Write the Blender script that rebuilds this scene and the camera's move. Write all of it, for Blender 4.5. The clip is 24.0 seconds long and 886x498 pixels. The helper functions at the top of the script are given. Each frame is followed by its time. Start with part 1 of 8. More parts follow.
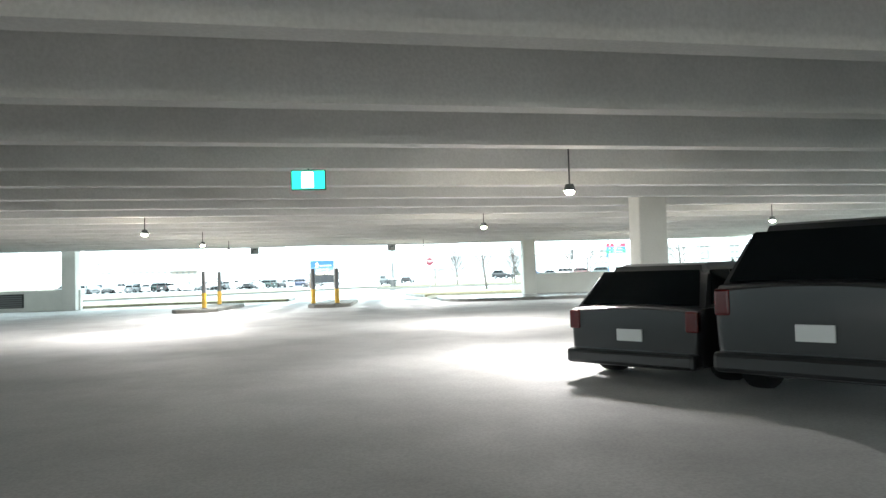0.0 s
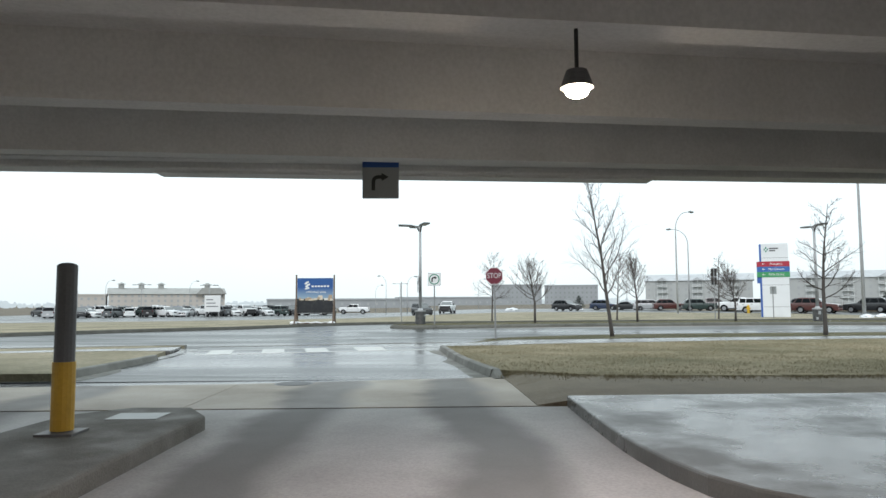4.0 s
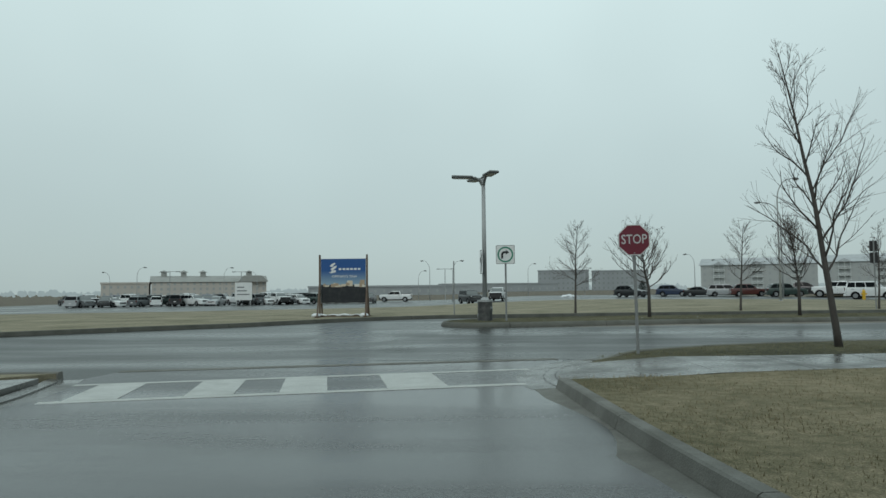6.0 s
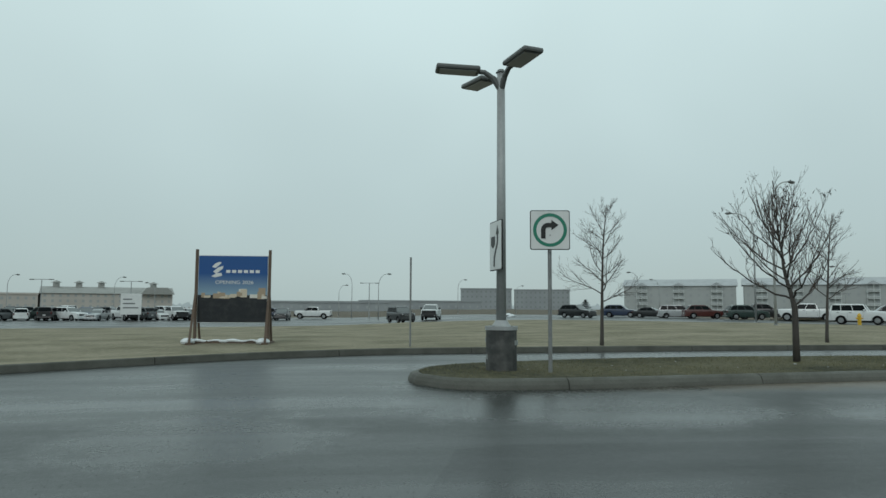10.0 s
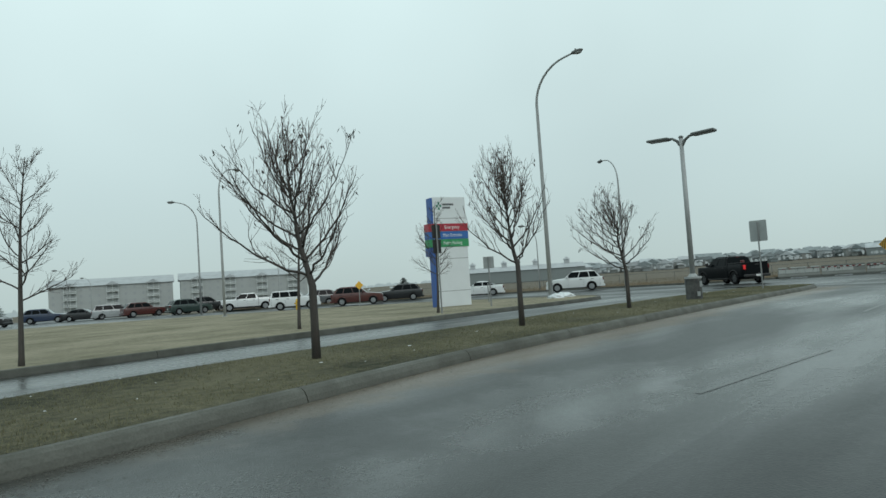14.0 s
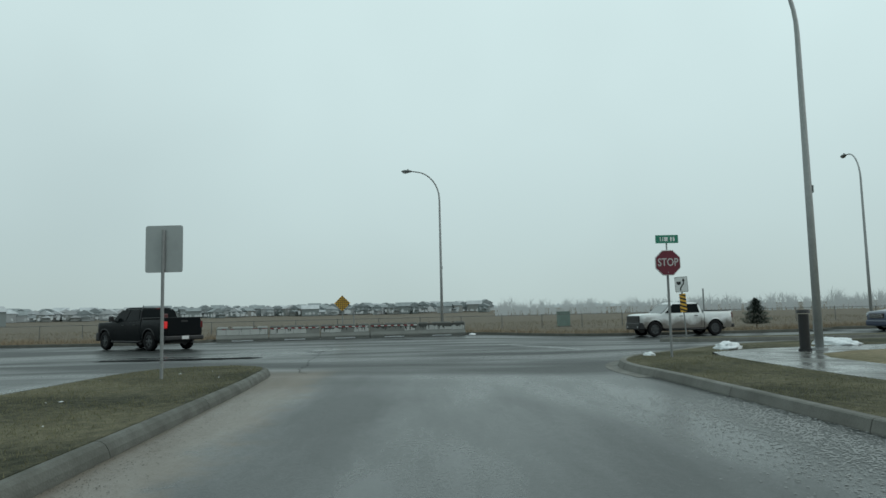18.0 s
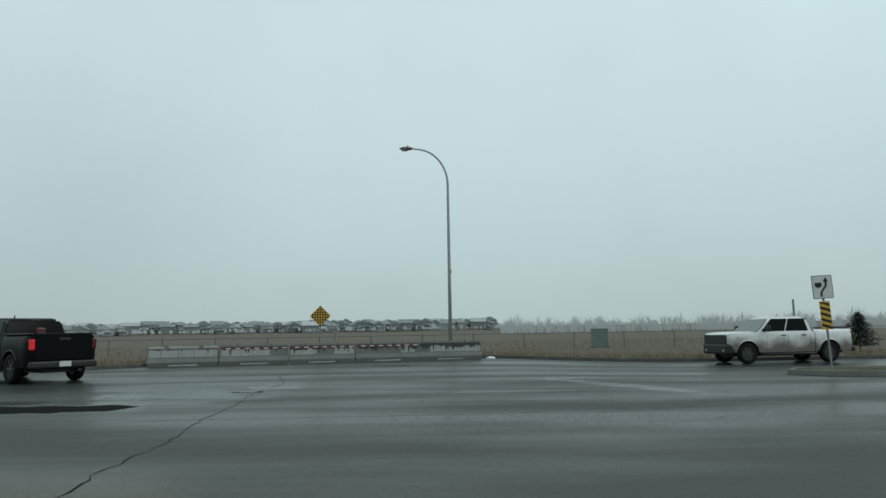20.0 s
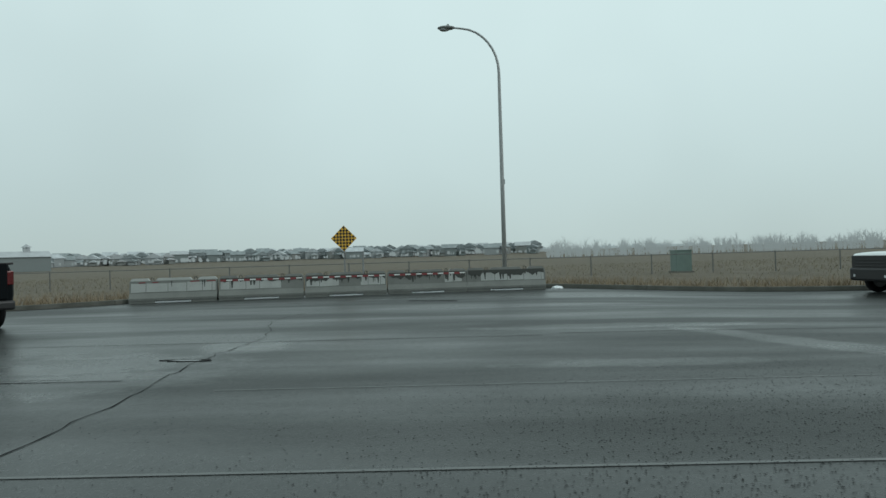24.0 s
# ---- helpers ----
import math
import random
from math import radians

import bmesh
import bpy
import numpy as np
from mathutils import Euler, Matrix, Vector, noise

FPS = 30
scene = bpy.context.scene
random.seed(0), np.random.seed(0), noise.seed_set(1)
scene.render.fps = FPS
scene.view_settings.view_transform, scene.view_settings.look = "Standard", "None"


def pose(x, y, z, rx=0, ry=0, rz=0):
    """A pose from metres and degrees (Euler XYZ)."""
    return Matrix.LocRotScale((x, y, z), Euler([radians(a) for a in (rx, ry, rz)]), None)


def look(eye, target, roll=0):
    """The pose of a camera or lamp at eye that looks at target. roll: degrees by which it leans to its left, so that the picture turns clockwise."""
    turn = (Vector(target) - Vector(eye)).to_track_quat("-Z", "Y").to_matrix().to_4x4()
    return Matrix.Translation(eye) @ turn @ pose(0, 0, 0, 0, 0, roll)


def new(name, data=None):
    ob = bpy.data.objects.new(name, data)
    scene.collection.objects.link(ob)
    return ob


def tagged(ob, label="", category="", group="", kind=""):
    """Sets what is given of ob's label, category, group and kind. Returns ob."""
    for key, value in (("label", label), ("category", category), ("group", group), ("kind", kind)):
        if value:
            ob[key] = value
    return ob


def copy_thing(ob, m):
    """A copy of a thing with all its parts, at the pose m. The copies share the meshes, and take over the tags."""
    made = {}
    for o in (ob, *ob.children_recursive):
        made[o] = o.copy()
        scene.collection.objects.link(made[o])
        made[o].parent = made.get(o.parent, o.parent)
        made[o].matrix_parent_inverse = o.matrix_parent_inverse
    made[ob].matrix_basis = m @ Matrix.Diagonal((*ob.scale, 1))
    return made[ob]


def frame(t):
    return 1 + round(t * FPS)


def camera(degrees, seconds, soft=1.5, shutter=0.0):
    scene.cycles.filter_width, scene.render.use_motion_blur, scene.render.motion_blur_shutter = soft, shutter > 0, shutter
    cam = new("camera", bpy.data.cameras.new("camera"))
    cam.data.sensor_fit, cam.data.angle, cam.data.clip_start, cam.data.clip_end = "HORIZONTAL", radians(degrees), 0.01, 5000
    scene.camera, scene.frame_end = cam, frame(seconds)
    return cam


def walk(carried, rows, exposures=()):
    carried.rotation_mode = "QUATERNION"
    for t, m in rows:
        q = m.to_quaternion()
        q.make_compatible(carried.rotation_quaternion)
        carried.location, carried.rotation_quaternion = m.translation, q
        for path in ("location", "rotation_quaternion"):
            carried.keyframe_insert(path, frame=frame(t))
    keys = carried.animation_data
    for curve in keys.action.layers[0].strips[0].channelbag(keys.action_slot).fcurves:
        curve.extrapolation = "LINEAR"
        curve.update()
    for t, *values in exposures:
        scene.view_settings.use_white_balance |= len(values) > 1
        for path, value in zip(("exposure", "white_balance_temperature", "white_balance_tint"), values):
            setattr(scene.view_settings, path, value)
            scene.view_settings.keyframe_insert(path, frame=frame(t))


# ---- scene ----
cam = camera(64.5, 24.0)

PATH = [
    (0, (3.014, -26.194, 1.389), (3.194, -24.204, 1.458), -1.6),
    (0.8, (2.790, -20.536, 1.368), (3.043, -18.553, 1.434), -1.2),
    (1.5, (2.885, -15.884, 1.362), (3.179, -13.907, 1.436), -1.7),
    (3.5, (4.032, -2.024, 1.366), (4.174, -0.035, 1.517), -0.8),
    (4, (4.066, 0.928, 1.366), (4.133, 2.921, 1.519), -0.3),
    (4.5, (4.121, 3.744, 1.368), (4.125, 5.738, 1.517), 0.1),
    (5, (3.929, 6.419, 1.371), (3.906, 8.414, 1.516), -0.4),
    (5.5, (3.642, 8.997, 1.373), (3.604, 10.993, 1.506), -0.7),
    (6, (3.355, 11.485, 1.367), (3.302, 13.481, 1.483), -0.6),
    (6.5, (3.072, 13.851, 1.334), (3.005, 15.847, 1.440), -0.5),
    (7, (2.798, 16.049, 1.321), (2.732, 18.045, 1.437), -0.21),
    (7.5, (2.579, 18.193, 1.317), (2.535, 20.188, 1.447), -0.55),
    (8, (2.414, 20.162, 1.306), (2.413, 22.156, 1.456), -0.59),
    (8.5, (2.327, 21.774, 1.301), (2.377, 23.767, 1.466), -0.68),
    (9, (2.287, 22.942, 1.309), (2.383, 24.931, 1.489), -0.1),
    (9.5, (2.216, 23.532, 1.312), (2.359, 25.519, 1.490), 0.1),
    (11.5, (2.324, 24.131, 1.271), (2.659, 26.101, 1.358), 0.4),
    (12, (2.316, 24.819, 1.222), (2.832, 26.750, 1.283), -1),
    (12.5, (2.503, 25.739, 1.195), (3.301, 27.572, 1.243), -2.9),
    (13, (2.781, 26.655, 1.212), (3.863, 28.337, 1.270), -4.1),
    (13.5, (3.160, 27.545, 1.229), (4.478, 29.047, 1.309), -4.3),
    (14, (3.695, 28.345, 1.223), (5.201, 29.656, 1.328), -3.9),
    (14.5, (4.636, 29.157, 1.255), (6.296, 30.266, 1.374), -3.7),
    (15, (5.973, 30.161, 1.313), (7.768, 31.038, 1.424), -3.3),
    (15.5, (7.846, 31.087, 1.301), (9.742, 31.718, 1.393), -2.9),
    (16, (10.053, 31.764, 1.287), (12.009, 32.172, 1.370), -2.5),
    (16.5, (12.674, 32.249, 1.373), (14.660, 32.468, 1.456), -1.8),
    (17, (15.379, 32.428, 1.380), (17.374, 32.517, 1.486), -1.3),
    (17.5, (18.123, 32.576, 1.320), (20.118, 32.572, 1.461), -1.3),
    (19.5, (29.009, 32.816, 1.275), (30.993, 32.711, 1.508), -1.4),
    (20, (31.342, 32.740, 1.273), (33.328, 32.695, 1.507), -1),
    (20.5, (33.381, 32.730, 1.269), (35.369, 32.757, 1.490), -0.4),
    (21, (35.037, 32.790, 1.265), (37.025, 32.889, 1.464), -0.5),
    (21.5, (36.168, 32.860, 1.264), (38.156, 33.012, 1.425), -0.8),
    (22, (36.665, 32.900, 1.266), (38.655, 33.062, 1.381), -1.1),
    (22.5, (36.789, 32.910, 1.268), (38.782, 33.051, 1.339), -1.4),
    (23, (36.973, 32.920, 1.270), (38.971, 33.018, 1.305), -1.6),
    (23.5, (37.458, 32.940, 1.270), (39.457, 33.011, 1.290), -1.8),
    (24, (38.236, 32.970, 1.271), (40.235, 33.052, 1.295), -1.7),
]
EXPOSURES = [
    (0.0, 3.35, 6200, 12), (0.8, 2.3, 6300, 12), (1.5, 1.78, 6400, 13), (3.5, 1.15, 6450, 20), (4.0, 1.0, 6550, 22), (4.4, 0.45, 6600, 22), (5.0, 0.22, 6500, 18),
    (5.6, 0.0, 6450, 12), (7.0, -0.05, 6350, 10), (9.0, -0.1, 6350, 10), (12.0, 0.03, 6400, 10), (13.5, 0.14, 6400, 10), (17.0, 0.08, 6400, 10), (20.0, -0.08, 6350, 10), (22.0, -0.1, 6350, 10), (23.0, 0.03, 6370, 10), (24.0, 0.08, 6400, 10),
]
walk(cam, [(t, look(eye, target, roll)) for t, eye, target, roll in PATH], EXPOSURES)

# ---- world and light ----
world = bpy.data.worlds.new("overcast_sky")
scene.world = world
world.use_nodes = True
wn, wl = world.node_tree.nodes, world.node_tree.links
wn.clear()
w_out = wn.new("ShaderNodeOutputWorld")
w_bg = wn.new("ShaderNodeBackground")
w_sky = wn.new("ShaderNodeTexSky")
w_sky.sky_type = 'NISHITA'
w_sky.sun_disc = False
w_sky.sun_elevation = radians(38)
w_sky.sun_rotation = radians(200)
w_geo = wn.new("ShaderNodeTexCoord")
w_sep = wn.new("ShaderNodeSeparateXYZ")
wl.new(w_geo.outputs["Generated"], w_sep.inputs[0])
w_ramp = wn.new("ShaderNodeValToRGB")
w_ramp.color_ramp.elements[0].position = 0.0
w_ramp.color_ramp.elements[0].color = (0.44, 0.545, 0.533, 1)
w_ramp.color_ramp.elements[1].position = 0.42
w_ramp.color_ramp.elements[1].color = (0.67, 0.83, 0.815, 1)
wl.new(w_sep.outputs["Z"], w_ramp.inputs[0])
w_noise = wn.new("ShaderNodeTexNoise")
w_noise.inputs["Scale"].default_value = 1.6
w_noise.inputs["Detail"].default_value = 3.0
w_cl = wn.new("ShaderNodeMapRange")
w_cl.inputs[1].default_value, w_cl.inputs[2].default_value = 0.3, 0.7
w_cl.inputs[3].default_value, w_cl.inputs[4].default_value = 0.92, 1.08
wl.new(w_geo.outputs["Generated"], w_noise.inputs["Vector"])
wl.new(w_noise.outputs["Fac"], w_cl.inputs[0])
w_scale = wn.new("ShaderNodeVectorMath")
w_scale.operation = 'SCALE'
wl.new(w_ramp.outputs[0], w_scale.inputs[0])
wl.new(w_cl.outputs[0], w_scale.inputs["Scale"])
w_dim = wn.new("ShaderNodeVectorMath")
w_dim.operation = 'SCALE'
w_dim.inputs["Scale"].default_value = 0.08
wl.new(w_sky.outputs[0], w_dim.inputs[0])
w_mix = wn.new("ShaderNodeMix")
w_mix.data_type = 'RGBA'
w_mix.inputs[0].default_value = 0.93
wl.new(w_dim.outputs[0], w_mix.inputs[6])
wl.new(w_scale.outputs[0], w_mix.inputs[7])
wl.new(w_mix.outputs[2], w_bg.inputs[0])
w_bg.inputs[1].default_value = 1.0
wl.new(w_bg.outputs[0], w_out.inputs[0])

sun_data = bpy.data.lights.new("sun", 'SUN')
sun_data.energy = 0.6
sun_data.angle = radians(25)
sun_data.color = (1.0, 0.97, 0.93)
sun = new("sun", sun_data)
sun.rotation_euler = (radians(52), 0, radians(-20))


# ---- materials ----
def mat(name, color, rough=0.6, metal=0.0, grain=0.0, grain_scale=40.0, stain=0.0, stain_scale=1.2, bump=0.0, stain_color=None, spec=0.5, coat=0.0, random_shade=0.0, rough_var=0.0):
    """A procedural surface: base colour with fine grain and large stains, relief and varied gloss."""
    m = bpy.data.materials.new(name)
    m.use_nodes = True
    n, l = m.node_tree.nodes, m.node_tree.links
    b = n["Principled BSDF"]
    b.inputs["Roughness"].default_value = rough
    b.inputs["Metallic"].default_value = metal
    b.inputs["Specular IOR Level"].default_value = spec
    b.inputs["Coat Weight"].default_value = coat
    b.inputs["Base Color"].default_value = (*color, 1)
    tc = n.new("ShaderNodeTexCoord")
    geo = n.new("ShaderNodeNewGeometry")
    last = None
    pos = geo.outputs["Position"]

    def mixed(fac, a_socket, col_b):
        mx = n.new("ShaderNodeMix")
        mx.data_type = 'RGBA'
        l.new(fac, mx.inputs[0])
        if a_socket is None:
            mx.inputs[6].default_value = (*color, 1)
        else:
            l.new(a_socket, mx.inputs[6])
        mx.inputs[7].default_value = (*col_b, 1)
        return mx.outputs[2]
    big = n.new("ShaderNodeTexNoise")
    big.inputs["Scale"].default_value = stain_scale
    big.inputs["Detail"].default_value = 5.0
    big.inputs["Roughness"].default_value = 0.6
    l.new(pos, big.inputs["Vector"])
    fine = n.new("ShaderNodeTexNoise")
    fine.inputs["Scale"].default_value = grain_scale
    fine.inputs["Detail"].default_value = 3.0
    l.new(pos, fine.inputs["Vector"])
    if stain > 0:
        mr = n.new("ShaderNodeMapRange")
        mr.inputs[1].default_value, mr.inputs[2].default_value = 0.42, 0.72
        mr.inputs[3].default_value, mr.inputs[4].default_value = 0.0, stain
        l.new(big.outputs["Fac"], mr.inputs[0])
        last = mixed(mr.outputs[0], last, stain_color or tuple(c * 0.55 for c in color))
    if grain > 0:
        mr = n.new("ShaderNodeMapRange")
        mr.inputs[1].default_value, mr.inputs[2].default_value = 0.35, 0.75
        mr.inputs[3].default_value, mr.inputs[4].default_value = 0.0, grain
        l.new(fine.outputs["Fac"], mr.inputs[0])
        last = mixed(mr.outputs[0], last, tuple(c * 0.45 for c in color))
    if random_shade > 0:
        oi = n.new("ShaderNodeObjectInfo")
        mr = n.new("ShaderNodeMapRange")
        mr.inputs[3].default_value, mr.inputs[4].default_value = 0.0, random_shade
        l.new(oi.outputs["Random"], mr.inputs[0])
        last = mixed(mr.outputs[0], last, tuple(c * 0.5 for c in color))
    if last is not None:
        l.new(last, b.inputs["Base Color"])
    if rough_var > 0:
        mr = n.new("ShaderNodeMapRange")
        mr.inputs[1].default_value, mr.inputs[2].default_value = 0.35, 0.65
        mr.inputs[3].default_value, mr.inputs[4].default_value = max(0.02, rough - rough_var), min(1, rough + rough_var)
        l.new(big.outputs["Fac"], mr.inputs[0])
        l.new(mr.outputs[0], b.inputs["Roughness"])
    if bump > 0:
        bp = n.new("ShaderNodeBump")
        bp.inputs["Strength"].default_value = bump
        bp.inputs["Distance"].default_value = 0.02
        l.new(fine.outputs["Fac"], bp.inputs["Height"])
        l.new(bp.outputs[0], b.inputs["Normal"])
    return m


def emit(name, color, strength):
    m = bpy.data.materials.new(name)
    m.use_nodes = True
    b = m.node_tree.nodes["Principled BSDF"]
    b.inputs["Base Color"].default_value = (*color, 1)
    b.inputs["Emission Color"].default_value = (*color, 1)
    b.inputs["Emission Strength"].default_value = strength
    return m


def wet_asphalt(name, base=(0.045, 0.048, 0.05), stretch_by=(0.17, 0.9, 1.0), gloss=(0.48, 0.26), spec=0.30, main_road=False):
    """Rain-wet asphalt: dark aggregate, thin film of water in broad patches, drier crowns between."""
    m = bpy.data.materials.new(name)
    m.use_nodes = True
    n, l = m.node_tree.nodes, m.node_tree.links
    b = n["Principled BSDF"]
    geo = n.new("ShaderNodeNewGeometry")
    stretch = n.new("ShaderNodeVectorMath")
    stretch.operation = 'MULTIPLY'
    stretch.inputs[1].default_value = stretch_by
    l.new(geo.outputs["Position"], stretch.inputs[0])
    pud = n.new("ShaderNodeTexNoise")
    pud.inputs["Scale"].default_value = 0.42
    pud.inputs["Detail"].default_value = 6.0
    pud.inputs["Roughness"].default_value = 0.55
    l.new(stretch.outputs[0], pud.inputs["Vector"])
    wet_fac = pud.outputs["Fac"]
    sep = n.new("ShaderNodeSeparateXYZ")
    l.new(geo.outputs["Position"], sep.inputs[0])

    def math_(op, a, b_):
        k = n.new("ShaderNodeMath")
        k.operation = op
        for i, v in enumerate((a, b_)):
            if isinstance(v, (int, float)):
                k.inputs[i].default_value = v
            elif v is not None:
                l.new(v, k.inputs[i])
        return k.outputs[0]

    def ramp_(v, lo, hi, a, b_):
        k = n.new("ShaderNodeMapRange")
        k.interpolation_type = 'SMOOTHSTEP'
        k.inputs[1].default_value, k.inputs[2].default_value, k.inputs[3].default_value, k.inputs[4].default_value = lo, hi, a, b_
        l.new(v, k.inputs[0])
        return k.outputs[0]
    across = ramp_(sep.outputs["X"], 31.0, 39.0, 0.0, 1.0) if main_road else None
    if main_road:
        # wear runs along the street at the junction, along the road before it
        turn = n.new("ShaderNodeVectorMath")
        turn.operation = 'MULTIPLY'
        turn.inputs[1].default_value = (1.0, 0.22, 1.0)
        l.new(geo.outputs["Position"], turn.inputs[0])
        pud2 = n.new("ShaderNodeTexNoise")
        pud2.inputs["Scale"].default_value = 0.42
        pud2.inputs["Detail"].default_value = 6.0
        l.new(turn.outputs[0], pud2.inputs["Vector"])
        mf = n.new("ShaderNodeMix")
        l.new(across, mf.inputs[0])
        l.new(pud.outputs["Fac"], mf.inputs[2])
        l.new(pud2.outputs["Fac"], mf.inputs[3])
        wet_fac = mf.outputs[0]
    fine = n.new("ShaderNodeTexNoise")
    fine.inputs["Scale"].default_value = 38.0
    fine.inputs["Detail"].default_value = 4.0
    l.new(geo.outputs["Position"], fine.inputs["Vector"])
    agg = n.new("ShaderNodeTexVoronoi")
    agg.inputs["Scale"].default_value = 75.0
    l.new(geo.outputs["Position"], agg.inputs["Vector"])
    rr = n.new("ShaderNodeMapRange")
    rr.inputs[1].default_value, rr.inputs[2].default_value = 0.40, 0.60
    rr.inputs[3].default_value, rr.inputs[4].default_value = gloss
    l.new(wet_fac, rr.inputs[0])
    rough = rr.outputs[0]
    silt = None
    coarse = n.new("ShaderNodeTexNoise")
    coarse.inputs["Scale"].default_value = 11.0
    coarse.inputs["Detail"].default_value = 8.0
    coarse.inputs["Roughness"].default_value = 0.82
    l.new(geo.outputs["Position"], coarse.inputs["Vector"])
    rough = math_('ADD', rough, ramp_(coarse.outputs["Fac"], 0.34, 0.66, -0.03, 0.035))
    rough = math_('ADD', rough, ramp_(fine.outputs["Fac"], 0.36, 0.64, -0.015, 0.02))
    if main_road:
        rough = math_('ADD', rough, math_('MULTIPLY', across, 0.07))
        x = sep.outputs["X"]
        kerb_y = math_('ADD', math_('SUBTRACT', math_('MULTIPLY', x, 0.11), math_('MULTIPLY', math_('MULTIPLY', x, x), 0.0013)), 33.3)
        ragged = n.new("ShaderNodeTexNoise")
        ragged.inputs["Scale"].default_value = 1.6
        ragged.inputs["Detail"].default_value = 7.0
        ragged.inputs["Roughness"].default_value = 0.7
        l.new(geo.outputs["Position"], ragged.inputs["Vector"])
        # standing films of water at the junction
        film = None
        for cx, cy, rx, ry, tilt in ((44.2, 39.3, 0.55, 1.7, 0), (47.3, 38.3, 1.1, 2.3, 0), (48.8, 36.5, 0.8, 0.8, 0), (50.6, 30.6, 0.5, 2.8, 0), (45.6, 42.0, 0.5, 2.2, 0), (46.4, 31.0, 0.35, 1.6, 0), (47.6, 28.4, 3.4, 0.42, 0.41), (45.6, 38.0, 0.9, 2.4, 0.25), (4.8, 31.9, 2.6, 1.3, 0), (9.4, 31.9, 2.4, 0.9, 0.1), (0.4, 30.6, 1.6, 1.3, 0)):
            ox, oy = math_('SUBTRACT', x, cx), math_('SUBTRACT', sep.outputs["Y"], cy)
            ct, st_ = math.cos(tilt), math.sin(tilt)
            ex = math_('DIVIDE', math_('ADD', math_('MULTIPLY', ox, ct), math_('MULTIPLY', oy, st_)), rx)
            ey = math_('DIVIDE', math_('SUBTRACT', math_('MULTIPLY', oy, ct), math_('MULTIPLY', ox, st_)), ry)
            dist = math_('SQRT', math_('ADD', math_('MULTIPLY', ex, ex), math_('MULTIPLY', ey, ey)), None)
            dist = math_('ADD', dist, math_('MULTIPLY', math_('SUBTRACT', ragged.outputs["Fac"], 0.5), 1.6))
            spot = ramp_(dist, 0.55, 1.15, 1.0, 0.0)
            film = spot if film is None else math_('MAXIMUM', film, spot)
        rough = math_('SUBTRACT', rough, math_('MULTIPLY', film, 0.14))
        gap = math_('ADD', math_('SUBTRACT', kerb_y, sep.outputs["Y"]), math_('MULTIPLY', math_('SUBTRACT', ragged.outputs["Fac"], 0.5), 1.8))
        silt = math_('MULTIPLY', ramp_(gap, 0.5, 1.15, 0.85, 0.0), ramp_(x, 4.0, 9.0, 0.0, 1.0))
        silt = math_('MULTIPLY', silt, ramp_(x, 35.5, 38.5, 1.0, 0.0))
        silt = math_('MULTIPLY', silt, ramp_(sep.outputs["Y"], 37.0, 37.6, 1.0, 0.0))
        rough = math_('ADD', rough, math_('MULTIPLY', silt, 0.14))
    l.new(rough, b.inputs["Roughness"])
    cr = n.new("ShaderNodeMix")
    cr.data_type = 'RGBA'
    cr.inputs[6].default_value = (*[c * 1.35 for c in base], 1)
    cr.inputs[7].default_value = (*[c * 0.7 for c in base], 1)
    l.new(wet_fac, cr.inputs[0])
    cf = n.new("ShaderNodeMix")
    cf.data_type = 'RGBA'
    cf.blend_type = 'MULTIPLY'
    cf.inputs[0].default_value = 0.55
    l.new(cr.outputs[2], cf.inputs[6])
    g2 = n.new("ShaderNodeMapRange")
    g2.inputs[1].default_value, g2.inputs[2].default_value = 0.3, 0.7
    g2.inputs[3].default_value, g2.inputs[4].default_value = 0.45, 1.55
    l.new(coarse.outputs["Fac"], g2.inputs[0])
    l.new(g2.outputs[0], cf.inputs[7])
    base_col = cf.outputs[2]
    if main_road:
        # darker base colour in the cross street
        dk = n.new("ShaderNodeMix")
        dk.data_type, dk.blend_type = 'RGBA', 'MULTIPLY'
        l.new(across, dk.inputs[0])
        l.new(base_col, dk.inputs[6])
        dk.inputs[7].default_value = (0.62, 0.63, 0.62, 1)
        base_col = dk.outputs[2]
    if silt is not None:
        ms = n.new("ShaderNodeMix")
        ms.data_type = 'RGBA'
        l.new(silt, ms.inputs[0])
        l.new(base_col, ms.inputs[6])
        ms.inputs[7].default_value = (0.165, 0.138, 0.108, 1)
        base_col = ms.outputs[2]
    l.new(base_col, b.inputs["Base Color"])
    wetness = n.new("ShaderNodeMapRange")
    wetness.inputs[1].default_value, wetness.inputs[2].default_value = 0.42, 0.62
    wetness.inputs[3].default_value, wetness.inputs[4].default_value = 0.5, 0.18
    l.new(wet_fac, wetness.inputs[0])
    bp = n.new("ShaderNodeBump")
    bp.inputs["Distance"].default_value = 0.004
    l.new(wetness.outputs[0], bp.inputs["Strength"])
    l.new(agg.outputs["Distance"], bp.inputs["Height"])
    l.new(bp.outputs[0], b.inputs["Normal"])
    b.inputs["Specular IOR Level"].default_value = spec
    if main_road:
        l.new(ramp_(sep.outputs["X"], 31.0, 39.0, spec, spec * 0.62), b.inputs["Specular IOR Level"])
    return m


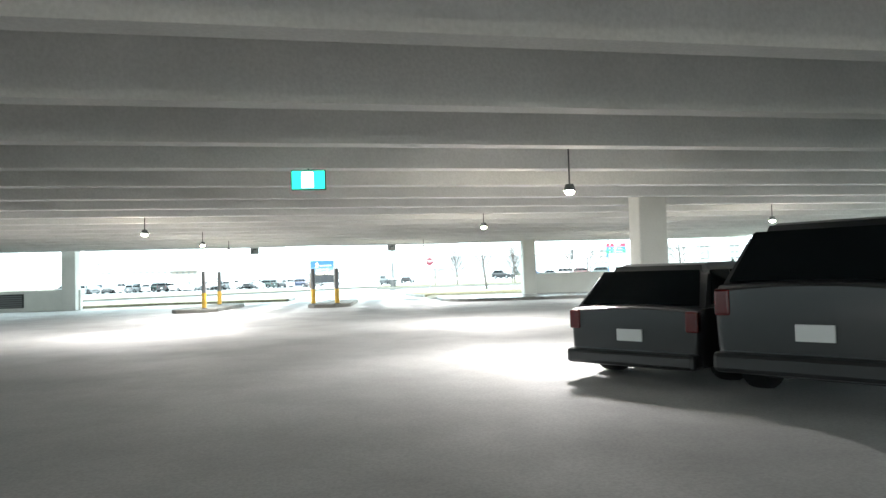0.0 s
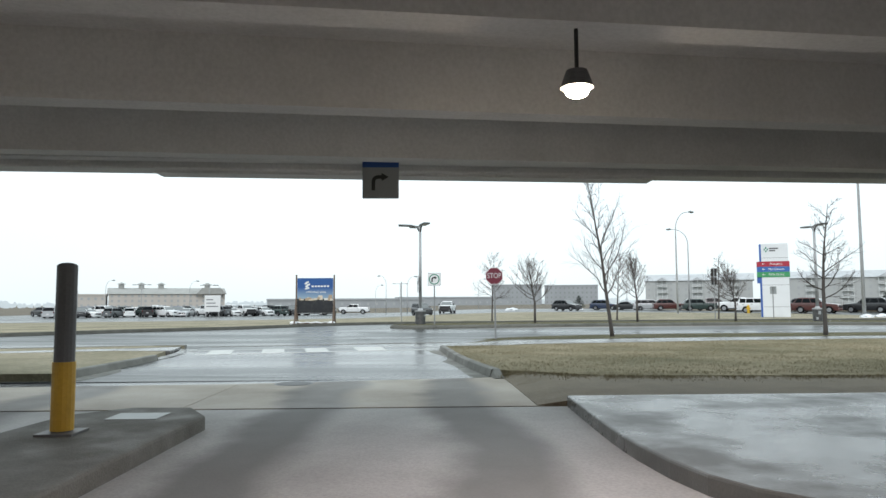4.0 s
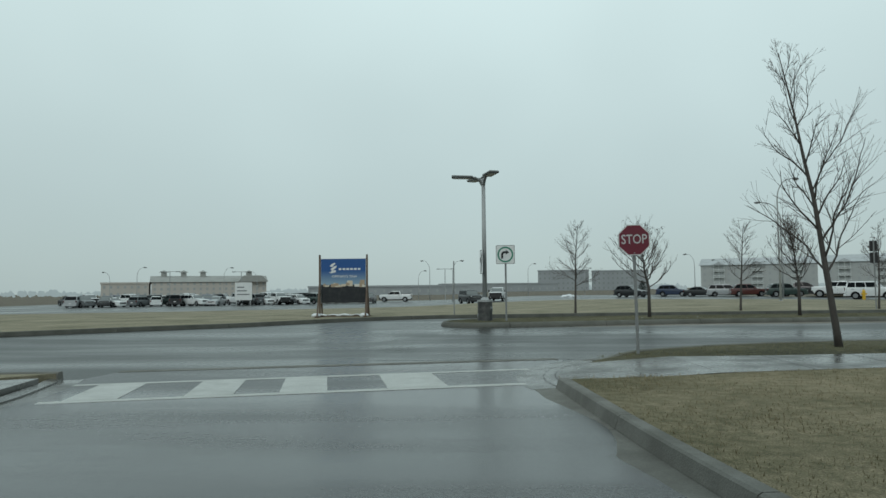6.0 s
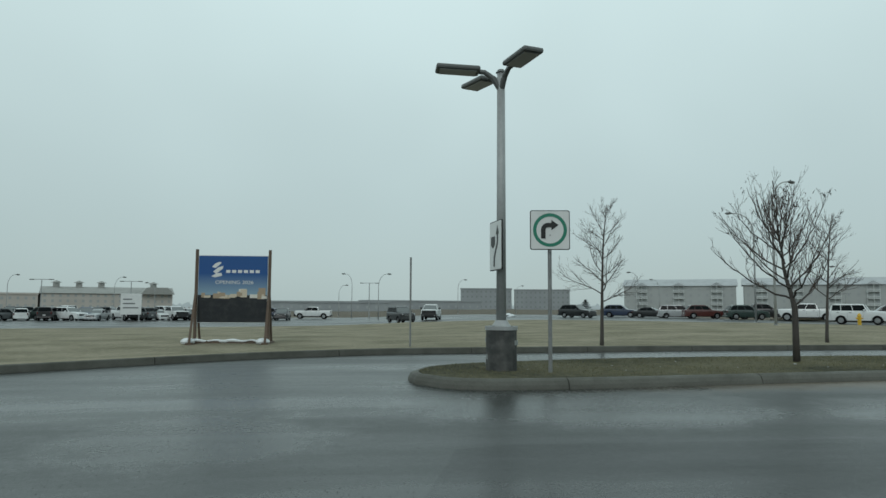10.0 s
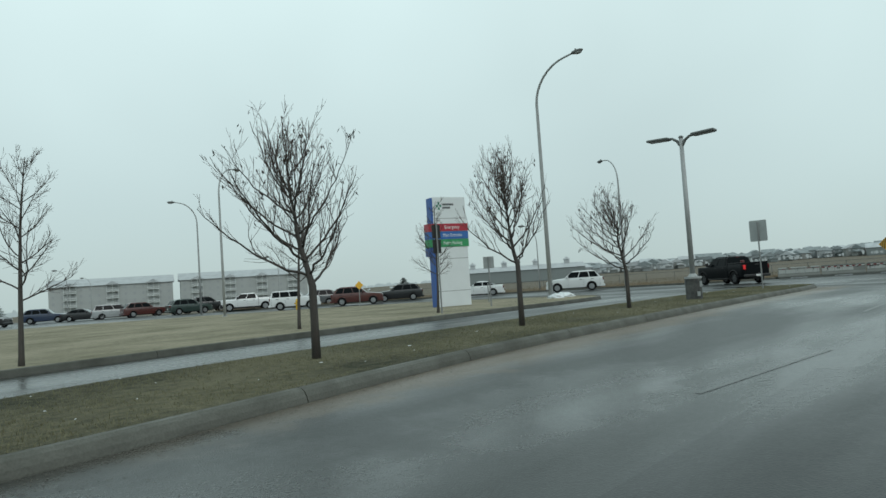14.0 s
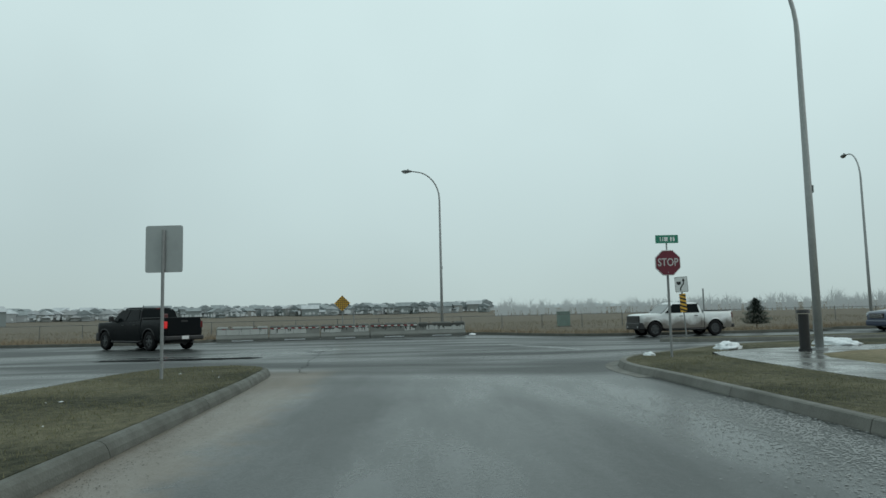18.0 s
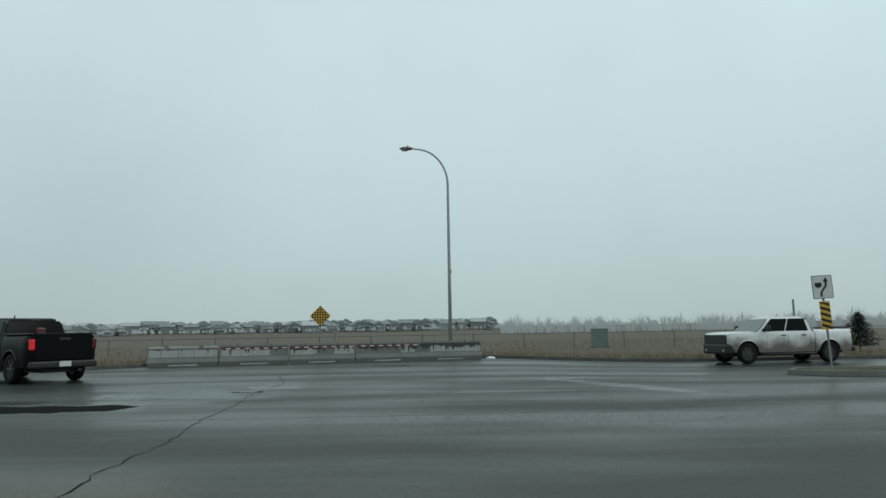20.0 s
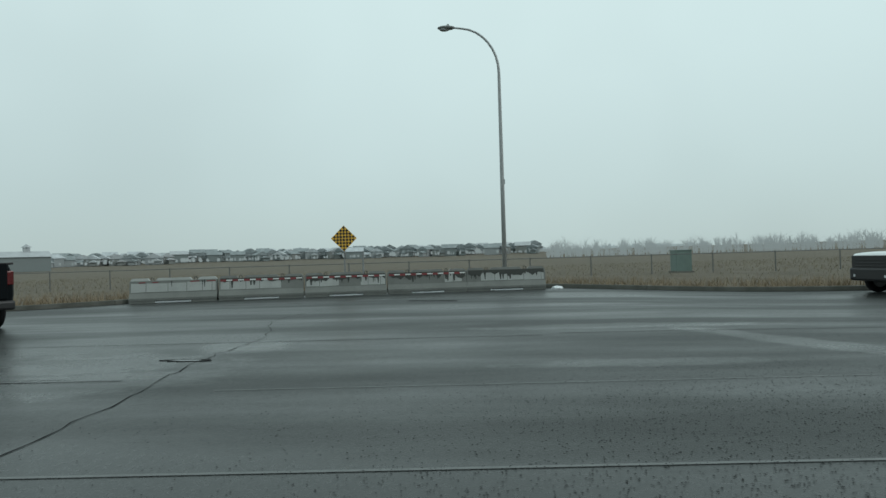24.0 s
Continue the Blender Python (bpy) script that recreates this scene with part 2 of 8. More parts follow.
def tracked_concrete(name, color, track, y_from, rough=0.62):
    """Concrete lane with darker damp wheel tracks worn along y."""
    m = mat(name, color, rough=rough, grain=0.4, grain_scale=45, stain=0.5, stain_scale=0.5, bump=0.12, rough_var=0.12)
    n, l = m.node_tree.nodes, m.node_tree.links
    b = n["Principled BSDF"]
    prior = b.inputs["Base Color"].links[0].from_socket
    geo = n.new("ShaderNodeNewGeometry")
    wob = n.new("ShaderNodeTexNoise")
    wob.inputs["Scale"].default_value = 0.5
    wob.inputs["Detail"].default_value = 5.0
    l.new(geo.outputs["Position"], wob.inputs["Vector"])
    sep = n.new("ShaderNodeSeparateXYZ")
    l.new(geo.outputs["Position"], sep.inputs[0])

    def math_(op, a, b_):
        k = n.new("ShaderNodeMath")
        k.operation = op
        for i, v in enumerate((a, b_)):
            if v is None:
                continue
            if isinstance(v, (int, float)):
                k.inputs[i].default_value = v
            else:
                l.new(v, k.inputs[i])
        return k.outputs[0]
    shift = math_('MULTIPLY', math_('SUBTRACT', wob.outputs["Fac"], 0.5), 1.1)
    px = math_('ADD', sep.outputs["X"], shift)
    near = None
    for c in (2.68, 4.62, -0.9, -2.9):
        d = math_('ABSOLUTE', math_('SUBTRACT', px, c), None)
        near = d if near is None else math_('MINIMUM', near, d)
    band = n.new("ShaderNodeMapRange")
    band.interpolation_type = 'SMOOTHSTEP'
    band.inputs[1].default_value, band.inputs[2].default_value = 0.2, 0.62
    band.inputs[3].default_value, band.inputs[4].default_value = 0.85, 0.0
    l.new(near, band.inputs[0])
    along = n.new("ShaderNodeMapRange")
    along.interpolation_type = 'SMOOTHSTEP'
    along.inputs[1].default_value, along.inputs[2].default_value = y_from, y_from + 7.0
    l.new(sep.outputs["Y"], along.inputs[0])
    fac = math_('MULTIPLY', band.outputs[0], along.outputs[0])
    mx = n.new("ShaderNodeMix")
    mx.data_type = 'RGBA'
    l.new(fac, mx.inputs[0])
    l.new(prior, mx.inputs[6])
    mx.inputs[7].default_value = (*track, 1)
    l.new(mx.outputs[2], b.inputs["Base Color"])
    return m


def turf(name, green, straw):
    """Winter lawn: straw and green in drifts, with fine blade grain."""
    m = bpy.data.materials.new(name)
    m.use_nodes = True
    n, l = m.node_tree.nodes, m.node_tree.links
    b = n["Principled BSDF"]
    b.inputs["Roughness"].default_value = 0.95
    b.inputs["Specular IOR Level"].default_value = 0.15
    geo = n.new("ShaderNodeNewGeometry")
    big = n.new("ShaderNodeTexNoise")
    big.inputs["Scale"].default_value = 0.35
    big.inputs["Detail"].default_value = 6.0
    l.new(geo.outputs["Position"], big.inputs["Vector"])
    mid = n.new("ShaderNodeTexNoise")
    mid.inputs["Scale"].default_value = 6.0
    mid.inputs["Detail"].default_value = 6.0
    mid.inputs["Roughness"].default_value = 0.7
    l.new(geo.outputs["Position"], mid.inputs["Vector"])
    fine = n.new("ShaderNodeTexNoise")
    fine.inputs["Scale"].default_value = 70.0
    fine.inputs["Detail"].default_value = 3.0
    l.new(geo.outputs["Position"], fine.inputs["Vector"])
    add = n.new("ShaderNodeMath")
    add.operation = 'ADD'
    l.new(big.outputs["Fac"], add.inputs[0])
    l.new(mid.outputs["Fac"], add.inputs[1])
    mr = n.new("ShaderNodeMapRange")
    mr.inputs[1].default_value, mr.inputs[2].default_value = 0.8, 1.2
    l.new(add.outputs[0], mr.inputs[0])
    mx = n.new("ShaderNodeMix")
    mx.data_type = 'RGBA'
    mx.inputs[6].default_value = (*green, 1)
    mx.inputs[7].default_value = (*straw, 1)
    l.new(mr.outputs[0], mx.inputs[0])
    mu = n.new("ShaderNodeMix")
    mu.data_type = 'RGBA'
    mu.blend_type = 'MULTIPLY'
    mu.inputs[0].default_value = 0.7
    l.new(mx.outputs[2], mu.inputs[6])
    g2 = n.new("ShaderNodeMapRange")
    g2.inputs[1].default_value, g2.inputs[2].default_value = 0.3, 0.7
    g2.inputs[3].default_value, g2.inputs[4].default_value = 0.35, 1.5
    l.new(fine.outputs["Fac"], g2.inputs[0])
    l.new(g2.outputs[0], mu.inputs[7])
    l.new(mu.outputs[2], b.inputs["Base Color"])
    bp = n.new("ShaderNodeBump")
    bp.inputs["Strength"].default_value = 0.6
    bp.inputs["Distance"].default_value = 0.04
    l.new(fine.outputs["Fac"], bp.inputs["Height"])
    l.new(bp.outputs[0], b.inputs["Normal"])
    return m


ASPHALT = wet_asphalt("wet_asphalt", (0.042, 0.046, 0.045), gloss=(0.44, 0.22), main_road=True)
ASPHALT_PATCH = wet_asphalt("dark_asphalt_patch", (0.033, 0.036, 0.036), gloss=(0.44, 0.24), spec=0.26)
ASPHALT_DRIVE = wet_asphalt("wet_asphalt_drive", (0.040, 0.042, 0.044), gloss=(0.34, 0.13), spec=0.40)
CONCRETE = mat("kerb_concrete", (0.185, 0.184, 0.166), spec=0.2, rough=0.75, grain=0.45, grain_scale=55, stain=0.6, stain_scale=1.6, bump=0.35, rough_var=0.2, random_shade=0.25)
CONCRETE_DAMP = mat("damp_kerb_concrete", (0.105, 0.106, 0.092), spec=0.2, rough=0.7, grain=0.5, grain_scale=50, stain=0.7, stain_scale=2.2, bump=0.35, rough_var=0.2, random_shade=0.3)
CONCRETE_ISLAND = mat("island_kerb_concrete", (0.138, 0.139, 0.122), spec=0.2, rough=0.75, grain=0.5, grain_scale=50, stain=0.7, stain_scale=2.0, bump=0.35, rough_var=0.2, random_shade=0.3)
CONCRETE_WET = mat("wet_pavement_concrete", (0.118, 0.118, 0.111), spec=0.4, rough=0.27, grain=0.35, grain_scale=60, stain=0.6, stain_scale=0.9, bump=0.15, rough_var=0.22, random_shade=0.15)
APRON = tracked_concrete("apron_concrete", (0.33, 0.29, 0.235), (0.085, 0.08, 0.075), 0.0)
SOFFIT = mat("parkade_concrete", (0.68, 0.68, 0.665), rough=0.8, grain=0.25, grain_scale=30, stain=0.4, stain_scale=0.5, bump=0.15)
PARKFLOOR = tracked_concrete("parkade_floor_concrete", (0.45, 0.45, 0.445), (0.16, 0.16, 0.158), -4.0, 0.75)
PARKFLOOR.node_tree.nodes["Principled BSDF"].inputs["Specular IOR Level"].default_value = 0.15
WHITEWALL = mat("painted_block_wall", (0.62, 0.62, 0.59), rough=0.7, grain=0.15, stain=0.3, stain_scale=0.7, bump=0.1)
LAWN = turf("winter_lawn", (0.175, 0.162, 0.108), (0.33, 0.295, 0.218))
LAWN_SOUTH = turf("mown_lawn", (0.115, 0.107, 0.062), (0.27, 0.23, 0.152))
LAWN_GREEN = turf("verge_turf", (0.036, 0.038, 0.024), (0.15, 0.138, 0.088))
FIELD = turf("dry_field", (0.118, 0.105, 0.083), (0.168, 0.147, 0.116))
DIRT = mat("bare_soil", (0.18, 0.15, 0.105), rough=0.9, grain=0.6, grain_scale=35, stain=0.5, stain_scale=2.0, bump=0.35)
GRAVEL = mat("road_grit", (0.02, 0.021, 0.02), rough=0.85, spec=0.15, grain=0.6, grain_scale=90, bump=0.6)
PAINT_WHITE = mat("worn_road_paint", (0.47, 0.48, 0.46), rough=0.5, grain=0.5, grain_scale=70, stain=0.35, stain_scale=2.2, bump=0.2, rough_var=0.1, spec=0.3)
GALV = mat("galvanised_steel", (0.36, 0.375, 0.375), rough=0.5, metal=0.12, grain=0.25, grain_scale=20, stain=0.3, stain_scale=3)
GALV_DULL = mat("weathered_post_steel", (0.24, 0.25, 0.25), rough=0.6, metal=0.1, grain=0.35, grain_scale=30, stain=0.4, stain_scale=4)
LAMP_GREY = mat("lamp_housing_grey", (0.12, 0.128, 0.125), rough=0.5, grain=0.2)
LAMP_LENS = mat("lamp_lens", (0.30, 0.31, 0.31), rough=0.3)
BASE_DARK = mat("dark_pole_base", (0.04, 0.042, 0.042), rough=0.6, grain=0.4, stain=0.75, stain_scale=5, stain_color=(0.16, 0.16, 0.15), bump=0.3)
SIGN_WHITE = mat("sign_white", (0.70, 0.71, 0.70), rough=0.35, stain=0.2, stain_scale=3)
SIGN_RED = mat("sign_red", (0.135, 0.012, 0.028), rough=0.45, stain=0.3, stain_scale=4)
SIGN_LEGEND = mat("sign_legend_white", (0.5, 0.5, 0.5), rough=0.45, stain=0.2, stain_scale=3)
SIGN_GREEN = mat("sign_green", (0.02, 0.20, 0.13), rough=0.4)
SIGN_BLACK = mat("sign_black", (0.012, 0.012, 0.012), rough=0.45)
SIGN_BACK = mat("sign_back_aluminium", (0.34, 0.36, 0.36), rough=0.5, metal=0.4, stain=0.3, stain_scale=3)
SIGN_YELLOW = mat("sign_yellow", (0.72, 0.40, 0.04), rough=0.4, stain=0.2, stain_scale=4)
SIGN_BLUE = mat("sign_blue", (0.03, 0.10, 0.34), rough=0.4)
BARK = mat("wet_bark", (0.068, 0.060, 0.053), rough=0.8, grain=0.5, grain_scale=60, stain=0.4, stain_scale=6, bump=0.6)
TWIG = mat("thin_twigs", (0.06, 0.043, 0.034), rough=0.85)
DEADLEAF = mat("curled_dead_leaves", (0.035, 0.026, 0.018), rough=0.8, random_shade=0.2)
NEEDLE = mat("spruce_needles", (0.045, 0.07, 0.055), rough=0.8, grain=0.4, grain_scale=40)
TYRE = mat("tyre_rubber", (0.010, 0.010, 0.011), rough=0.8, grain=0.3, spec=0.2)
RIM_DARK = mat("dark_alloy_rim", (0.10, 0.103, 0.106), rough=0.35, metal=0.5)
RIM_ALLOY = mat("silver_alloy_rim", (0.38, 0.39, 0.40), rough=0.3, metal=0.8)
GLASS_DARK = mat("tinted_car_glass", (0.006, 0.008, 0.009), rough=0.08, spec=0.06)
# GLASS_LIGHT: the sky's reflection is painted in as a light grey base
GLASS_LIGHT = mat("sky_toned_windscreen", (0.16, 0.175, 0.175), rough=0.06, spec=0.5)
TRIM = mat("black_plastic_trim", (0.014, 0.014, 0.015), rough=0.5, grain=0.2)
CHROME = mat("brushed_chrome", (0.5, 0.5, 0.5), rough=0.2, metal=0.9)
TAIL = mat("tail_lamp_red", (0.09, 0.005, 0.006), rough=0.2)
HEADLAMP = mat("headlamp_clear", (0.55, 0.57, 0.58), rough=0.15)
PLATE = mat("licence_plate_white", (0.6, 0.6, 0.6), rough=0.4)
BRAKE = emit("lit_tail_lamp", (0.5, 0.012, 0.012), 0.4)
SNOW = mat("old_snow", (0.75, 0.78, 0.80), rough=0.7, grain=0.25, grain_scale=14, stain=0.25, stain_scale=3, bump=0.5)
WOOD = mat("weathered_timber", (0.12, 0.082, 0.058), rough=0.7, grain=0.5, grain_scale=25, stain=0.5, stain_scale=3, bump=0.3)
YELLOW_SLEEVE = mat("yellow_bollard_sleeve", (0.55, 0.33, 0.03), rough=0.5, stain=0.5, stain_scale=3, grain=0.2)
STEEL_GREY = mat("bollard_grey_steel", (0.12, 0.125, 0.13), rough=0.5, grain=0.3, stain=0.3)
UTIL_GREEN = mat("utility_box_green", (0.13, 0.185, 0.165), rough=0.5, stain=0.4, stain_scale=2)
HYDRANT_Y = mat("hydrant_yellow", (0.6, 0.36, 0.02), rough=0.45)


def paint(name, color, dirt=0.0, gloss=0.28):
    return mat(name, color, rough=gloss, coat=0.5, grain=0.06, grain_scale=15, stain=max(dirt, 0.12), stain_scale=1.8, stain_color=(0.09, 0.065, 0.045) if dirt else tuple(c * 0.7 for c in color))


# ---- mesh helpers ----
def mesh_of(bm, name, smooth=False):
    me = bpy.data.meshes.new(name)
    bm.normal_update()
    bm.to_mesh(me)
    bm.free()
    if smooth:
        for p in me.polygons:
            p.use_smooth = True
    return me


def soften(bm, limit=0.6):
    """Smooth shading that keeps creases sharper than the limit."""
    for f in bm.faces:
        f.smooth = True
    for e in bm.edges:
        e.smooth = e.calc_face_angle(3.0) < limit
    return bm


def part(name, bm, material, parent=None, label="", smooth=False):
    """One mesh object under a thing or a part; bm may be a mesh that is shared already."""
    me = bm if isinstance(bm, bpy.types.Mesh) else mesh_of(bm, name, smooth)
    if material is not None and not me.materials:
        me.materials.append(material)
    ob = new(name, me)
    if parent is not None:
        ob.parent = parent
    if label:
        tagged(ob, label)
    return ob


def thing(name, m, label, category, group="", kind=""):
    ob = new(name)
    ob.empty_display_size = 0.3
    ob.matrix_world = m
    return tagged(ob, label, category, group, kind)


def box(bm, x0, x1, y0, y1, z0, z1, bevel=0.0):
    r = bmesh.ops.create_cube(bm, size=1.0, matrix=Matrix.Translation(((x0 + x1) / 2, (y0 + y1) / 2, (z0 + z1) / 2)) @ Matrix.Diagonal((x1 - x0, y1 - y0, z1 - z0, 1)))
    if bevel > 0:
        es = list({e for v in r["verts"] for e in v.link_edges})
        bmesh.ops.bevel(bm, geom=es, offset=bevel, segments=2, affect='EDGES', profile=0.5)
    return bm


def boxm(*a, **k):
    return box(bmesh.new(), *a, **k)


def cyl(bm, p, q, r0, r1=None, seg=12, cap=True):
    """A tapered tube from p to q."""
    p, q = Vector(p), Vector(q)
    r1 = r0 if r1 is None else r1
    d = q - p
    rot = d.to_track_quat('Z', 'Y').to_matrix().to_4x4()
    m = Matrix.Translation((p + q) / 2) @ rot
    bmesh.ops.create_cone(bm, cap_ends=cap, segments=seg, radius1=r0, radius2=r1, depth=d.length, matrix=m)
    return bm


def cylm(*a, **k):
    return cyl(bmesh.new(), *a, **k)


def tube(bm, pts, radii, seg=8):
    """A swept tube through points with changing radius."""
    rings = []
    up = Vector((0.31, 0.17, 0.93))
    n = len(pts)
    for i in range(n):
        a, b_ = pts[max(i - 1, 0)], pts[min(i + 1, n - 1)]
        d = (Vector(b_) - Vector(a)).normalized()
        s = d.cross(up)
        if s.length < 0.05:
            s = d.cross(Vector((1, 0, 0)))
        s.normalize()
        t = s.cross(d)
        rings.append([bm.verts.new(Vector(pts[i]) + radii[i] * (math.cos(6.2832 * k / seg) * s + math.sin(6.2832 * k / seg) * t)) for k in range(seg)])
    for i in range(n - 1):
        for k in range(seg):
            bm.faces.new((rings[i][k], rings[i][(k + 1) % seg], rings[i + 1][(k + 1) % seg], rings[i + 1][k]))
    if seg > 2:
        bm.faces.new(rings[0][::-1])
        bm.faces.new(rings[-1])
    return bm


def sheet(pts, z):
    """A flat polygon sheet, triangulated."""
    bm = bmesh.new()
    f = bm.faces.new([bm.verts.new((x, y, z)) for x, y in pts])
    bmesh.ops.triangulate(bm, faces=[f])
    bm.normal_update()
    for fa in bm.faces:
        if fa.normal.z < 0:
            fa.normal_flip()
    return bm


def slab(pts, z0, z1, bevel=0.0):
    """A polygon plate with thickness."""
    bm = bmesh.new()
    lo = [bm.verts.new((x, y, z0)) for x, y in pts]
    hi = [bm.verts.new((x, y, z1)) for x, y in pts]
    n = len(pts)
    top = bm.faces.new(hi)
    bm.faces.new(lo[::-1])
    for i in range(n):
        bm.faces.new((lo[i], lo[(i + 1) % n], hi[(i + 1) % n], hi[i]))
    bmesh.ops.recalc_face_normals(bm, faces=bm.faces[:])
    if bevel > 0:
        es = [e for e in bm.edges if all(abs(v.co.z - z1) < 1e-6 for v in e.verts)]
        bmesh.ops.bevel(bm, geom=es, offset=bevel, segments=2, affect='EDGES', profile=0.5)
    bmesh.ops.triangulate(bm, faces=[f for f in bm.faces if len(f.verts) > 4])
    return bm


def prism(bm, prof, y0, y1, taper=0.0, zt=None):
    """A side profile of (x, z) points pulled across from y0 to y1; taper narrows it towards its top."""
    zs = [p[1] for p in prof]
    zlo, zhi = min(zs), max(zs)

    def yy(y, z):
        mid = (y0 + y1) / 2
        return y + (mid - y) / abs(mid - y) * taper * (z - zlo) / (zhi - zlo) if taper else y
    a = [bm.verts.new((x, yy(y0, z), z)) for x, z in prof]
    b = [bm.verts.new((x, yy(y1, z), z)) for x, z in prof]
    n = len(prof)
    fs = [bm.faces.new(a), bm.faces.new(b[::-1])]
    for i in range(n):
        fs.append(bm.faces.new((a[i], b[i], b[(i + 1) % n], a[(i + 1) % n])))
    bmesh.ops.recalc_face_normals(bm, faces=fs)
    return bm


def smooth_line(pts, step=1.0):
    """A Catmull-Rom line through points, sampled about every step metres."""
    P = [Vector((x, y, 0)) for x, y in pts]
    P = [2 * P[0] - P[1]] + P + [2 * P[-1] - P[-2]]
    out = []
    for i in range(1, len(P) - 2):
        n = max(1, int((P[i + 1] - P[i]).length / step))
        for k in range(n):
            t = k / n
            a, b, c, d = P[i - 1], P[i], P[i + 1], P[i + 2]
            out.append(0.5 * ((2 * b) + (c - a) * t + (2 * a - 5 * b + 4 * c - d) * t * t + (3 * b - a - 3 * c + d) * t ** 3))
    out.append(P[-2])
    return [(v.x, v.y) for v in out]


def sweep(line, prof):
    """A profile of (offset to the left, z) carried along a ground line."""
    bm = bmesh.new()
    rings = []
    n = len(line)
    for i in range(n):
        a, b = Vector(line[max(i - 1, 0)]), Vector(line[min(i + 1, n - 1)])
        d = (b - a).normalized()
        nrm = Vector((-d.y, d.x))
        rings.append([bm.verts.new((line[i][0] + nrm.x * o, line[i][1] + nrm.y * o, z)) for o, z in prof])
    m = len(prof)
    for i in range(n - 1):
        for k in range(m):
            bm.faces.new((rings[i][k], rings[i][(k + 1) % m], rings[i + 1][(k + 1) % m], rings[i + 1][k]))
    bm.faces.new(rings[0])
    bm.faces.new(rings[-1][::-1])
    bmesh.ops.recalc_face_normals(bm, faces=bm.faces[:])
    return bm


def lettering(text, size, material, parent, m, name="lettering", bold=0.0, squeeze=1.0):
    """Raised letters in Blender's own font, turned into a mesh."""
    cu = bpy.data.curves.new("letters", 'FONT')
    cu.body, cu.size, cu.align_x, cu.align_y = text, size, 'CENTER', 'CENTER'
    cu.extrude, cu.offset, cu.resolution_u = 0.002, bold, 3
    ob = bpy.data.objects.new("letters", cu)
    me = bpy.data.meshes.new_from_object(ob)
    bpy.data.objects.remove(ob)
    me.transform(Matrix.Diagonal((squeeze, 1, 1, 1)))
    me.materials.append(material)
    o = new(name, me)
    o.parent = parent
    o.matrix_local = m
    return o


KERB_PROF = [(0.0, -0.1), (0.0, 0.02), (0.035, 0.135), (0.06, 0.15), (0.17, 0.15), (0.19, 0.13), (0.19, -0.1)]
GUTTER_PROF = [(-0.3, -0.1), (-0.3, 0.006), (0.0, 0.012), (0.0, -0.1)]


ROLLED_PROF = [(0.0, -0.1), (0.0, 0.01), (0.012, 0.06), (0.045, 0.115), (0.085, 0.14), (0.135, 0.145), (0.17, 0.125), (0.17, -0.1)]


def kerb(name, line, seg=3.0, gutter=False, prof=KERB_PROF, label="grey concrete kerb along the wet road", material=None):
    """A kerb of cast lengths with open joints; its back lies to the left of the line."""
    ob = thing(name, Matrix.Identity(4), label, "kerb", kind="structure")
    length, run = 0.0, [line[0]]
    for a, b in zip(line, line[1:]):
        length += (Vector(b) - Vector(a)).length
        run.append(b)
        if length > seg or b is line[-1]:
            q = list(run)
            d = (Vector(q[-1]) - Vector(q[-2]))
            if d.length > 0.05:
                q[-1] = tuple(Vector(q[-1]) - d.normalized() * 0.015)
            part("kerb_length", sweep(q, prof), material or CONCRETE, ob)
            if gutter is True or (gutter and gutter(q[0])):
                part("gutter_pan", sweep(q, GUTTER_PROF), CONCRETE, ob)
            run, length = [b], 0.0
    return ob


# ---- ground, roads and lawns ----
def setting(name, bm, material, label, category):
    return tagged(part(name, bm, material), label, category, kind="structure")


def offset_line(line, o):
    out = []
    n = len(line)
    for i in range(n):
        a, b = Vector(line[max(i - 1, 0)]), Vector(line[min(i + 1, n - 1)])
        d = (b - a).normalized()
        out.append((line[i][0] - d.y * o, line[i][1] + d.x * o))
    return out


NORTH_KERB = smooth_line([(-45, 4), (-20, 23.5), (-9.2, 33), (-5.8, 35.6), (-2.2, 38.2), (1.3, 40.1), (4.5, 41.2), (9, 42.2), (16, 43.2), (25, 43.9), (31.5, 44.2), (34.5, 45.2), (37, 47.8), (40, 54), (42, 62), (40, 70)])
EAST_KERB = smooth_line([(46, 100), (53, 86), (59.5, 76), (61.6, 66), (60.2, 55), (59.2, 49), (59.8, 46.9), (61.6, 45.1), (64.0, 43.2), (64.8, 38), (65.2, 33), (65.2, 30.3), (64.0, 28.0), (62.9, 25.6), (61.8, 23.2), (61.2, 21.2), (61.0, 18.5), (60.9, 12), (60.2, 4), (56.5, -20)])
SOUTH_KERB = smooth_line([(41, -20), (44, 0), (45.3, 12), (45, 19), (43.3, 23.2), (41, 25.6), (39.6, 26.95), (38.3, 27.9), (36.3, 28.4), (33, 28.3), (26, 28.2), (20, 28.0), (14, 27.9), (9.7, 27.1), (7.2, 25.9), (5.75, 24.75)], 0.5)
DRIVE_KERB = smooth_line([(4.62, 21.2), (4.7, 20), (4.9, 17), (5.12, 14.5), (5.28, 13.2)], 0.4)
WEST_DRIVE_KERB = smooth_line([(-2.0, 13.2), (-2.15, 16), (-2.25, 18.3)], 0.5)
WEST_KERB = smooth_line([(-2.95, 22.5), (-3.6, 22.45), (-6, 21.9), (-10, 20.6), (-20, 15.0), (-45, -6)], 0.5)
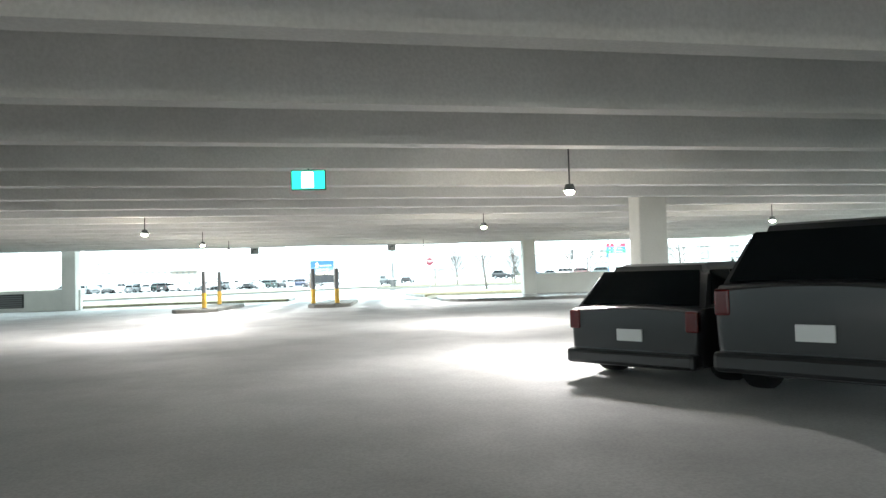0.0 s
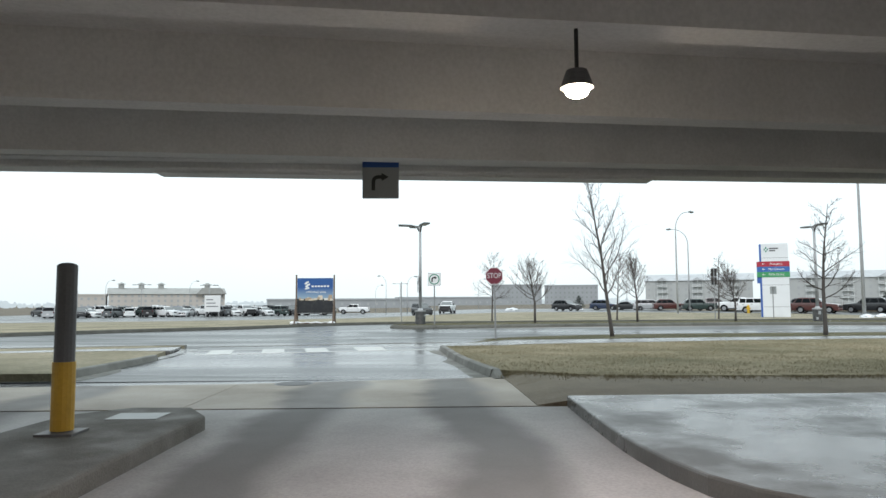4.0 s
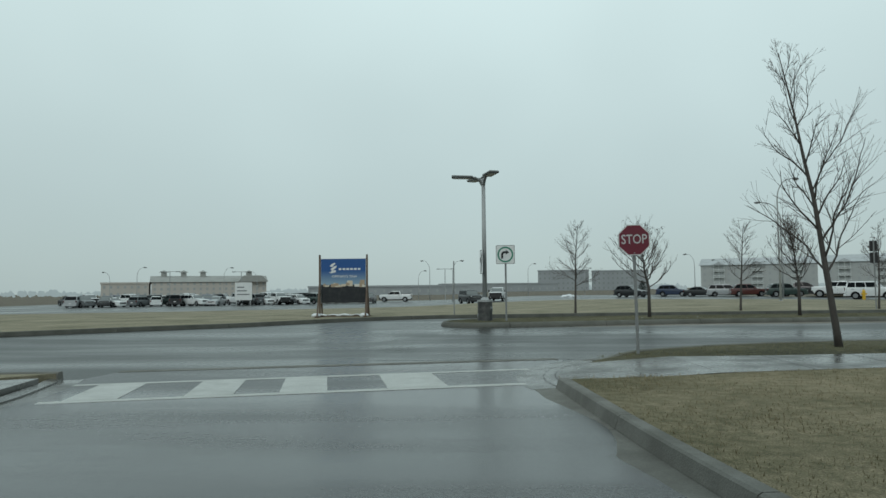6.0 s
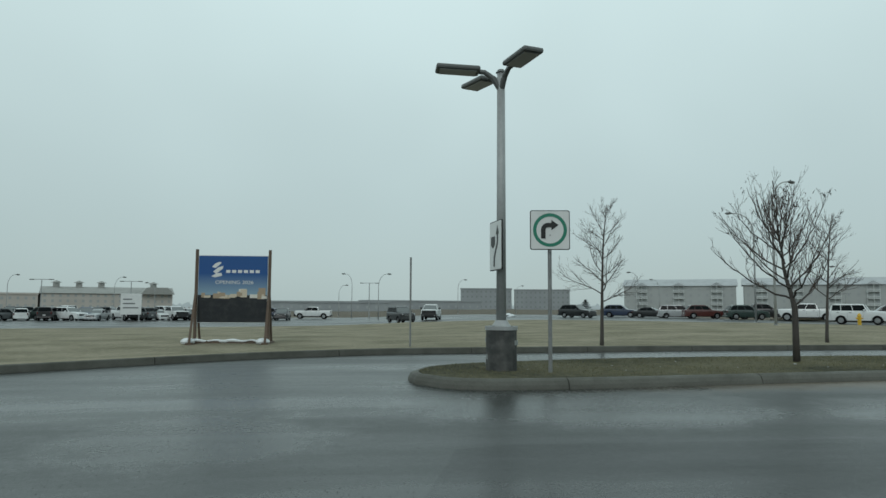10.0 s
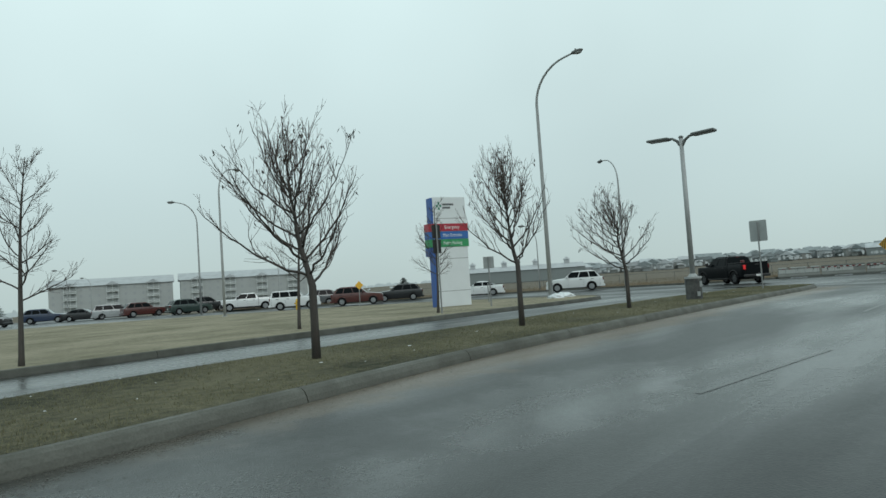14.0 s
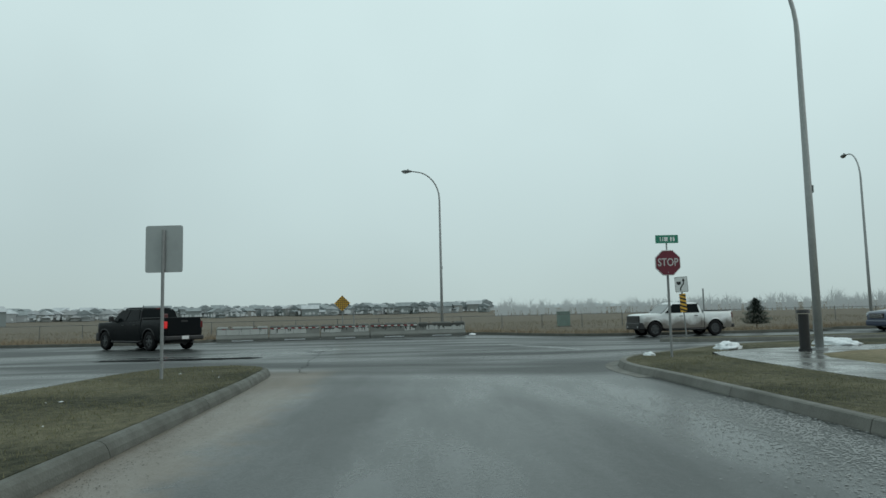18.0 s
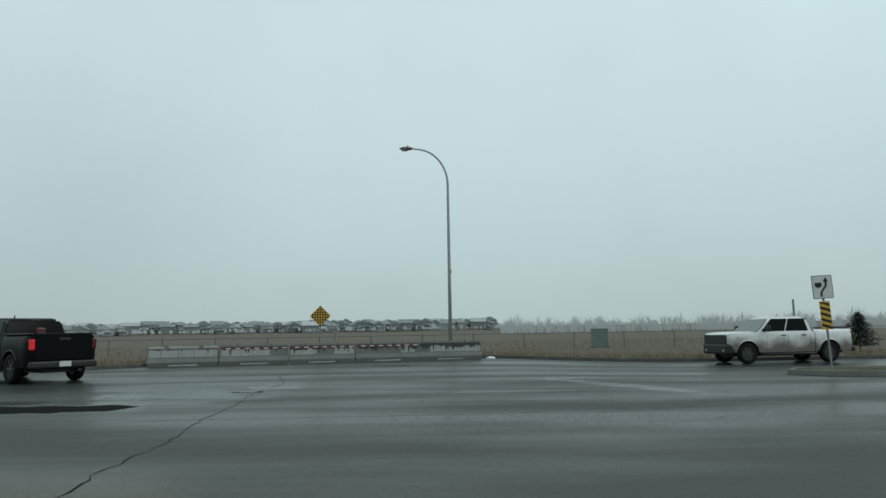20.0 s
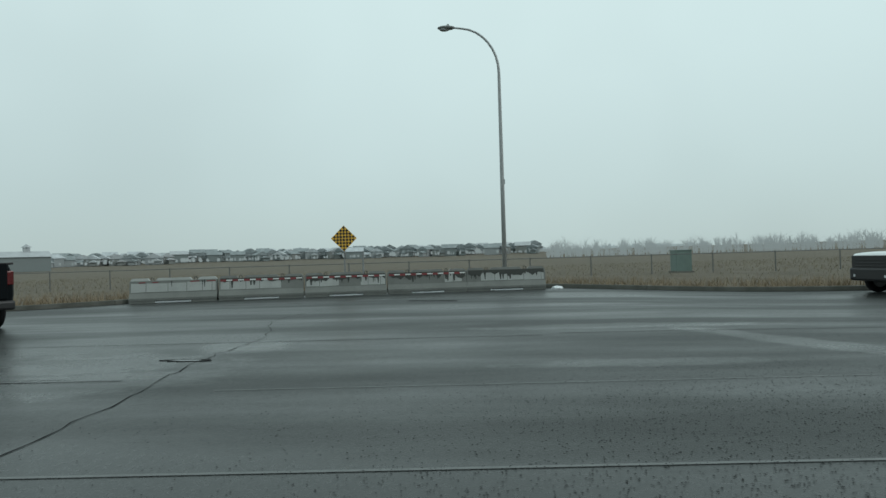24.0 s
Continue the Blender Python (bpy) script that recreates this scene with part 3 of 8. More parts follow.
MEDIAN_SOUTH = smooth_line([(2.65, 34.6), (2.72, 34.0), (3.05, 33.52), (3.7, 33.25), (5.5, 33.42), (7.6, 33.78), (10.2, 34.25), (13, 34.57), (18, 34.83), (22.7, 35.06), (26, 35.3), (33.6, 35.75), (36.4, 36.1), (37.6, 37.0)], 0.3)
MEDIAN_NORTH = smooth_line([(37.6, 37.0), (37.3, 38.2), (35.5, 38.9), (29.6, 39.0), (24.5, 38.7), (18, 38.2), (13, 37.95), (8, 37.5), (4.6, 36.5), (3.1, 35.6), (2.65, 34.6)], 0.3)

ground_v, ground_f, rings_ = [(0.0, 0.0, -0.12)], [], [4.0 * k for k in range(1, 41)] + [160 * 1.17 ** k for k in range(1, 19)]
for r_ in rings_:
    ground_v += [(r_ * math.cos(6.28318530718 * k / 144), r_ * math.sin(6.28318530718 * k / 144), -0.12) for k in range(144)]
ground_f = [(0, 1 + k, 1 + (k + 1) % 144) for k in range(144)]
for i_ in range(len(rings_) - 1):
    a_, b_ = 1 + 144 * i_, 1 + 144 * (i_ + 1)
    ground_f += [(a_ + k, b_ + k, b_ + (k + 1) % 144, a_ + (k + 1) % 144) for k in range(144)]
ground_me = bpy.data.meshes.new("ground")
ground_me.from_pydata(ground_v, [], ground_f)
setting("ground", ground_me, FIELD, "flat dry brown prairie reaching the horizon", "ground")

road_pts = [(-75, -12), (-28.2, -12), (-28.2, 13.0), (23, 13.0), (23, -22), (57, -22)] + [offset_line(EAST_KERB, -0.05)[i] for i in range(len(EAST_KERB) - 1, -1, -1)] + [(46, 150), (-75, 150)]
setting("road", sheet(road_pts, 0.0), ASPHALT, "rain-wet dark asphalt road with shallow puddles", "road")
setting("drive", sheet([(-12, 11.9), (5.55, 11.9), (5.3, 13.2), (5.0, 17), (4.6, 21), (4.7, 23), (5.3, 25.1), (-2.6, 23.5), (-2.75, 22.4), (-2.5, 20.6), (-2.3, 18.3), (-2.2, 16), (-2.05, 13.3), (-12, 13.3)], 0.004), ASPHALT_DRIVE, "wet asphalt exit drive of the parkade", "drive")

patch_ = [(1.9 + 0.5 * noise.noise(Vector((y * 1.3, 0, 2))) + 0.25 * (y - 26), y) for y in (25.2, 25.8, 26.5, 27.2, 28, 28.8, 29.5, 30.0)] + [(x, 30.15 + 0.03 * (x - 4) + 0.06 * noise.noise(Vector((x * 1.5, 1, 0)))) for x in (3.4, 4.2, 5, 6, 7, 8, 9, 10, 11, 12)] + [(13.2, 29.2), (13.5, 27.95), (9.7, 27.02), (7.2, 25.8), (5.6, 24.9), (5.3, 25.3)]
setting("asphalt_patch", sheet(patch_[::-1], 0.003), ASPHALT_PATCH, "darker newer asphalt patch in the road", "road")

lawn_n = offset_line(NORTH_KERB, 0.17) + [(34, 80), (24, 88), (5, 97), (-10, 89), (-34, 78.5), (-60, 66), (-60, 4)]
setting("lawn", slab(lawn_n, -0.1, 0.135), LAWN, "wide straw-coloured winter lawn behind the north kerb", "lawn")
setting("field", slab([(p[0], p[1]) for p in offset_line(EAST_KERB, 0.17)] + [(120, -20), (140, 100)], -0.11, 0.10), FIELD, "dry unmown grass field beyond the street", "field")

SW_S = smooth_line([(4.7, 21.45), (6.5, 21.7), (10, 22.35), (16, 23.35), (26, 23.9), (34, 23.8), (38.4, 22.6), (39.6, 15), (38.8, 0), (36, -20)])
SW_N = smooth_line([(5.6, 24.25), (8, 24.25), (10, 24.4), (16, 25.1), (26, 25.5), (36, 25.6), (40.2, 24.2), (41.4, 15), (40.6, 0), (37.8, -20)])
lawn_s = list(SW_S) + [(23.2, -20), (23.2, 11.7), (9.7, 11.7), (7.0, 12.0), (6.3, 12.5)] + offset_line(DRIVE_KERB, 0.17)[::-1]
lawn_ob = setting("lawn_south", slab(lawn_s, -0.1, 0.13), LAWN_SOUTH, "yellowed winter lawn beside the exit drive", "lawn")
for v in lawn_ob.data.vertices:
    if v.co.z > 0 and v.co.x < 7.0 and v.co.y > 21.3:
        v.co.z = 0.04 + 0.09 * max(0.0, (v.co.x - 4.7) / 2.3)
verge = offset_line(SOUTH_KERB, 0.17) + list(SW_N)
verge_ob = setting("verge", slab(verge, -0.1, 0.132), LAWN_GREEN, "narrow grass verge with street trees", "verge")
# the turf runs out level with the ramp at the crossing
for v in verge_ob.data.vertices:
    if v.co.z > 0 and v.co.x < 7.0:
        v.co.z = 0.03 + 0.1 * max(0.0, (v.co.x - 5.6) / 1.4)
bed = bmesh.new()
bmesh.ops.create_grid(bed, x_segments=60, y_segments=12, size=0.5, matrix=Matrix.Translation((14.3, 11.37, 0)) @ Matrix.Diagonal((17.6, 3.58, 1, 1)))
for v in bed.verts:
    v.co.z = min(0.124, 0.012 + (v.co.x - 5.5) * (0.15 + 0.55 * max(0.0, min(1.0, v.co.y - 11.7)))) + 0.014 * noise.noise(v.co * 2.4)
    if v.co.y > 12.0:
        v.co.z = min(v.co.z, 0.118)
rim_ = bmesh.ops.extrude_edge_only(bed, edges=[e for e in bed.edges if e.is_boundary])
for v in rim_["geom"]:
    if isinstance(v, bmesh.types.BMVert):
        v.co.z = -0.1
setting("bare_bed", bed, DIRT, "strip of bare brown soil beside the walkway", "soil")
lawn_w = offset_line(WEST_DRIVE_KERB, 0.17) + [(-2.62, 19.8), (-4, 20.2), (-10, 18.7), (-19.8, 13.35)]
setting("lawn_west", slab(lawn_w, -0.1, 0.13), LAWN, "yellowed lawn between the drive and pavement", "lawn")
setting("verge_west", slab(offset_line(WEST_KERB, 0.17) + [(-45, -8.5), (-20, 13.6), (-10, 19.3), (-4.2, 21.1)], -0.1, 0.131), LAWN, "strip of yellow grass along the road", "verge")

median = [p for p in offset_line(MEDIAN_SOUTH, 0.16)] + [p for p in offset_line(MEDIAN_NORTH, 0.16)][1:-1]
setting("median", slab(median, -0.1, 0.142), LAWN_GREEN, "green-brown turf of the long traffic island", "traffic island")
NOSE_W = smooth_line([(42.5, -18), (46.6, 2), (48.3, 14), (49.0, 20.3), (50.0, 22.2), (51.3, 22.6)])
NOSE_E = smooth_line([(51.3, 22.6), (52.6, 21.8), (52.7, 19), (51.6, 10), (49.8, 0), (46, -18)])
setting("median_south", slab(offset_line(NOSE_W[::-1], 0.17)[::-1] + offset_line(NOSE_E[::-1], 0.17)[::-1][1:], -0.1, 0.14), LAWN_GREEN, "grassed traffic island in the cross street", "traffic island")

kerb("kerb_north", NORTH_KERB, label="dark damp concrete kerb before the lawn", material=CONCRETE_DAMP)
kerb("kerb_east", EAST_KERB, label="dark damp concrete kerb before the dry field", material=CONCRETE_DAMP)
kerb_s = kerb("kerb_south", SOUTH_KERB, gutter=lambda p: p[0] < 9 or (p[0] > 34.5 and p[1] > 25))
for o in kerb_s.children:
    for v in o.data.vertices:
        if v.co.x < 6.7 and v.co.y > 20 and v.co.z > 0.02:
            v.co.z *= max(0.2, (v.co.x - 5.6) / 1.1)
kerb("kerb_drive", DRIVE_KERB, gutter=True, seg=2.6, label="grey concrete kerb and gutter beside the drive")
end_ = bmesh.new()
for q_ in (13.19, 12.86):
    k_ = 0.15 if q_ > 13 else 0.022
    for x_, z_ in ((5.285, -0.1), (5.29, 0.02), (5.33, max(0.02, k_ - 0.015)), (5.35, k_), (5.45, k_), (5.47, -0.1)):
        end_.verts.new((x_ + (13.19 - q_) * 0.12, q_, z_))
end_.verts.ensure_lookup_table()
for k_ in range(5):
    end_.faces.new([end_.verts[i] for i in (k_, k_ + 1, k_ + 7, k_ + 6)])
end_.faces.new(end_.verts[6:12])
bmesh.ops.recalc_face_normals(end_, faces=end_.faces[:])
part("kerb_end", end_, CONCRETE, bpy.data.objects["kerb_drive"])
kerb("kerb_drive_west", WEST_DRIVE_KERB, gutter=True, label="grey concrete kerb and gutter beside the drive")
west_drop = thing("dropped_kerb", Matrix.Identity(4), "flush concrete kerb end at the drive mouth", "kerb", kind="structure")
drop_line = smooth_line([(-2.25, 18.32), (-2.28, 19.4), (-2.42, 20.5), (-2.7, 21.7), (-2.93, 22.46)], 0.25)
for k_ in range(0, len(drop_line) - 1, 5):
    q_ = drop_line[k_:k_ + 6]
    if len(q_) > 1:
        part("gutter_pan", sweep(q_, GUTTER_PROF), CONCRETE_WET, west_drop)
        part("flush_kerb", sweep(q_, [(0.0, -0.1), (0.0, 0.035), (0.16, 0.06), (0.16, -0.1)]), CONCRETE_WET, west_drop)
kerb("kerb_west", WEST_KERB)
kerb("kerb_median", MEDIAN_SOUTH + MEDIAN_NORTH[1:], label="rounded damp concrete kerb round the traffic island", material=CONCRETE_ISLAND, prof=ROLLED_PROF)
kerb("kerb_nose", (NOSE_W + NOSE_E[1:])[::-1], label="concrete kerb round the street island")

# dropped kerb and ramp at the crossing
ramp_line = smooth_line([(5.75, 24.75), (5.0, 24.0), (4.6, 22.9), (4.5, 21.9), (4.62, 21.2)], 0.25)
ramp_kerb = thing("dropped_kerb", Matrix.Identity(4), "flush curved concrete gutter with cracked joints at the crossing", "kerb", kind="structure")
k_ = 0
while k_ < len(ramp_line) - 1:
    q_ = ramp_line[k_:k_ + 4]
    if len(q_) > 1:
        part("gutter_pan", sweep(q_, [(-0.34, -0.1), (-0.34, 0.006), (0.06, 0.012), (0.06, -0.1)]), CONCRETE_WET, ramp_kerb)
        part("flush_kerb", sweep(q_, [(0.075, -0.1), (0.075, 0.016), (0.24, 0.03), (0.24, -0.1)]), CONCRETE_WET, ramp_kerb)
    k_ += 3
valley = thing("valley_gutter", Matrix.Identity(4), "shallow concrete gutter across the mouth of the drive", "gutter", kind="structure")
for i_ in range(4):
    a_, b_ = Vector((-2.6, 23.6)).lerp(Vector((5.2, 25.25)), i_ / 4), Vector((-2.6, 23.6)).lerp(Vector((5.2, 25.25)), (i_ + 1) / 4 - 0.003)
    part("gutter_length", sweep([tuple(a_), tuple(b_)], [(-0.1, -0.1), (-0.1, 0.011), (0, 0.006), (0.14, 0.012), (0.14, -0.1)]), CONCRETE, valley)


def pavement(name, left, right, z, every=1.6, label="rain-wet concrete pavement of square slabs"):
    """A pavement of cast slabs between two lines, with open joints."""
    ob = thing(name, Matrix.Identity(4), label, "pavement", kind="structure")

    def at(line, s):
        total = [0.0]
        for a, b in zip(line, line[1:]):
            total.append(total[-1] + (Vector(b) - Vector(a)).length)
        want = s * total[-1]
        for i in range(len(line) - 1):
            if total[i + 1] >= want - 1e-9:
                t = (want - total[i]) / max(total[i + 1] - total[i], 1e-9)
                return tuple(Vector(line[i]).lerp(Vector(line[i + 1]), t))
        return line[-1]
    length = sum((Vector(b) - Vector(a)).length for a, b in zip(left, left[1:]))
    n = int(length / every)
    for i in range(n):
        s0, s1 = (i + 0.006) / n, (i + 0.994) / n
        part("paving_slab", slab([at(right, s0), at(right, s1), at(left, s1), at(left, s0)], -0.1, z, 0.008), CONCRETE_WET, ob)
    return ob


pavement("pavement_south", [(7.06, 24.24)] + [p for p in SW_N if p[0] > 7.2], [(7.06, 21.79)] + [p for p in SW_S if p[0] > 7.2], 0.136)
pavement("pavement_west", [(-2.85, 21.7), (-4.2, 21.15), (-10, 19.35), (-20, 13.65), (-45, -8.3)], [(-2.55, 19.95), (-4, 20.25), (-10, 18.75), (-20, 13.35), (-45, -9.4)], 0.134)
ramp = thing("kerb_ramp", Matrix.Identity(4), "grooved concrete ramp down to the crossing", "ramp", kind="structure")
ramp_edge = offset_line(ramp_line, 0.25)[::-1]


def ramp_x(y):
    for (ax, ay), (bx, by) in zip(ramp_edge, ramp_edge[1:]):
        if ay <= y <= by:
            return ax + (bx - ax) * (y - ay) / (by - ay)
    return ramp_edge[-1][0]


for i_ in range(14):
    y0_, y1_ = 21.5 + 2.85 * i_ / 14, 21.5 + 2.85 * (i_ + 0.9) / 14
    bm = bmesh.new()
    a_ = [bm.verts.new(v) for v in ((ramp_x(y0_), y0_, 0.03), (7.05, y0_ * 0.86 + 3.28, 0.138), (7.05, y1_ * 0.86 + 3.28, 0.138), (ramp_x(y1_), y1_, 0.03))]
    b_ = [bm.verts.new((v.co.x, v.co.y, -0.1)) for v in a_]
    bm.faces.new(a_)
    for k_ in range(4):
        bm.faces.new((a_[k_], b_[k_], b_[(k_ + 1) % 4], a_[(k_ + 1) % 4]))
    bmesh.ops.recalc_face_normals(bm, faces=bm.faces[:])
    part("ramp_strip", bm, CONCRETE_WET, ramp)
setting("ramp_bed", slab([(ramp_x(y), y) for y in (21.5, 22.1, 22.6, 23.2, 23.8, 24.35)] + [(7.03, 24.2), (7.03, 21.8)], -0.1, 0.012), CONCRETE, "concrete bed under the grooved ramp", "ramp")

# crossing paint
crossing = thing("crosswalk", Matrix.Identity(4), "worn white ladder crosswalk painted on wet asphalt", "crosswalk", kind="structure")
dir_x = Vector((0.972, 0.235))


def cross_pt(u, v):
    p = Vector((-1.35, 22.1)) + u * dir_x + v * Vector((0.36, -1.72)) / 1.757
    return (p.x, p.y)


for u0, u1, v0, v1 in ((-1.1, 6.0, -0.1, 0.06), (-1.0, 5.4, 1.62, 1.80)):
    part("crossing_line", slab([cross_pt(u0, v1), cross_pt(u1, v1), cross_pt(u1, v0), cross_pt(u0, v0)], 0.0045, 0.0085), PAINT_WHITE, crossing)
for u, w_ in ((-0.75, 0.66), (0.72, 0.63), (1.95, 0.64), (3.42, 0.86)):
    part("crossing_bar", slab([cross_pt(u + 0.0, 1.6), cross_pt(u + w_, 1.6), cross_pt(u + w_ + 0.02, 0.07), cross_pt(u + 0.02, 0.07)], 0.0045, 0.0085), PAINT_WHITE, crossing)

lane = thing("lane_line", Matrix.Identity(4), "faded pale dashes of a lane line on wet asphalt", "road marking", kind="structure")
LINE = mat("faded_line_paint", (0.082, 0.086, 0.084), rough=0.32, spec=0.38, grain=0.8, grain_scale=18, stain=0.6, stain_scale=4)
for (ax, ay), (bx, by) in (((10.0, 30.9), (13.7, 30.62)), ((20.4, 31.45), (24.6, 31.55))):
    part("line_dash", sheet([(ax + (bx - ax) * k / 6, ay + (by - ay) * k / 6 - 0.03) for k in range(7)] + [(bx - (bx - ax) * k / 6, by - (by - ay) * k / 6 + 0.03) for k in range(7)], 0.004), LINE, lane)
stopline = thing("seam_lines", Matrix.Identity(4), "straight light seams across the wet junction", "road marking", kind="structure")
SEAM = mat("pale_seam", (0.066, 0.07, 0.067), rough=0.31, spec=0.38, grain=0.8, grain_scale=9, stain=0.6, stain_scale=3, bump=0.15)
for (ax, ay), (bx, by), w_ in (((42.4, 37.4), (42.55, 27.2), 0.022), ((46.2, 42.5), (46.1, 37.6), 0.015), ((45.2, 35.6), (45.3, 27.0), 0.01)):
    part("seam", sheet([(ax - w_, ay), (ax + w_, ay), (bx + w_, by), (bx - w_, by)] if abs(by - ay) > abs(bx - ax) else [(ax, ay - w_), (bx, by - w_), (bx, by + w_), (ax, ay + w_)], 0.0048), SEAM, stopline)
crack_ob = thing("road_crack", Matrix.Identity(4), "tar-filled crack wandering across the asphalt", "crack", kind="structure")
TAR = mat("black_tar", (0.006, 0.006, 0.006), rough=0.8, spec=0.1)
rng = random.Random(4)
cl_ = smooth_line([(36.2, 35.3), (37.4, 35.65), (40.5, 35.95), (41.8, 36.18), (43, 36.25), (45, 36.35), (47.6, 36.6), (50.4, 36.6), (53.4, 37.3), (56.3, 36.9)], 0.25)
cl_ = [(x + rng.uniform(-0.05, 0.05), y + rng.uniform(-0.05, 0.05)) for x, y in cl_]
crack_bm = bmesh.new()
edge_ = [[crack_bm.verts.new((x, y + sg * w_, 0.0048)) for sg in (1, -1)] for (x, y), w_ in zip(cl_, [rng.uniform(0.003, 0.010) for _ in cl_])]
for p_, q_ in zip(edge_, edge_[1:]):
    crack_bm.faces.new((p_[1], q_[1], q_[0], p_[0]))
part("crack_line", crack_bm, TAR, crack_ob)


def ragged(pts, z, seed, size=0.05, step=0.12):
    """A flat patch whose outline is broken up unevenly."""
    rg_, out = random.Random(seed), []
    for (ax, ay), (bx, by) in zip(pts, pts[1:] + pts[:1]):
        n_ = max(1, int(math.hypot(bx - ax, by - ay) / step))
        out += [(ax + (bx - ax) * k / n_ + rg_.uniform(-size, size), ay + (by - ay) * k / n_ + rg_.uniform(-size, size)) for k in range(n_)]
    return sheet(out, z)


for k_, (ya, yb, xa) in enumerate(((24.0, 31.6, 49.55), (31.9, 41.0, 49.35), (36.9, 43.0, 45.9))):
    setting("tar_seam", ragged([(xa - 0.014, ya), (xa + 0.014, ya), (xa + 0.05, yb), (xa + 0.02, yb)], 0.0052, 30 + k_, 0.006, 0.4), TAR, "thin dark tar seam across the junction", "road seam")
setting("tar_patch", ragged([(44.0, 38.3), (44.6, 38.1), (44.95, 38.35), (45.0, 43.6), (44.1, 43.6), (43.75, 40.5)], 0.0052, 21, 0.14, 0.35), mat("wet_tar_patch", (0.008, 0.009, 0.009), rough=0.85, spec=0.03, grain=0.4, grain_scale=30), "black wet tar patch in the cross street", "road patch")
setting("pothole", ragged([(47.3, 36.45), (47.48, 36.5), (47.55, 36.9), (47.5, 37.2), (47.36, 37.0)], 0.0052, 22, 0.035, 0.06), TAR, "shallow broken pothole at the crack", "pothole")
setting("pothole_water", ragged([(47.36, 36.6), (47.44, 36.6), (47.49, 36.85), (47.46, 37.05), (47.4, 36.95)], 0.0075, 23, 0.015, 0.05), mat("standing_water", (0.03, 0.032, 0.032), rough=0.04, spec=0.5), "rainwater standing in the pothole", "puddle")
setting("pothole", ragged([(58.4, 33.4), (58.8, 33.4), (59.3, 34.9), (59.0, 34.8)], 0.0052, 24, 0.05), TAR, "shallow broken seam in the asphalt", "pothole")

# silt and puddles
SILT = mat("brown_road_silt", (0.10, 0.085, 0.068), rough=0.6, grain=0.6, grain_scale=45, stain=0.7, stain_scale=1.4, bump=0.4, rough_var=0.2)
rng = random.Random(14)


silt_v, silt_f = [], []
silt_line = smooth_line(MEDIAN_SOUTH[4:-1], 0.15)
silt_out = offset_line(silt_line, -1.0)
for _ in range(9000):
    i = rng.randrange(len(silt_line))
    o = abs(rng.gauss(0, 0.5)) * (0.75 + 0.5 * noise.noise(Vector((i * 0.05, 1.0, 0))))
    (ax, ay), (bx, by) = silt_line[i], silt_out[i]
    x, y = ax + (bx - ax) * o + rng.uniform(-0.1, 0.1), ay + (by - ay) * o
    sz, a = rng.uniform(0.003, 0.012), rng.uniform(0, 6.283)
    k = len(silt_v)
    silt_v += [(x + sz * rng.uniform(0.5, 1.2) * math.cos(a + q), y + 0.7 * sz * math.sin(a + q), 0.0025 + 0.003 * rng.random()) for q in (0, 1.6, 3.1, 4.7)]
    silt_f.append((k, k + 1, k + 2, k + 3))
silt_me = bpy.data.meshes.new("road_silt")
silt_me.from_pydata(silt_v, [], silt_f)
tagged(part("road_silt", silt_me, SILT), "brown silt washed along the kerb", "silt", kind="stuff")

# grit washed against the kerbs
rng = random.Random(7)
grit_v, grit_f = [], []


def grit(cx, cy, sx, sy, n, z=0.003, size=1.0):
    for _ in range(n):
        x, y, s = rng.gauss(cx, sx), rng.gauss(cy, sy), rng.uniform(0.002, 0.0075) * size
        i = len(grit_v)
        grit_v.extend([(x - s, y - s * 0.6, z), (x + s, y - s * 0.5, z), (x, y + s, z), (x, y, z + s * 0.3)])
        grit_f.extend([(i, i + 1, i + 3), (i + 1, i + 2, i + 3), (i + 2, i, i + 3)])


grit(2.2, 34.0, 1.6, 0.45, 1500)
grit(-0.5, 29.5, 2.0, 0.5, 500)
for gx in range(7, 36, 2):
    grit(gx, 27.45 if gx > 12 else 26.6, 1.0, 0.35, 160)
    grit(gx, 34.2 + 0.04 * gx, 1.0, 0.2, 170)
grit(43.5, 29.5, 1.6, 2.2, 7000, 0.0045, 1.35)
grit(41.6, 31.5, 0.8, 1.6, 2500, 0.0045, 1.4)
grit(0.3, 26.4, 1.6, 0.35, 700)
grit(1.9, 27.7, 0.28, 0.55, 1500, 0.0045)
grit(0.2, 27.2, 0.9, 0.4, 700)
grit(42.5, 32, 3.5, 3.0, 2500, 0.0045, 1.3)
grit_me = bpy.data.meshes.new("road_grit")
grit_me.from_pydata(grit_v, [], grit_f)
tagged(part("road_grit", grit_me, GRAVEL), "scattered dark grit on the wet road", "grit", kind="stuff")

grit_v, grit_f = [], []
for k_ in range(8):
    grit(19.5 + 1.5 * k_, 28.95 - 0.02 * k_, 0.9, 0.38, 1500, 0.0045, 3.2)
    grit(19.5 + 1.5 * k_, 29.3 - 0.05 * k_, 1.2, 0.7, 700, 0.0045, 2.4)
grit(1.6, 34.6, 0.9, 0.3, 700)
slush_me = bpy.data.meshes.new("road_slush")
slush_me.from_pydata(grit_v, [], grit_f)
tagged(part("road_slush", slush_me, mat("wet_grey_slush", (0.27, 0.275, 0.27), rough=0.3)), "pale wet slush and gravel along the kerb lane", "slush", kind="stuff")
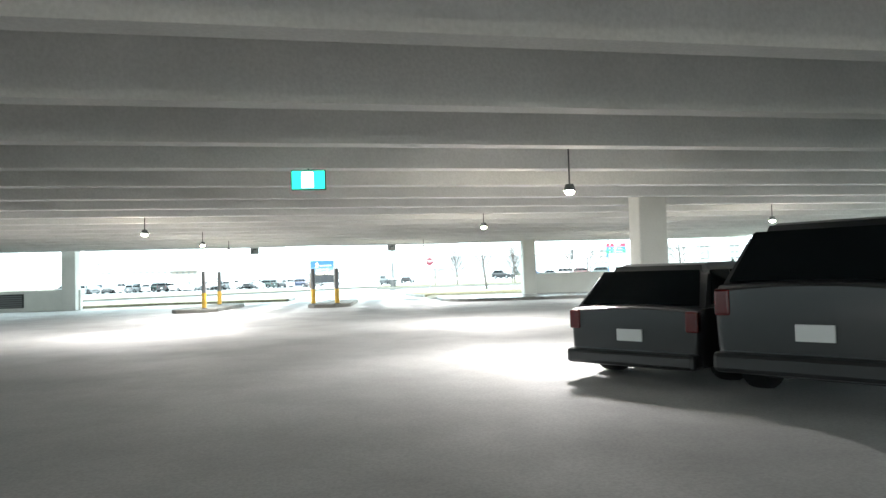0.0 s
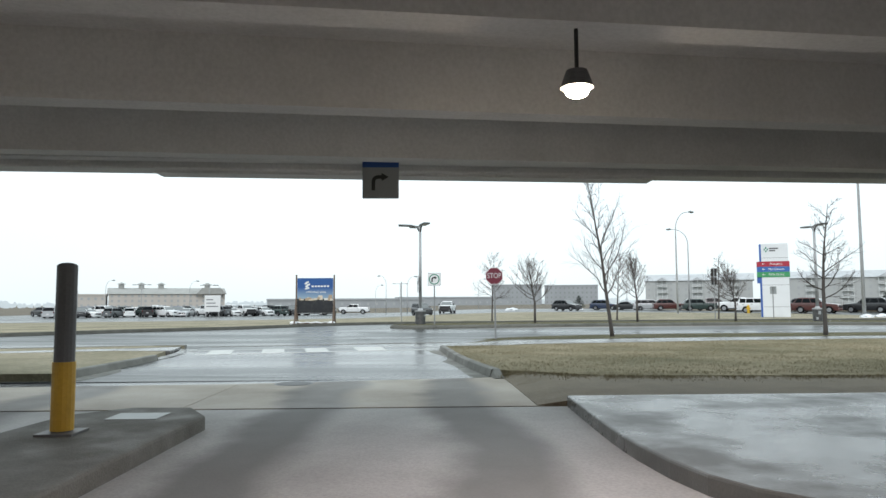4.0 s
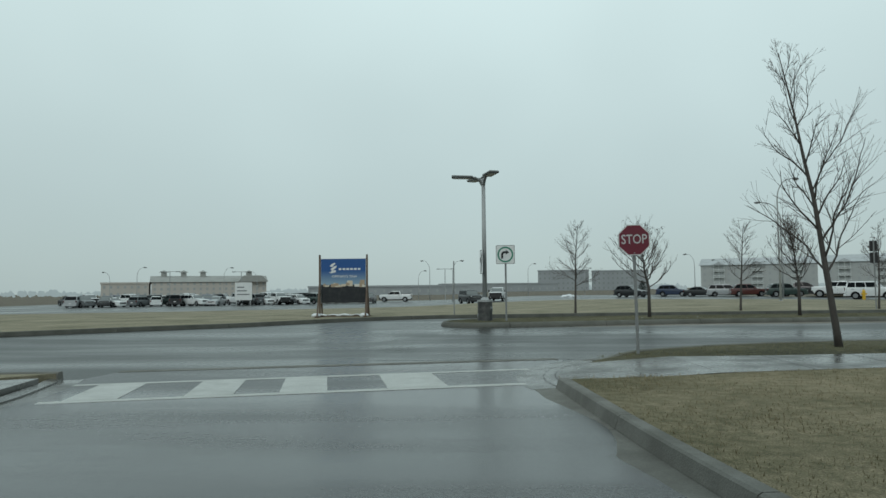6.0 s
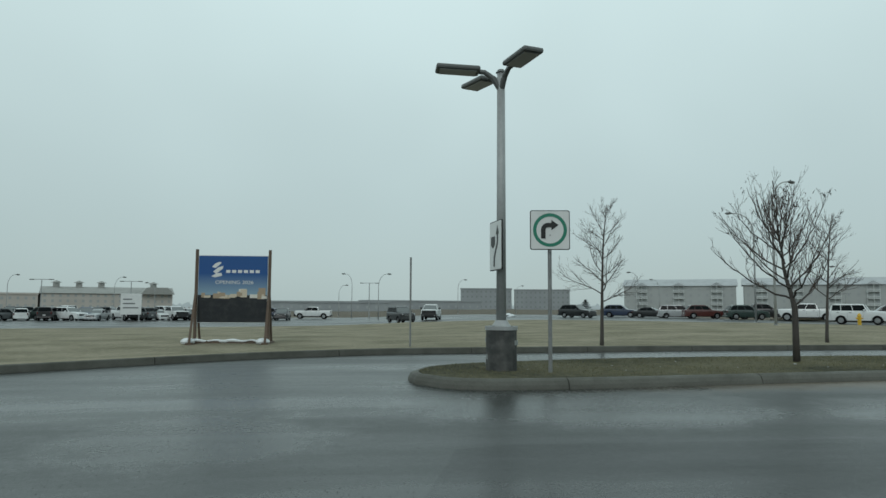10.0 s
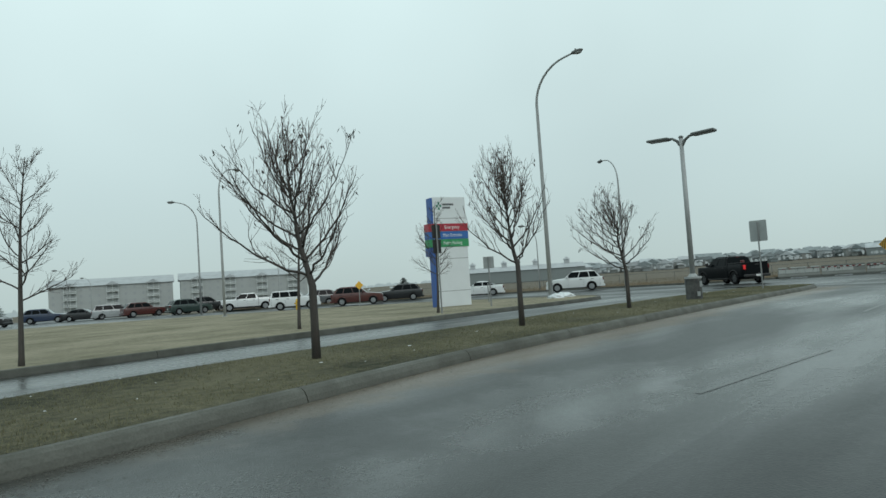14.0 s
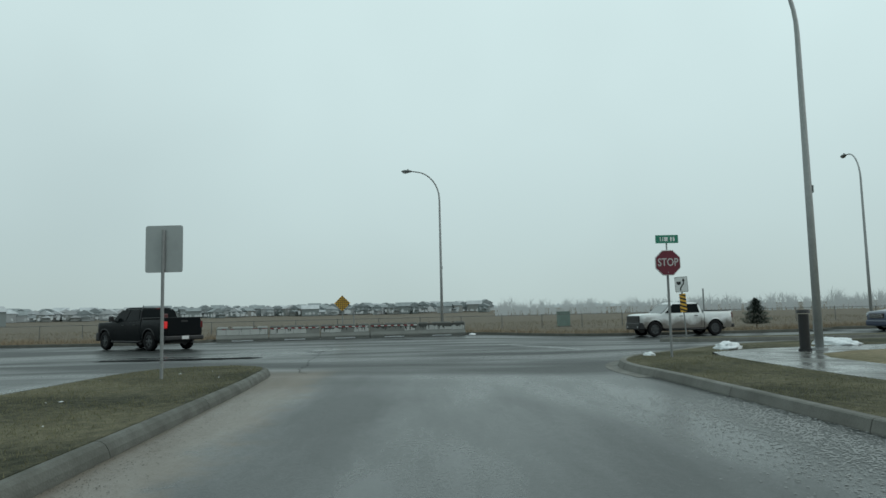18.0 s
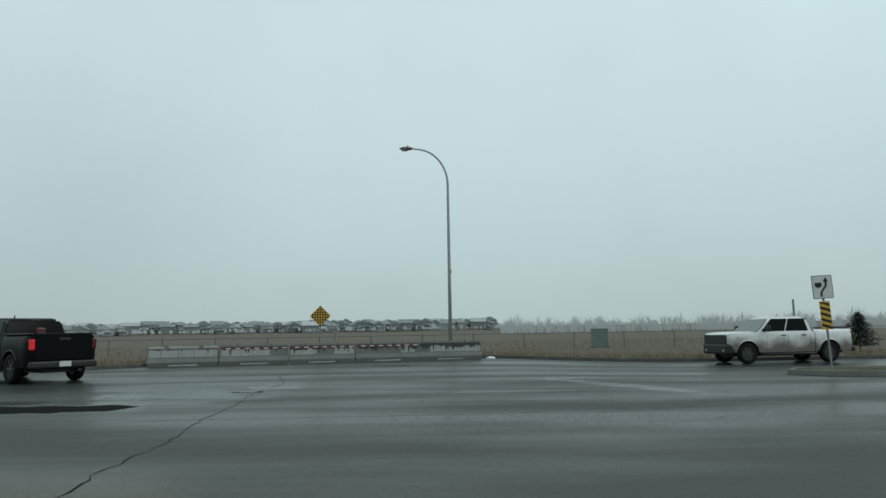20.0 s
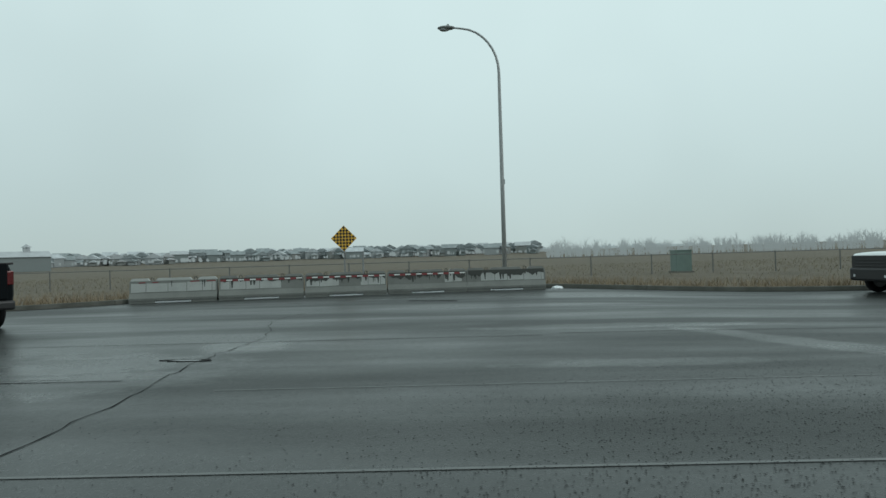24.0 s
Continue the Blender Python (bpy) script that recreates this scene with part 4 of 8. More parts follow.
# ---- parkade ----
setting("parkade_floor", sheet([(-28.2, -50), (23, -50), (23, 9.55), (-28.2, 9.55)], 0.002), PARKFLOOR, "damp smooth concrete floor of the parkade", "floor")
apron = thing("apron", Matrix.Identity(4), "tan concrete apron slabs with dark tyre tracks", "apron", kind="structure")
for i_, (x0, x1) in enumerate(((-12, -7.6), (-7.6, -3.2), (-3.2, 1.2), (1.2, 5.6))):
    y0_, y1_ = (12.1 + 0.195 * max(0.0, v) for v in (x0, x1))
    part("apron_slab", slab([(x0, 9.56), (x1 - 0.012, 9.56), (x1 - 0.012, y1_), (x0, y0_)], -0.1, 0.011), APRON, apron)
drain = thing("drain_cover", pose(2.06, 12.32, 0.008), "dark cast-iron drain cover at the apron edge", "drain cover")
part("cover_ring", cylm((0, 0, -0.05), (0, 0, 0.004), 0.31, seg=28), STEEL_GREY, drain)
part("cover_plate", cylm((0, 0, -0.05), (0, 0, 0.008), 0.27, seg=28), TRIM, drain)



def askew(mesh, slope, about=4.0):
    """Turns what runs across the parkade to its slightly slanting edge."""
    for v in mesh.verts:
        v.co.y += slope * (v.co.x - about)
    return mesh


bm = bmesh.new()
box(bm, -28.2, 23, -48, 9.3, 3.35, 3.6)
y_ = 8.42
while y_ > -46:
    prism(bm, [(-28.2, 2.8), (23, 2.8), (23, 3.35), (-28.2, 3.35)], y_ - 0.12, y_ + 0.12)
    y_ -= 1.88
askew(bm, 0.105)
setting("ceiling", bm, SOFFIT, "precast concrete parkade ceiling with deep parallel ribs", "ceiling")
bm = bmesh.new()
box(bm, -28.2, 23, 9.2, 9.55, 2.82, 4.6, 0.02)
box(bm, -28.2, 23, 9.02, 9.2, 2.9, 3.4, 0.01)
box(bm, -28.2, -1.6, 9.3, 9.6, 2.79, 2.83)
box(bm, 1.0, 7.0, 9.3, 9.6, 2.79, 2.83)
askew(bm, 0.075)
setting("fascia_beam", bm, SOFFIT, "pale concrete edge beam over the parkade exit", "beam")
setting("parkade_roof", boxm(-28.2, 23, -50, 11.0, 4.6, 4.8), SOFFIT, "flat concrete parkade roof slab", "roof")
# side and rear walls are added, kept low so daylight comes in
setting("wall_east", boxm(22.7, 23, -50, 9.15, 0, 1.1), WHITEWALL, "added low block wall closing the parkade", "wall")
setting("wall_west", boxm(-28.2, -27.9, -50, 9.15, 0, 1.1), WHITEWALL, "added low block wall closing the parkade", "wall")
setting("wall_south", boxm(-28.2, 23, -50.3, -50, 0, 1.1), WHITEWALL, "added low block wall closing the parkade", "wall")
setting("parapet_east", boxm(10.9, 22.7, 9.15, 9.4, 0, 1.15, bevel=0.02), WHITEWALL, "low white parapet wall at the parkade edge", "wall")
setting("parapet_west", boxm(-27.9, -11.4, 9.15, 9.4, 0, 1.0, bevel=0.02), WHITEWALL, "low white parapet wall at the parkade edge", "wall")
for i_, (cx, cy) in enumerate(((10.55, 9.1), (-11.8, 9.1), (9.0, -11.0), (-11.8, -8), (10.9, -26), (-11.8, -26), (10.9, -42), (-11.8, -42))):
    setting("column_%d" % (i_ + 1), boxm(cx - 0.32, cx + 0.32, cy - 0.32, cy + 0.32, 0, 3.4, bevel=0.03), WHITEWALL, "square pale concrete column", "column")
for i_, x0 in enumerate((-20.5, -16.2)):
    lv = thing("louvre_vent", Matrix.Identity(4), "dark louvred vent in the low wall", "vent", group="wall vents")
    part("vent_surround", boxm(x0, x0 + 2.2, 9.09, 9.15, 0.18, 0.85), TRIM, lv)
    for k in range(6):
        part("louvre", boxm(x0 + 0.06, x0 + 2.14, 9.05, 9.09, 0.22 + 0.1 * k, 0.28 + 0.1 * k), STEEL_GREY, lv)

walk_pts = smooth_line([(5.85, 9.5), (5.8, 6.6), (6.1, 5.2), (7.0, 4.6), (9, 4.45), (13.5, 4.4)], 0.4)
setting("walkway", slab(walk_pts + [(13.5, 9.1), (10.2, 9.5)], -0.1, 0.14, 0.02), CONCRETE_WET, "raised concrete walkway beside the exit lane", "walkway")
isl = [(0.0, 3.4), (0.3, 2.95), (1.2, 2.95), (1.75, 3.5), (1.9, 8.2), (1.6, 8.75), (0.95, 8.8), (0.45, 8.3)]
setting("lane_island", slab(isl, -0.1, 0.15, 0.03), CONCRETE, "raised concrete island between the exit lanes", "island")
setting("lane_island_west", slab([(x - 5.2, y - 1.0) for x, y in isl], -0.1, 0.15, 0.03), CONCRETE, "raised concrete island between the entry lanes", "island")
pit = thing("island_handhole", Matrix.Identity(4), "small pale cover plate set in the lane island", "cover")
part("cover_plate", boxm(1.0, 1.5, 7.95, 8.35, 0.15, 0.156), SIGN_BACK, pit)


def bollard(x, y, z=0.15):
    b = thing("bollard", pose(x, y, z), "tall grey steel bollard with worn yellow sleeve", "bollard", group="lane bollards")
    part("pipe", cylm((0, 0, 0), (0, 0, 1.46), 0.085, seg=16), STEEL_GREY, b)
    part("sleeve", cylm((0, 0, 0.03), (0, 0, 0.62), 0.095, seg=16), YELLOW_SLEEVE, b, "worn yellow sleeve")
    part("base_plate", boxm(-0.16, 0.16, -0.16, 0.16, 0, 0.02), STEEL_GREY, b)
    bm = bmesh.new()
    bmesh.ops.create_uvsphere(bm, u_segments=12, v_segments=6, radius=0.085, matrix=Matrix.Translation((0, 0, 1.46)) @ Matrix.Diagonal((1, 1, 0.35, 1)))
    part("cap", bm, STEEL_GREY, b)
    return b


for bx, by in ((1.2, 3.5), (0.95, 7.25), (0.2, 3.7), (-4.0, 2.6), (-4.2, 6.2)):
    bollard(bx, by)

LAMP_ON = emit("lit_ceiling_lamp", (1.0, 0.88, 0.62), 110.0)


def ceiling_lamp(x, y):
    c = thing("ceiling_lamp", pose(x, y, 2.58), "glowing round ceiling lamp with bronze housing", "ceiling lamp", group="parkade lamps")
    part("stem", cylm((0, 0, -0.06), (0, 0, 0.78), 0.012, seg=8), TRIM, c)
    part("housing", cylm((0, 0, -0.12), (0, 0, -0.02), 0.095, 0.06, seg=18), STEEL_GREY, c)
    bm = bmesh.new()
    bmesh.ops.create_uvsphere(bm, u_segments=16, v_segments=8, radius=0.065, matrix=Matrix.Translation((0, 0, -0.14)) @ Matrix.Diagonal((1, 1, 0.55, 1)))
    part("lens", bm, LAMP_ON, c, "bright warm lens", smooth=True)
    bulb = bpy.data.lights.new("lamp_bulb", 'SPOT')
    bulb.spot_size, bulb.spot_blend = radians(170), 0.6
    bulb.energy, bulb.color, bulb.shadow_soft_size = 90.0, (1.0, 0.96, 0.91), 0.14
    o = new("lamp_bulb", bulb)
    o.parent = c
    o.matrix_local = pose(0, 0, -0.34)


for lx, ly in ((4.95, 4.75), (5.7, -8.3), (5.85, -16.0), (-2.75, -8.3), (-3.05, 2.8), (-2.9, -2.0), (13.5, -8.3), (-11, -8.3), (14, 2.8), (5.8, -30), (-2.8, -30)):
    ceiling_lamp(lx, ly)

ex = thing("exit_sign", pose(2.05, -16.3, 2.5), "green and white hanging exit sign with pictogram", "exit sign")
part("case", boxm(-0.24, 0.24, -0.03, 0.03, 0, 0.28, bevel=0.01), TRIM, ex)
part("face", boxm(-0.225, 0.225, -0.034, -0.03, 0.015, 0.265), emit("lit_green_sign", (0.01, 0.30, 0.16), 0.9), ex)
part("pictogram", boxm(-0.09, 0.07, -0.038, -0.034, 0.03, 0.25), emit("lit_white_sign", (0.8, 0.9, 0.85), 0.9), ex)
part("hanger", cylm((0, 0, 0.28), (0, 0, 0.9), 0.012, seg=6), TRIM, ex)


def arrow_bar(parent, m, material, s, width=0.16, head=0.36):
    """A turn arrow, from below up and over to the right."""
    pts = [(-0.24, -0.38), (-0.24, 0.02)] + [(-0.24 + 0.22 * (1 - math.cos(a)), 0.02 + 0.2 * math.sin(a)) for a in (0.4, 0.8, 1.2, 1.57)] + [(0.12, 0.22)]
    line = [(x * s, y * s) for x, y in pts]
    bm = sweep(line, [(-width * s / 2, 0), (-width * s / 2, 0.004), (width * s / 2, 0.004), (width * s / 2, 0)])
    vs = [bm.verts.new((x * s, y * s, z)) for z in (0, 0.004) for x, y in ((0.12, 0.22 + head / 2), (0.12, 0.22 - head / 2), (0.44, 0.22))]
    bm.faces.new(vs[:3]), bm.faces.new(vs[3:][::-1])
    for i in range(3):
        bm.faces.new((vs[i], vs[(i + 1) % 3], vs[3 + (i + 1) % 3], vs[3 + i]))
    bmesh.ops.recalc_face_normals(bm, faces=bm.faces[:])
    o = part("arrow", bm, material, parent)
    o.matrix_local = m
    return o


for hx, lab in ((3.62, "grey lane sign with turn arrow hung from the beam"), (-3.1, "grey lane sign hung from the parkade beam")):
    hs = thing("lane_sign", pose(hx, 8.98, 2.69), lab, "lane sign", group="hanging lane signs")
    part("panel", boxm(-0.21, 0.21, -0.02, 0.02, -0.22, 0.22, bevel=0.012), mat("grey_sign_face", (0.27, 0.29, 0.29), rough=0.5, stain=0.2), hs)
    part("header", boxm(-0.21, 0.21, -0.024, -0.02, 0.14, 0.22), SIGN_BLUE, hs, "blue header strip")
    arrow_bar(hs, pose(-0.02, -0.022, -0.03, 90), SIGN_BLACK, 0.26)
    for sx in (-0.15, 0.15):
        part("bracket", cylm((sx, 0, 0.22), (sx, 0, 0.42), 0.012, seg=6), TRIM, hs)


# ---- vehicles ----
def lathe(prof, seg=20, caps=True):
    """A wheel-like solid turned about the y axis from (radius, y) points."""
    bm = bmesh.new()
    rings = [[bm.verts.new((r * math.cos(6.28319 * k / seg), y, r * math.sin(6.28319 * k / seg))) for k in range(seg)] for r, y in prof]
    for a, b in zip(rings, rings[1:]):
        for k in range(seg):
            bm.faces.new((a[k], a[(k + 1) % seg], b[(k + 1) % seg], b[k]))
    if caps:
        bm.faces.new(rings[0])
        bm.faces.new(rings[-1][::-1])
    bmesh.ops.recalc_face_normals(bm, faces=bm.faces[:])
    return bm


WHEELS = {}


def wheel_meshes(r, rim_mat):
    key = (round(r, 2), rim_mat.name)
    if key not in WHEELS:
        w = 0.13
        tyre = mesh_of(lathe([(r * 0.62, -w * 0.8), (r * 0.9, -w), (r * 0.98, -w * 0.75), (r, -w * 0.3), (r, w * 0.3), (r * 0.98, w * 0.75), (r * 0.9, w), (r * 0.62, w * 0.8)], 24, False), "tyre", True)
        tyre.materials.append(TYRE)
        bm = lathe([(r * 0.63, -w * 0.7), (r * 0.63, w * 0.72), (r * 0.57, w * 0.72), (r * 0.55, w * 0.25), (0.05, w * 0.3)], 20)
        for k in range(6):
            a = 6.28319 * k / 6
            box_m = Matrix.Rotation(a, 4, 'Y') @ Matrix.Translation((r * 0.33, w * 0.55, 0)) @ Matrix.Diagonal((r * 0.5, 0.03, r * 0.13, 1))
            bmesh.ops.create_cube(bm, size=1.0, matrix=box_m)
        cyl(bm, (0, w * 0.2, 0), (0, w * 0.72, 0), r * 0.14, seg=10)
        rim = mesh_of(bm, "rim")
        rim.materials.append(rim_mat)
        WHEELS[key] = (tyre, rim)
    return WHEELS[key]


def arch(cx, r, z0, n=8):
    """Points of a wheel arch from rear to front along a body's lower edge."""
    a0 = math.asin(min(0.95, max(-0.9, (z0 - r * 0.93) / r)))
    return [(cx + r * 1.13 * math.cos(math.pi - a0 - (math.pi - 2 * a0) * k / n), r * 0.93 + r * 1.13 * math.sin(math.pi - a0 - (math.pi - 2 * a0) * k / n)) for k in range(n + 1)]


SHAPES = {
    # length, width, belt, roof, bottom, wheel radius, front and rear axle, screen foot, roof front, roof rear, rear foot, bonnet edge
    "pickup": dict(L=5.85, W=2.0, belt=1.27, roof=1.92, bot=0.46, r=0.43, fa=2.02, ra=-1.78, cowl=1.55, rf=0.78, rr=-0.86, foot=-1.02, nose=1.25),
    "suv": dict(L=4.85, W=1.92, belt=1.12, roof=1.75, bot=0.32, r=0.37, fa=1.5, ra=-1.42, cowl=0.95, rf=0.25, rr=-1.75, foot=-2.25, nose=0.96),
    "boxy_suv": dict(L=4.55, W=1.85, belt=1.15, roof=1.78, bot=0.34, r=0.36, fa=1.4, ra=-1.32, cowl=0.8, rf=0.4, rr=-2.05, foot=-2.2, nose=1.06),
    "minivan": dict(L=5.1, W=1.98, belt=1.08, roof=1.75, bot=0.26, r=0.34, fa=1.62, ra=-1.45, cowl=1.45, rf=0.6, rr=-2.1, foot=-2.45, nose=0.9),
    "sedan": dict(L=4.75, W=1.83, belt=0.95, roof=1.44, bot=0.24, r=0.33, fa=1.45, ra=-1.38, cowl=0.9, rf=0.2, rr=-0.95, foot=-1.75, nose=0.78),
    "hatch": dict(L=4.35, W=1.8, belt=0.98, roof=1.56, bot=0.26, r=0.33, fa=1.34, ra=-1.28, cowl=0.95, rf=0.2, rr=-1.6, foot=-2.02, nose=0.84),
    "van": dict(L=5.9, W=2.0, belt=1.25, roof=2.3, bot=0.3, r=0.36, fa=1.98, ra=-1.7, cowl=2.0, rf=1.25, rr=-2.85, foot=-2.92, nose=1.05),
}
MASTERS = {}


def ellipse_drop(u):
    """How far a rounded end falls back, 0 to 1, as u runs from the start of the curve to its tip."""
    u = max(0.0, min(1.0, u))
    return 1 - math.sqrt(max(0.0, 1 - u * u))


def body_shell(S, x0, x1, top, lid=True):
    """The sheet metal between two stations along a vehicle: sides with wheel openings, rounded plan and, with a lid, the top."""
    L, hw, bot, r = S["L"], S["W"] / 2, S["bot"], S["r"]
    fx, rx = L / 2, -L / 2
    reach = r * 1.22

    def half(x):
        return hw - 0.24 * ellipse_drop((x - fx + 0.5) / 0.5) - 0.14 * ellipse_drop((rx + 0.35 - x) / 0.35)

    def low(x):
        z = bot + 0.1 * ellipse_drop((x - fx + 0.3) / 0.3)
        for a in (S["fa"], S["ra"]):
            if abs(x - a) < reach:
                z = max(z, r + math.sqrt(reach ** 2 - (x - a) ** 2))
        return z

    def side(x, z):
        t = (z - bot) / (S["belt"] - bot)
        return half(x) * (1 - 0.045 * max(0.0, 1 - t) ** 2 - 0.05 * max(0.0, (t - 0.72) / 0.28) ** 2 - 0.006 * math.cos(9 * t))
    n = int((x1 - x0) / 0.075)
    xs = sorted({round(x0 + (x1 - x0) * k / n, 4) for k in range(n + 1)} | {round(v, 4) for a in (S["fa"], S["ra"]) for v in (a - reach + 0.002, a - reach * 0.985, a + reach * 0.985, a + reach - 0.002) if x0 < v < x1} | {round(v, 4) for v in (fx - 0.012, fx - 0.035, rx + 0.01, rx + 0.03) if x0 < v < x1})
    levels = (0.0, 0.08, 0.3, 0.52, 0.74, 0.9, 0.97, 1.0)
    bm = bmesh.new()
    grid = {}
    for sg in (-1, 1):
        for i, x in enumerate(xs):
            lo, hi = low(x), top(x)
            for k, f in enumerate(levels):
                z = lo + (max(hi, lo + 0.02) - lo) * f
                grid[sg, i, k] = bm.verts.new((x, sg * side(x, z), z))
        for i in range(len(xs) - 1):
            for k in range(len(levels) - 1):
                bm.faces.new((grid[sg, i, k], grid[sg, i + 1, k], grid[sg, i + 1, k + 1], grid[sg, i, k + 1]))
    m, last = 8, len(levels) - 1
    if lid:
        rows = []
        for i, x in enumerate(xs):
            a, b = grid[1, i, last], grid[-1, i, last]
            rows.append([a] + [bm.verts.new((x, a.co.y + (b.co.y - a.co.y) * k / m, a.co.z + 0.05 * (1 - (2 * k / m - 1) ** 2) * (1 - ellipse_drop((x - fx + 0.4) / 0.4)))) for k in range(1, m)] + [b])
        for p, q in zip(rows, rows[1:]):
            for k in range(m):
                bm.faces.new((p[k], q[k], q[k + 1], p[k + 1]))
        for row, i in ((rows[0], 0), (rows[-1], len(xs) - 1)):
            bm.faces.new([grid[1, i, k] for k in range(last)] + row + [grid[-1, i, k] for k in range(last - 1, -1, -1)])
    else:
        for i in (0, len(xs) - 1):
            bm.faces.new([grid[1, i, k] for k in range(last + 1)] + [grid[-1, i, k] for k in range(last, -1, -1)])
    bmesh.ops.recalc_face_normals(bm, faces=bm.faces[:])
    bmesh.ops.triangulate(bm, faces=[f for f in bm.faces if len(f.verts) > 4])
    return soften(bm, 0.5), half, side


def vehicle(shape, color_name, paint_mat, m, label, category, group="", rim=None, lit=False):
    """A vehicle with its front to +x. Alike ones are copied from the first."""
    key = (shape, color_name)
    if key in MASTERS:
        ob = copy_thing(MASTERS[key], m)
        return tagged(ob, label, category, group)
    S = SHAPES[shape]
    L, W, belt, roof, bot, r = S["L"], S["W"], S["belt"], S["roof"], S["bot"], S["r"]
    fx, rx, hw = L / 2, -L / 2, W / 2
    fa, ra, cowl, rf, rr, foot, nose = S["fa"], S["ra"], S["cowl"], S["rf"], S["rr"], S["foot"], S["nose"]
    rim = rim or RIM_ALLOY
    top = thing(category.replace(" ", "_"), Matrix.Identity(4), label, category, group)
    pickup = shape == "pickup"

    def bonnet(x):
        if x < cowl:
            return belt - (0.06 * ellipse_drop((rx + 0.3 - x) / 0.3) if not pickup else 0)
        t = (x - cowl) / (fx - cowl)
        return belt + (nose - belt) * t - 0.2 * ellipse_drop((x - fx + 0.22) / 0.22)
    shell, half, side = body_shell(S, foot - 0.06 if pickup else rx, fx, bonnet)
    part("body", shell, paint_mat, top)

    def at_side(z):
        return hw - 0.07 - 0.17 * (z - belt + 0.03) / (roof - belt + 0.03)
    # cabin
    gh = prism(bmesh.new(), [(cowl, belt - 0.03), (rf, roof - 0.05), (rf - 0.25, roof), (rr + 0.2, roof - 0.01), (rr, roof - 0.07), (foot, belt - 0.03)], -hw + 0.07, hw - 0.07, taper=0.17)
    bmesh.ops.bevel(gh, geom=[e for e in gh.edges if min(e.verts[0].co.z, e.verts[1].co.z) > roof - 0.12], offset=0.11, segments=3, affect='EDGES', clamp_overlap=True)
    part("cabin", soften(gh), paint_mat, top)

    def pane(name, quad, material, out):
        """A sheet of glass set 6 mm proud of the cabin, its face towards out."""
        b = bmesh.new()
        out = Vector(out).normalized()
        lo = [b.verts.new(Vector(v) - out * 0.02) for v in quad]
        hi = [b.verts.new(Vector(v) + out * 0.006) for v in quad]
        b.faces.new(hi)
        for k in range(4):
            b.faces.new((lo[k], lo[(k + 1) % 4], hi[(k + 1) % 4], hi[k]))
        bmesh.ops.recalc_face_normals(b, faces=b.faces[:])
        if sum((f.normal.dot(out) for f in b.faces if len(f.verts) == 4 and all(v in hi for v in f.verts))) < 0:
            bmesh.ops.reverse_faces(b, faces=b.faces[:])
        return part(name, b, material, top)
    zb, zt = belt + 0.04, roof - 0.11

    def along(x0, x1, z):
        return x0 + (x1 - x0) * (z - belt) / (roof - belt)
    g = 0.06
    for nm, x0, x1, sg, mt in (("windscreen", cowl, rf, 1, GLASS_LIGHT), ("rear_window", foot, rr, -1, GLASS_DARK)):
        xb, xt = along(x0, x1, zb) + 0.008 * sg, along(x0, x1, zt) + 0.008 * sg
        pane(nm, [(xb, -at_side(zb) + g, zb), (xb, at_side(zb) - g, zb), (xt, at_side(zt) - g, zt), (xt, -at_side(zt) + g, zt)], mt, (sg * (roof - belt), 0, abs(x1 - x0)))
    f_b, f_t = along(cowl, rf, zb) - 0.14, along(cowl, rf, zt) - 0.1
    r_b, r_t = along(foot, rr, zb) + 0.14, along(foot, rr, zt) + 0.1
    cuts = [0.0, 0.5, 1.0] if shape in ("pickup", "sedan") else [0.0, 0.38, 0.72, 1.0]
    if shape == "van":
        cuts = [0.0, 0.26]
    for sg in (-1, 1):
        for c0, c1 in zip(cuts, cuts[1:]):
            q = []
            for c, z in ((c0, zb), (c1, zb), (c1, zt), (c0, zt)):
                a, b2 = (f_b, r_b) if z == zb else (f_t, r_t)
                q.append((a + (b2 - a) * c + (-0.03 if c == c0 else 0.03), sg * (at_side(z) + 0.008), z))
            pane("side_window", q, GLASS_DARK, (0, sg, 0.27))
    # load bed of a pickup
    if pickup:
        rail = belt + 0.15
        bed, _, _ = body_shell(S, rx, foot - 0.1, lambda x: rail - 0.04 * ellipse_drop((rx + 0.12 - x) / 0.12), lid=False)
        part("bed", bed, paint_mat, top)
        for sg in (-1, 1):
            part("bed_rail", boxm(rx + 0.06, foot - 0.11, sg * (hw - 0.13) - 0.075, sg * (hw - 0.13) + 0.075, rail - 0.03, rail + 0.015, bevel=0.015), TRIM, top)
            part("bed_wall", boxm(rx + 0.06, foot - 0.11, sg * (hw - 0.2) - 0.012, sg * (hw - 0.2) + 0.012, bot + 0.3, rail - 0.02), TRIM, top)
        part("bed_floor", boxm(rx + 0.05, foot - 0.1, -hw + 0.2, hw - 0.2, bot + 0.26, bot + 0.32), TRIM, top)
        tg = part("tailgate", boxm(rx - 0.035, rx + 0.04, -hw + 0.2, hw - 0.2, bot + 0.2, rail + 0.01, bevel=0.025), paint_mat, top)
        part("tailgate_handle", boxm(rx - 0.045, rx - 0.03, -0.16, 0.16, rail - 0.2, rail - 0.12, bevel=0.01), TRIM, tg)
        part("brake_lamp", boxm(rr - 0.07, rr - 0.02, -0.14, 0.14, roof - 0.1, roof - 0.06, bevel=0.008), TAIL, top)
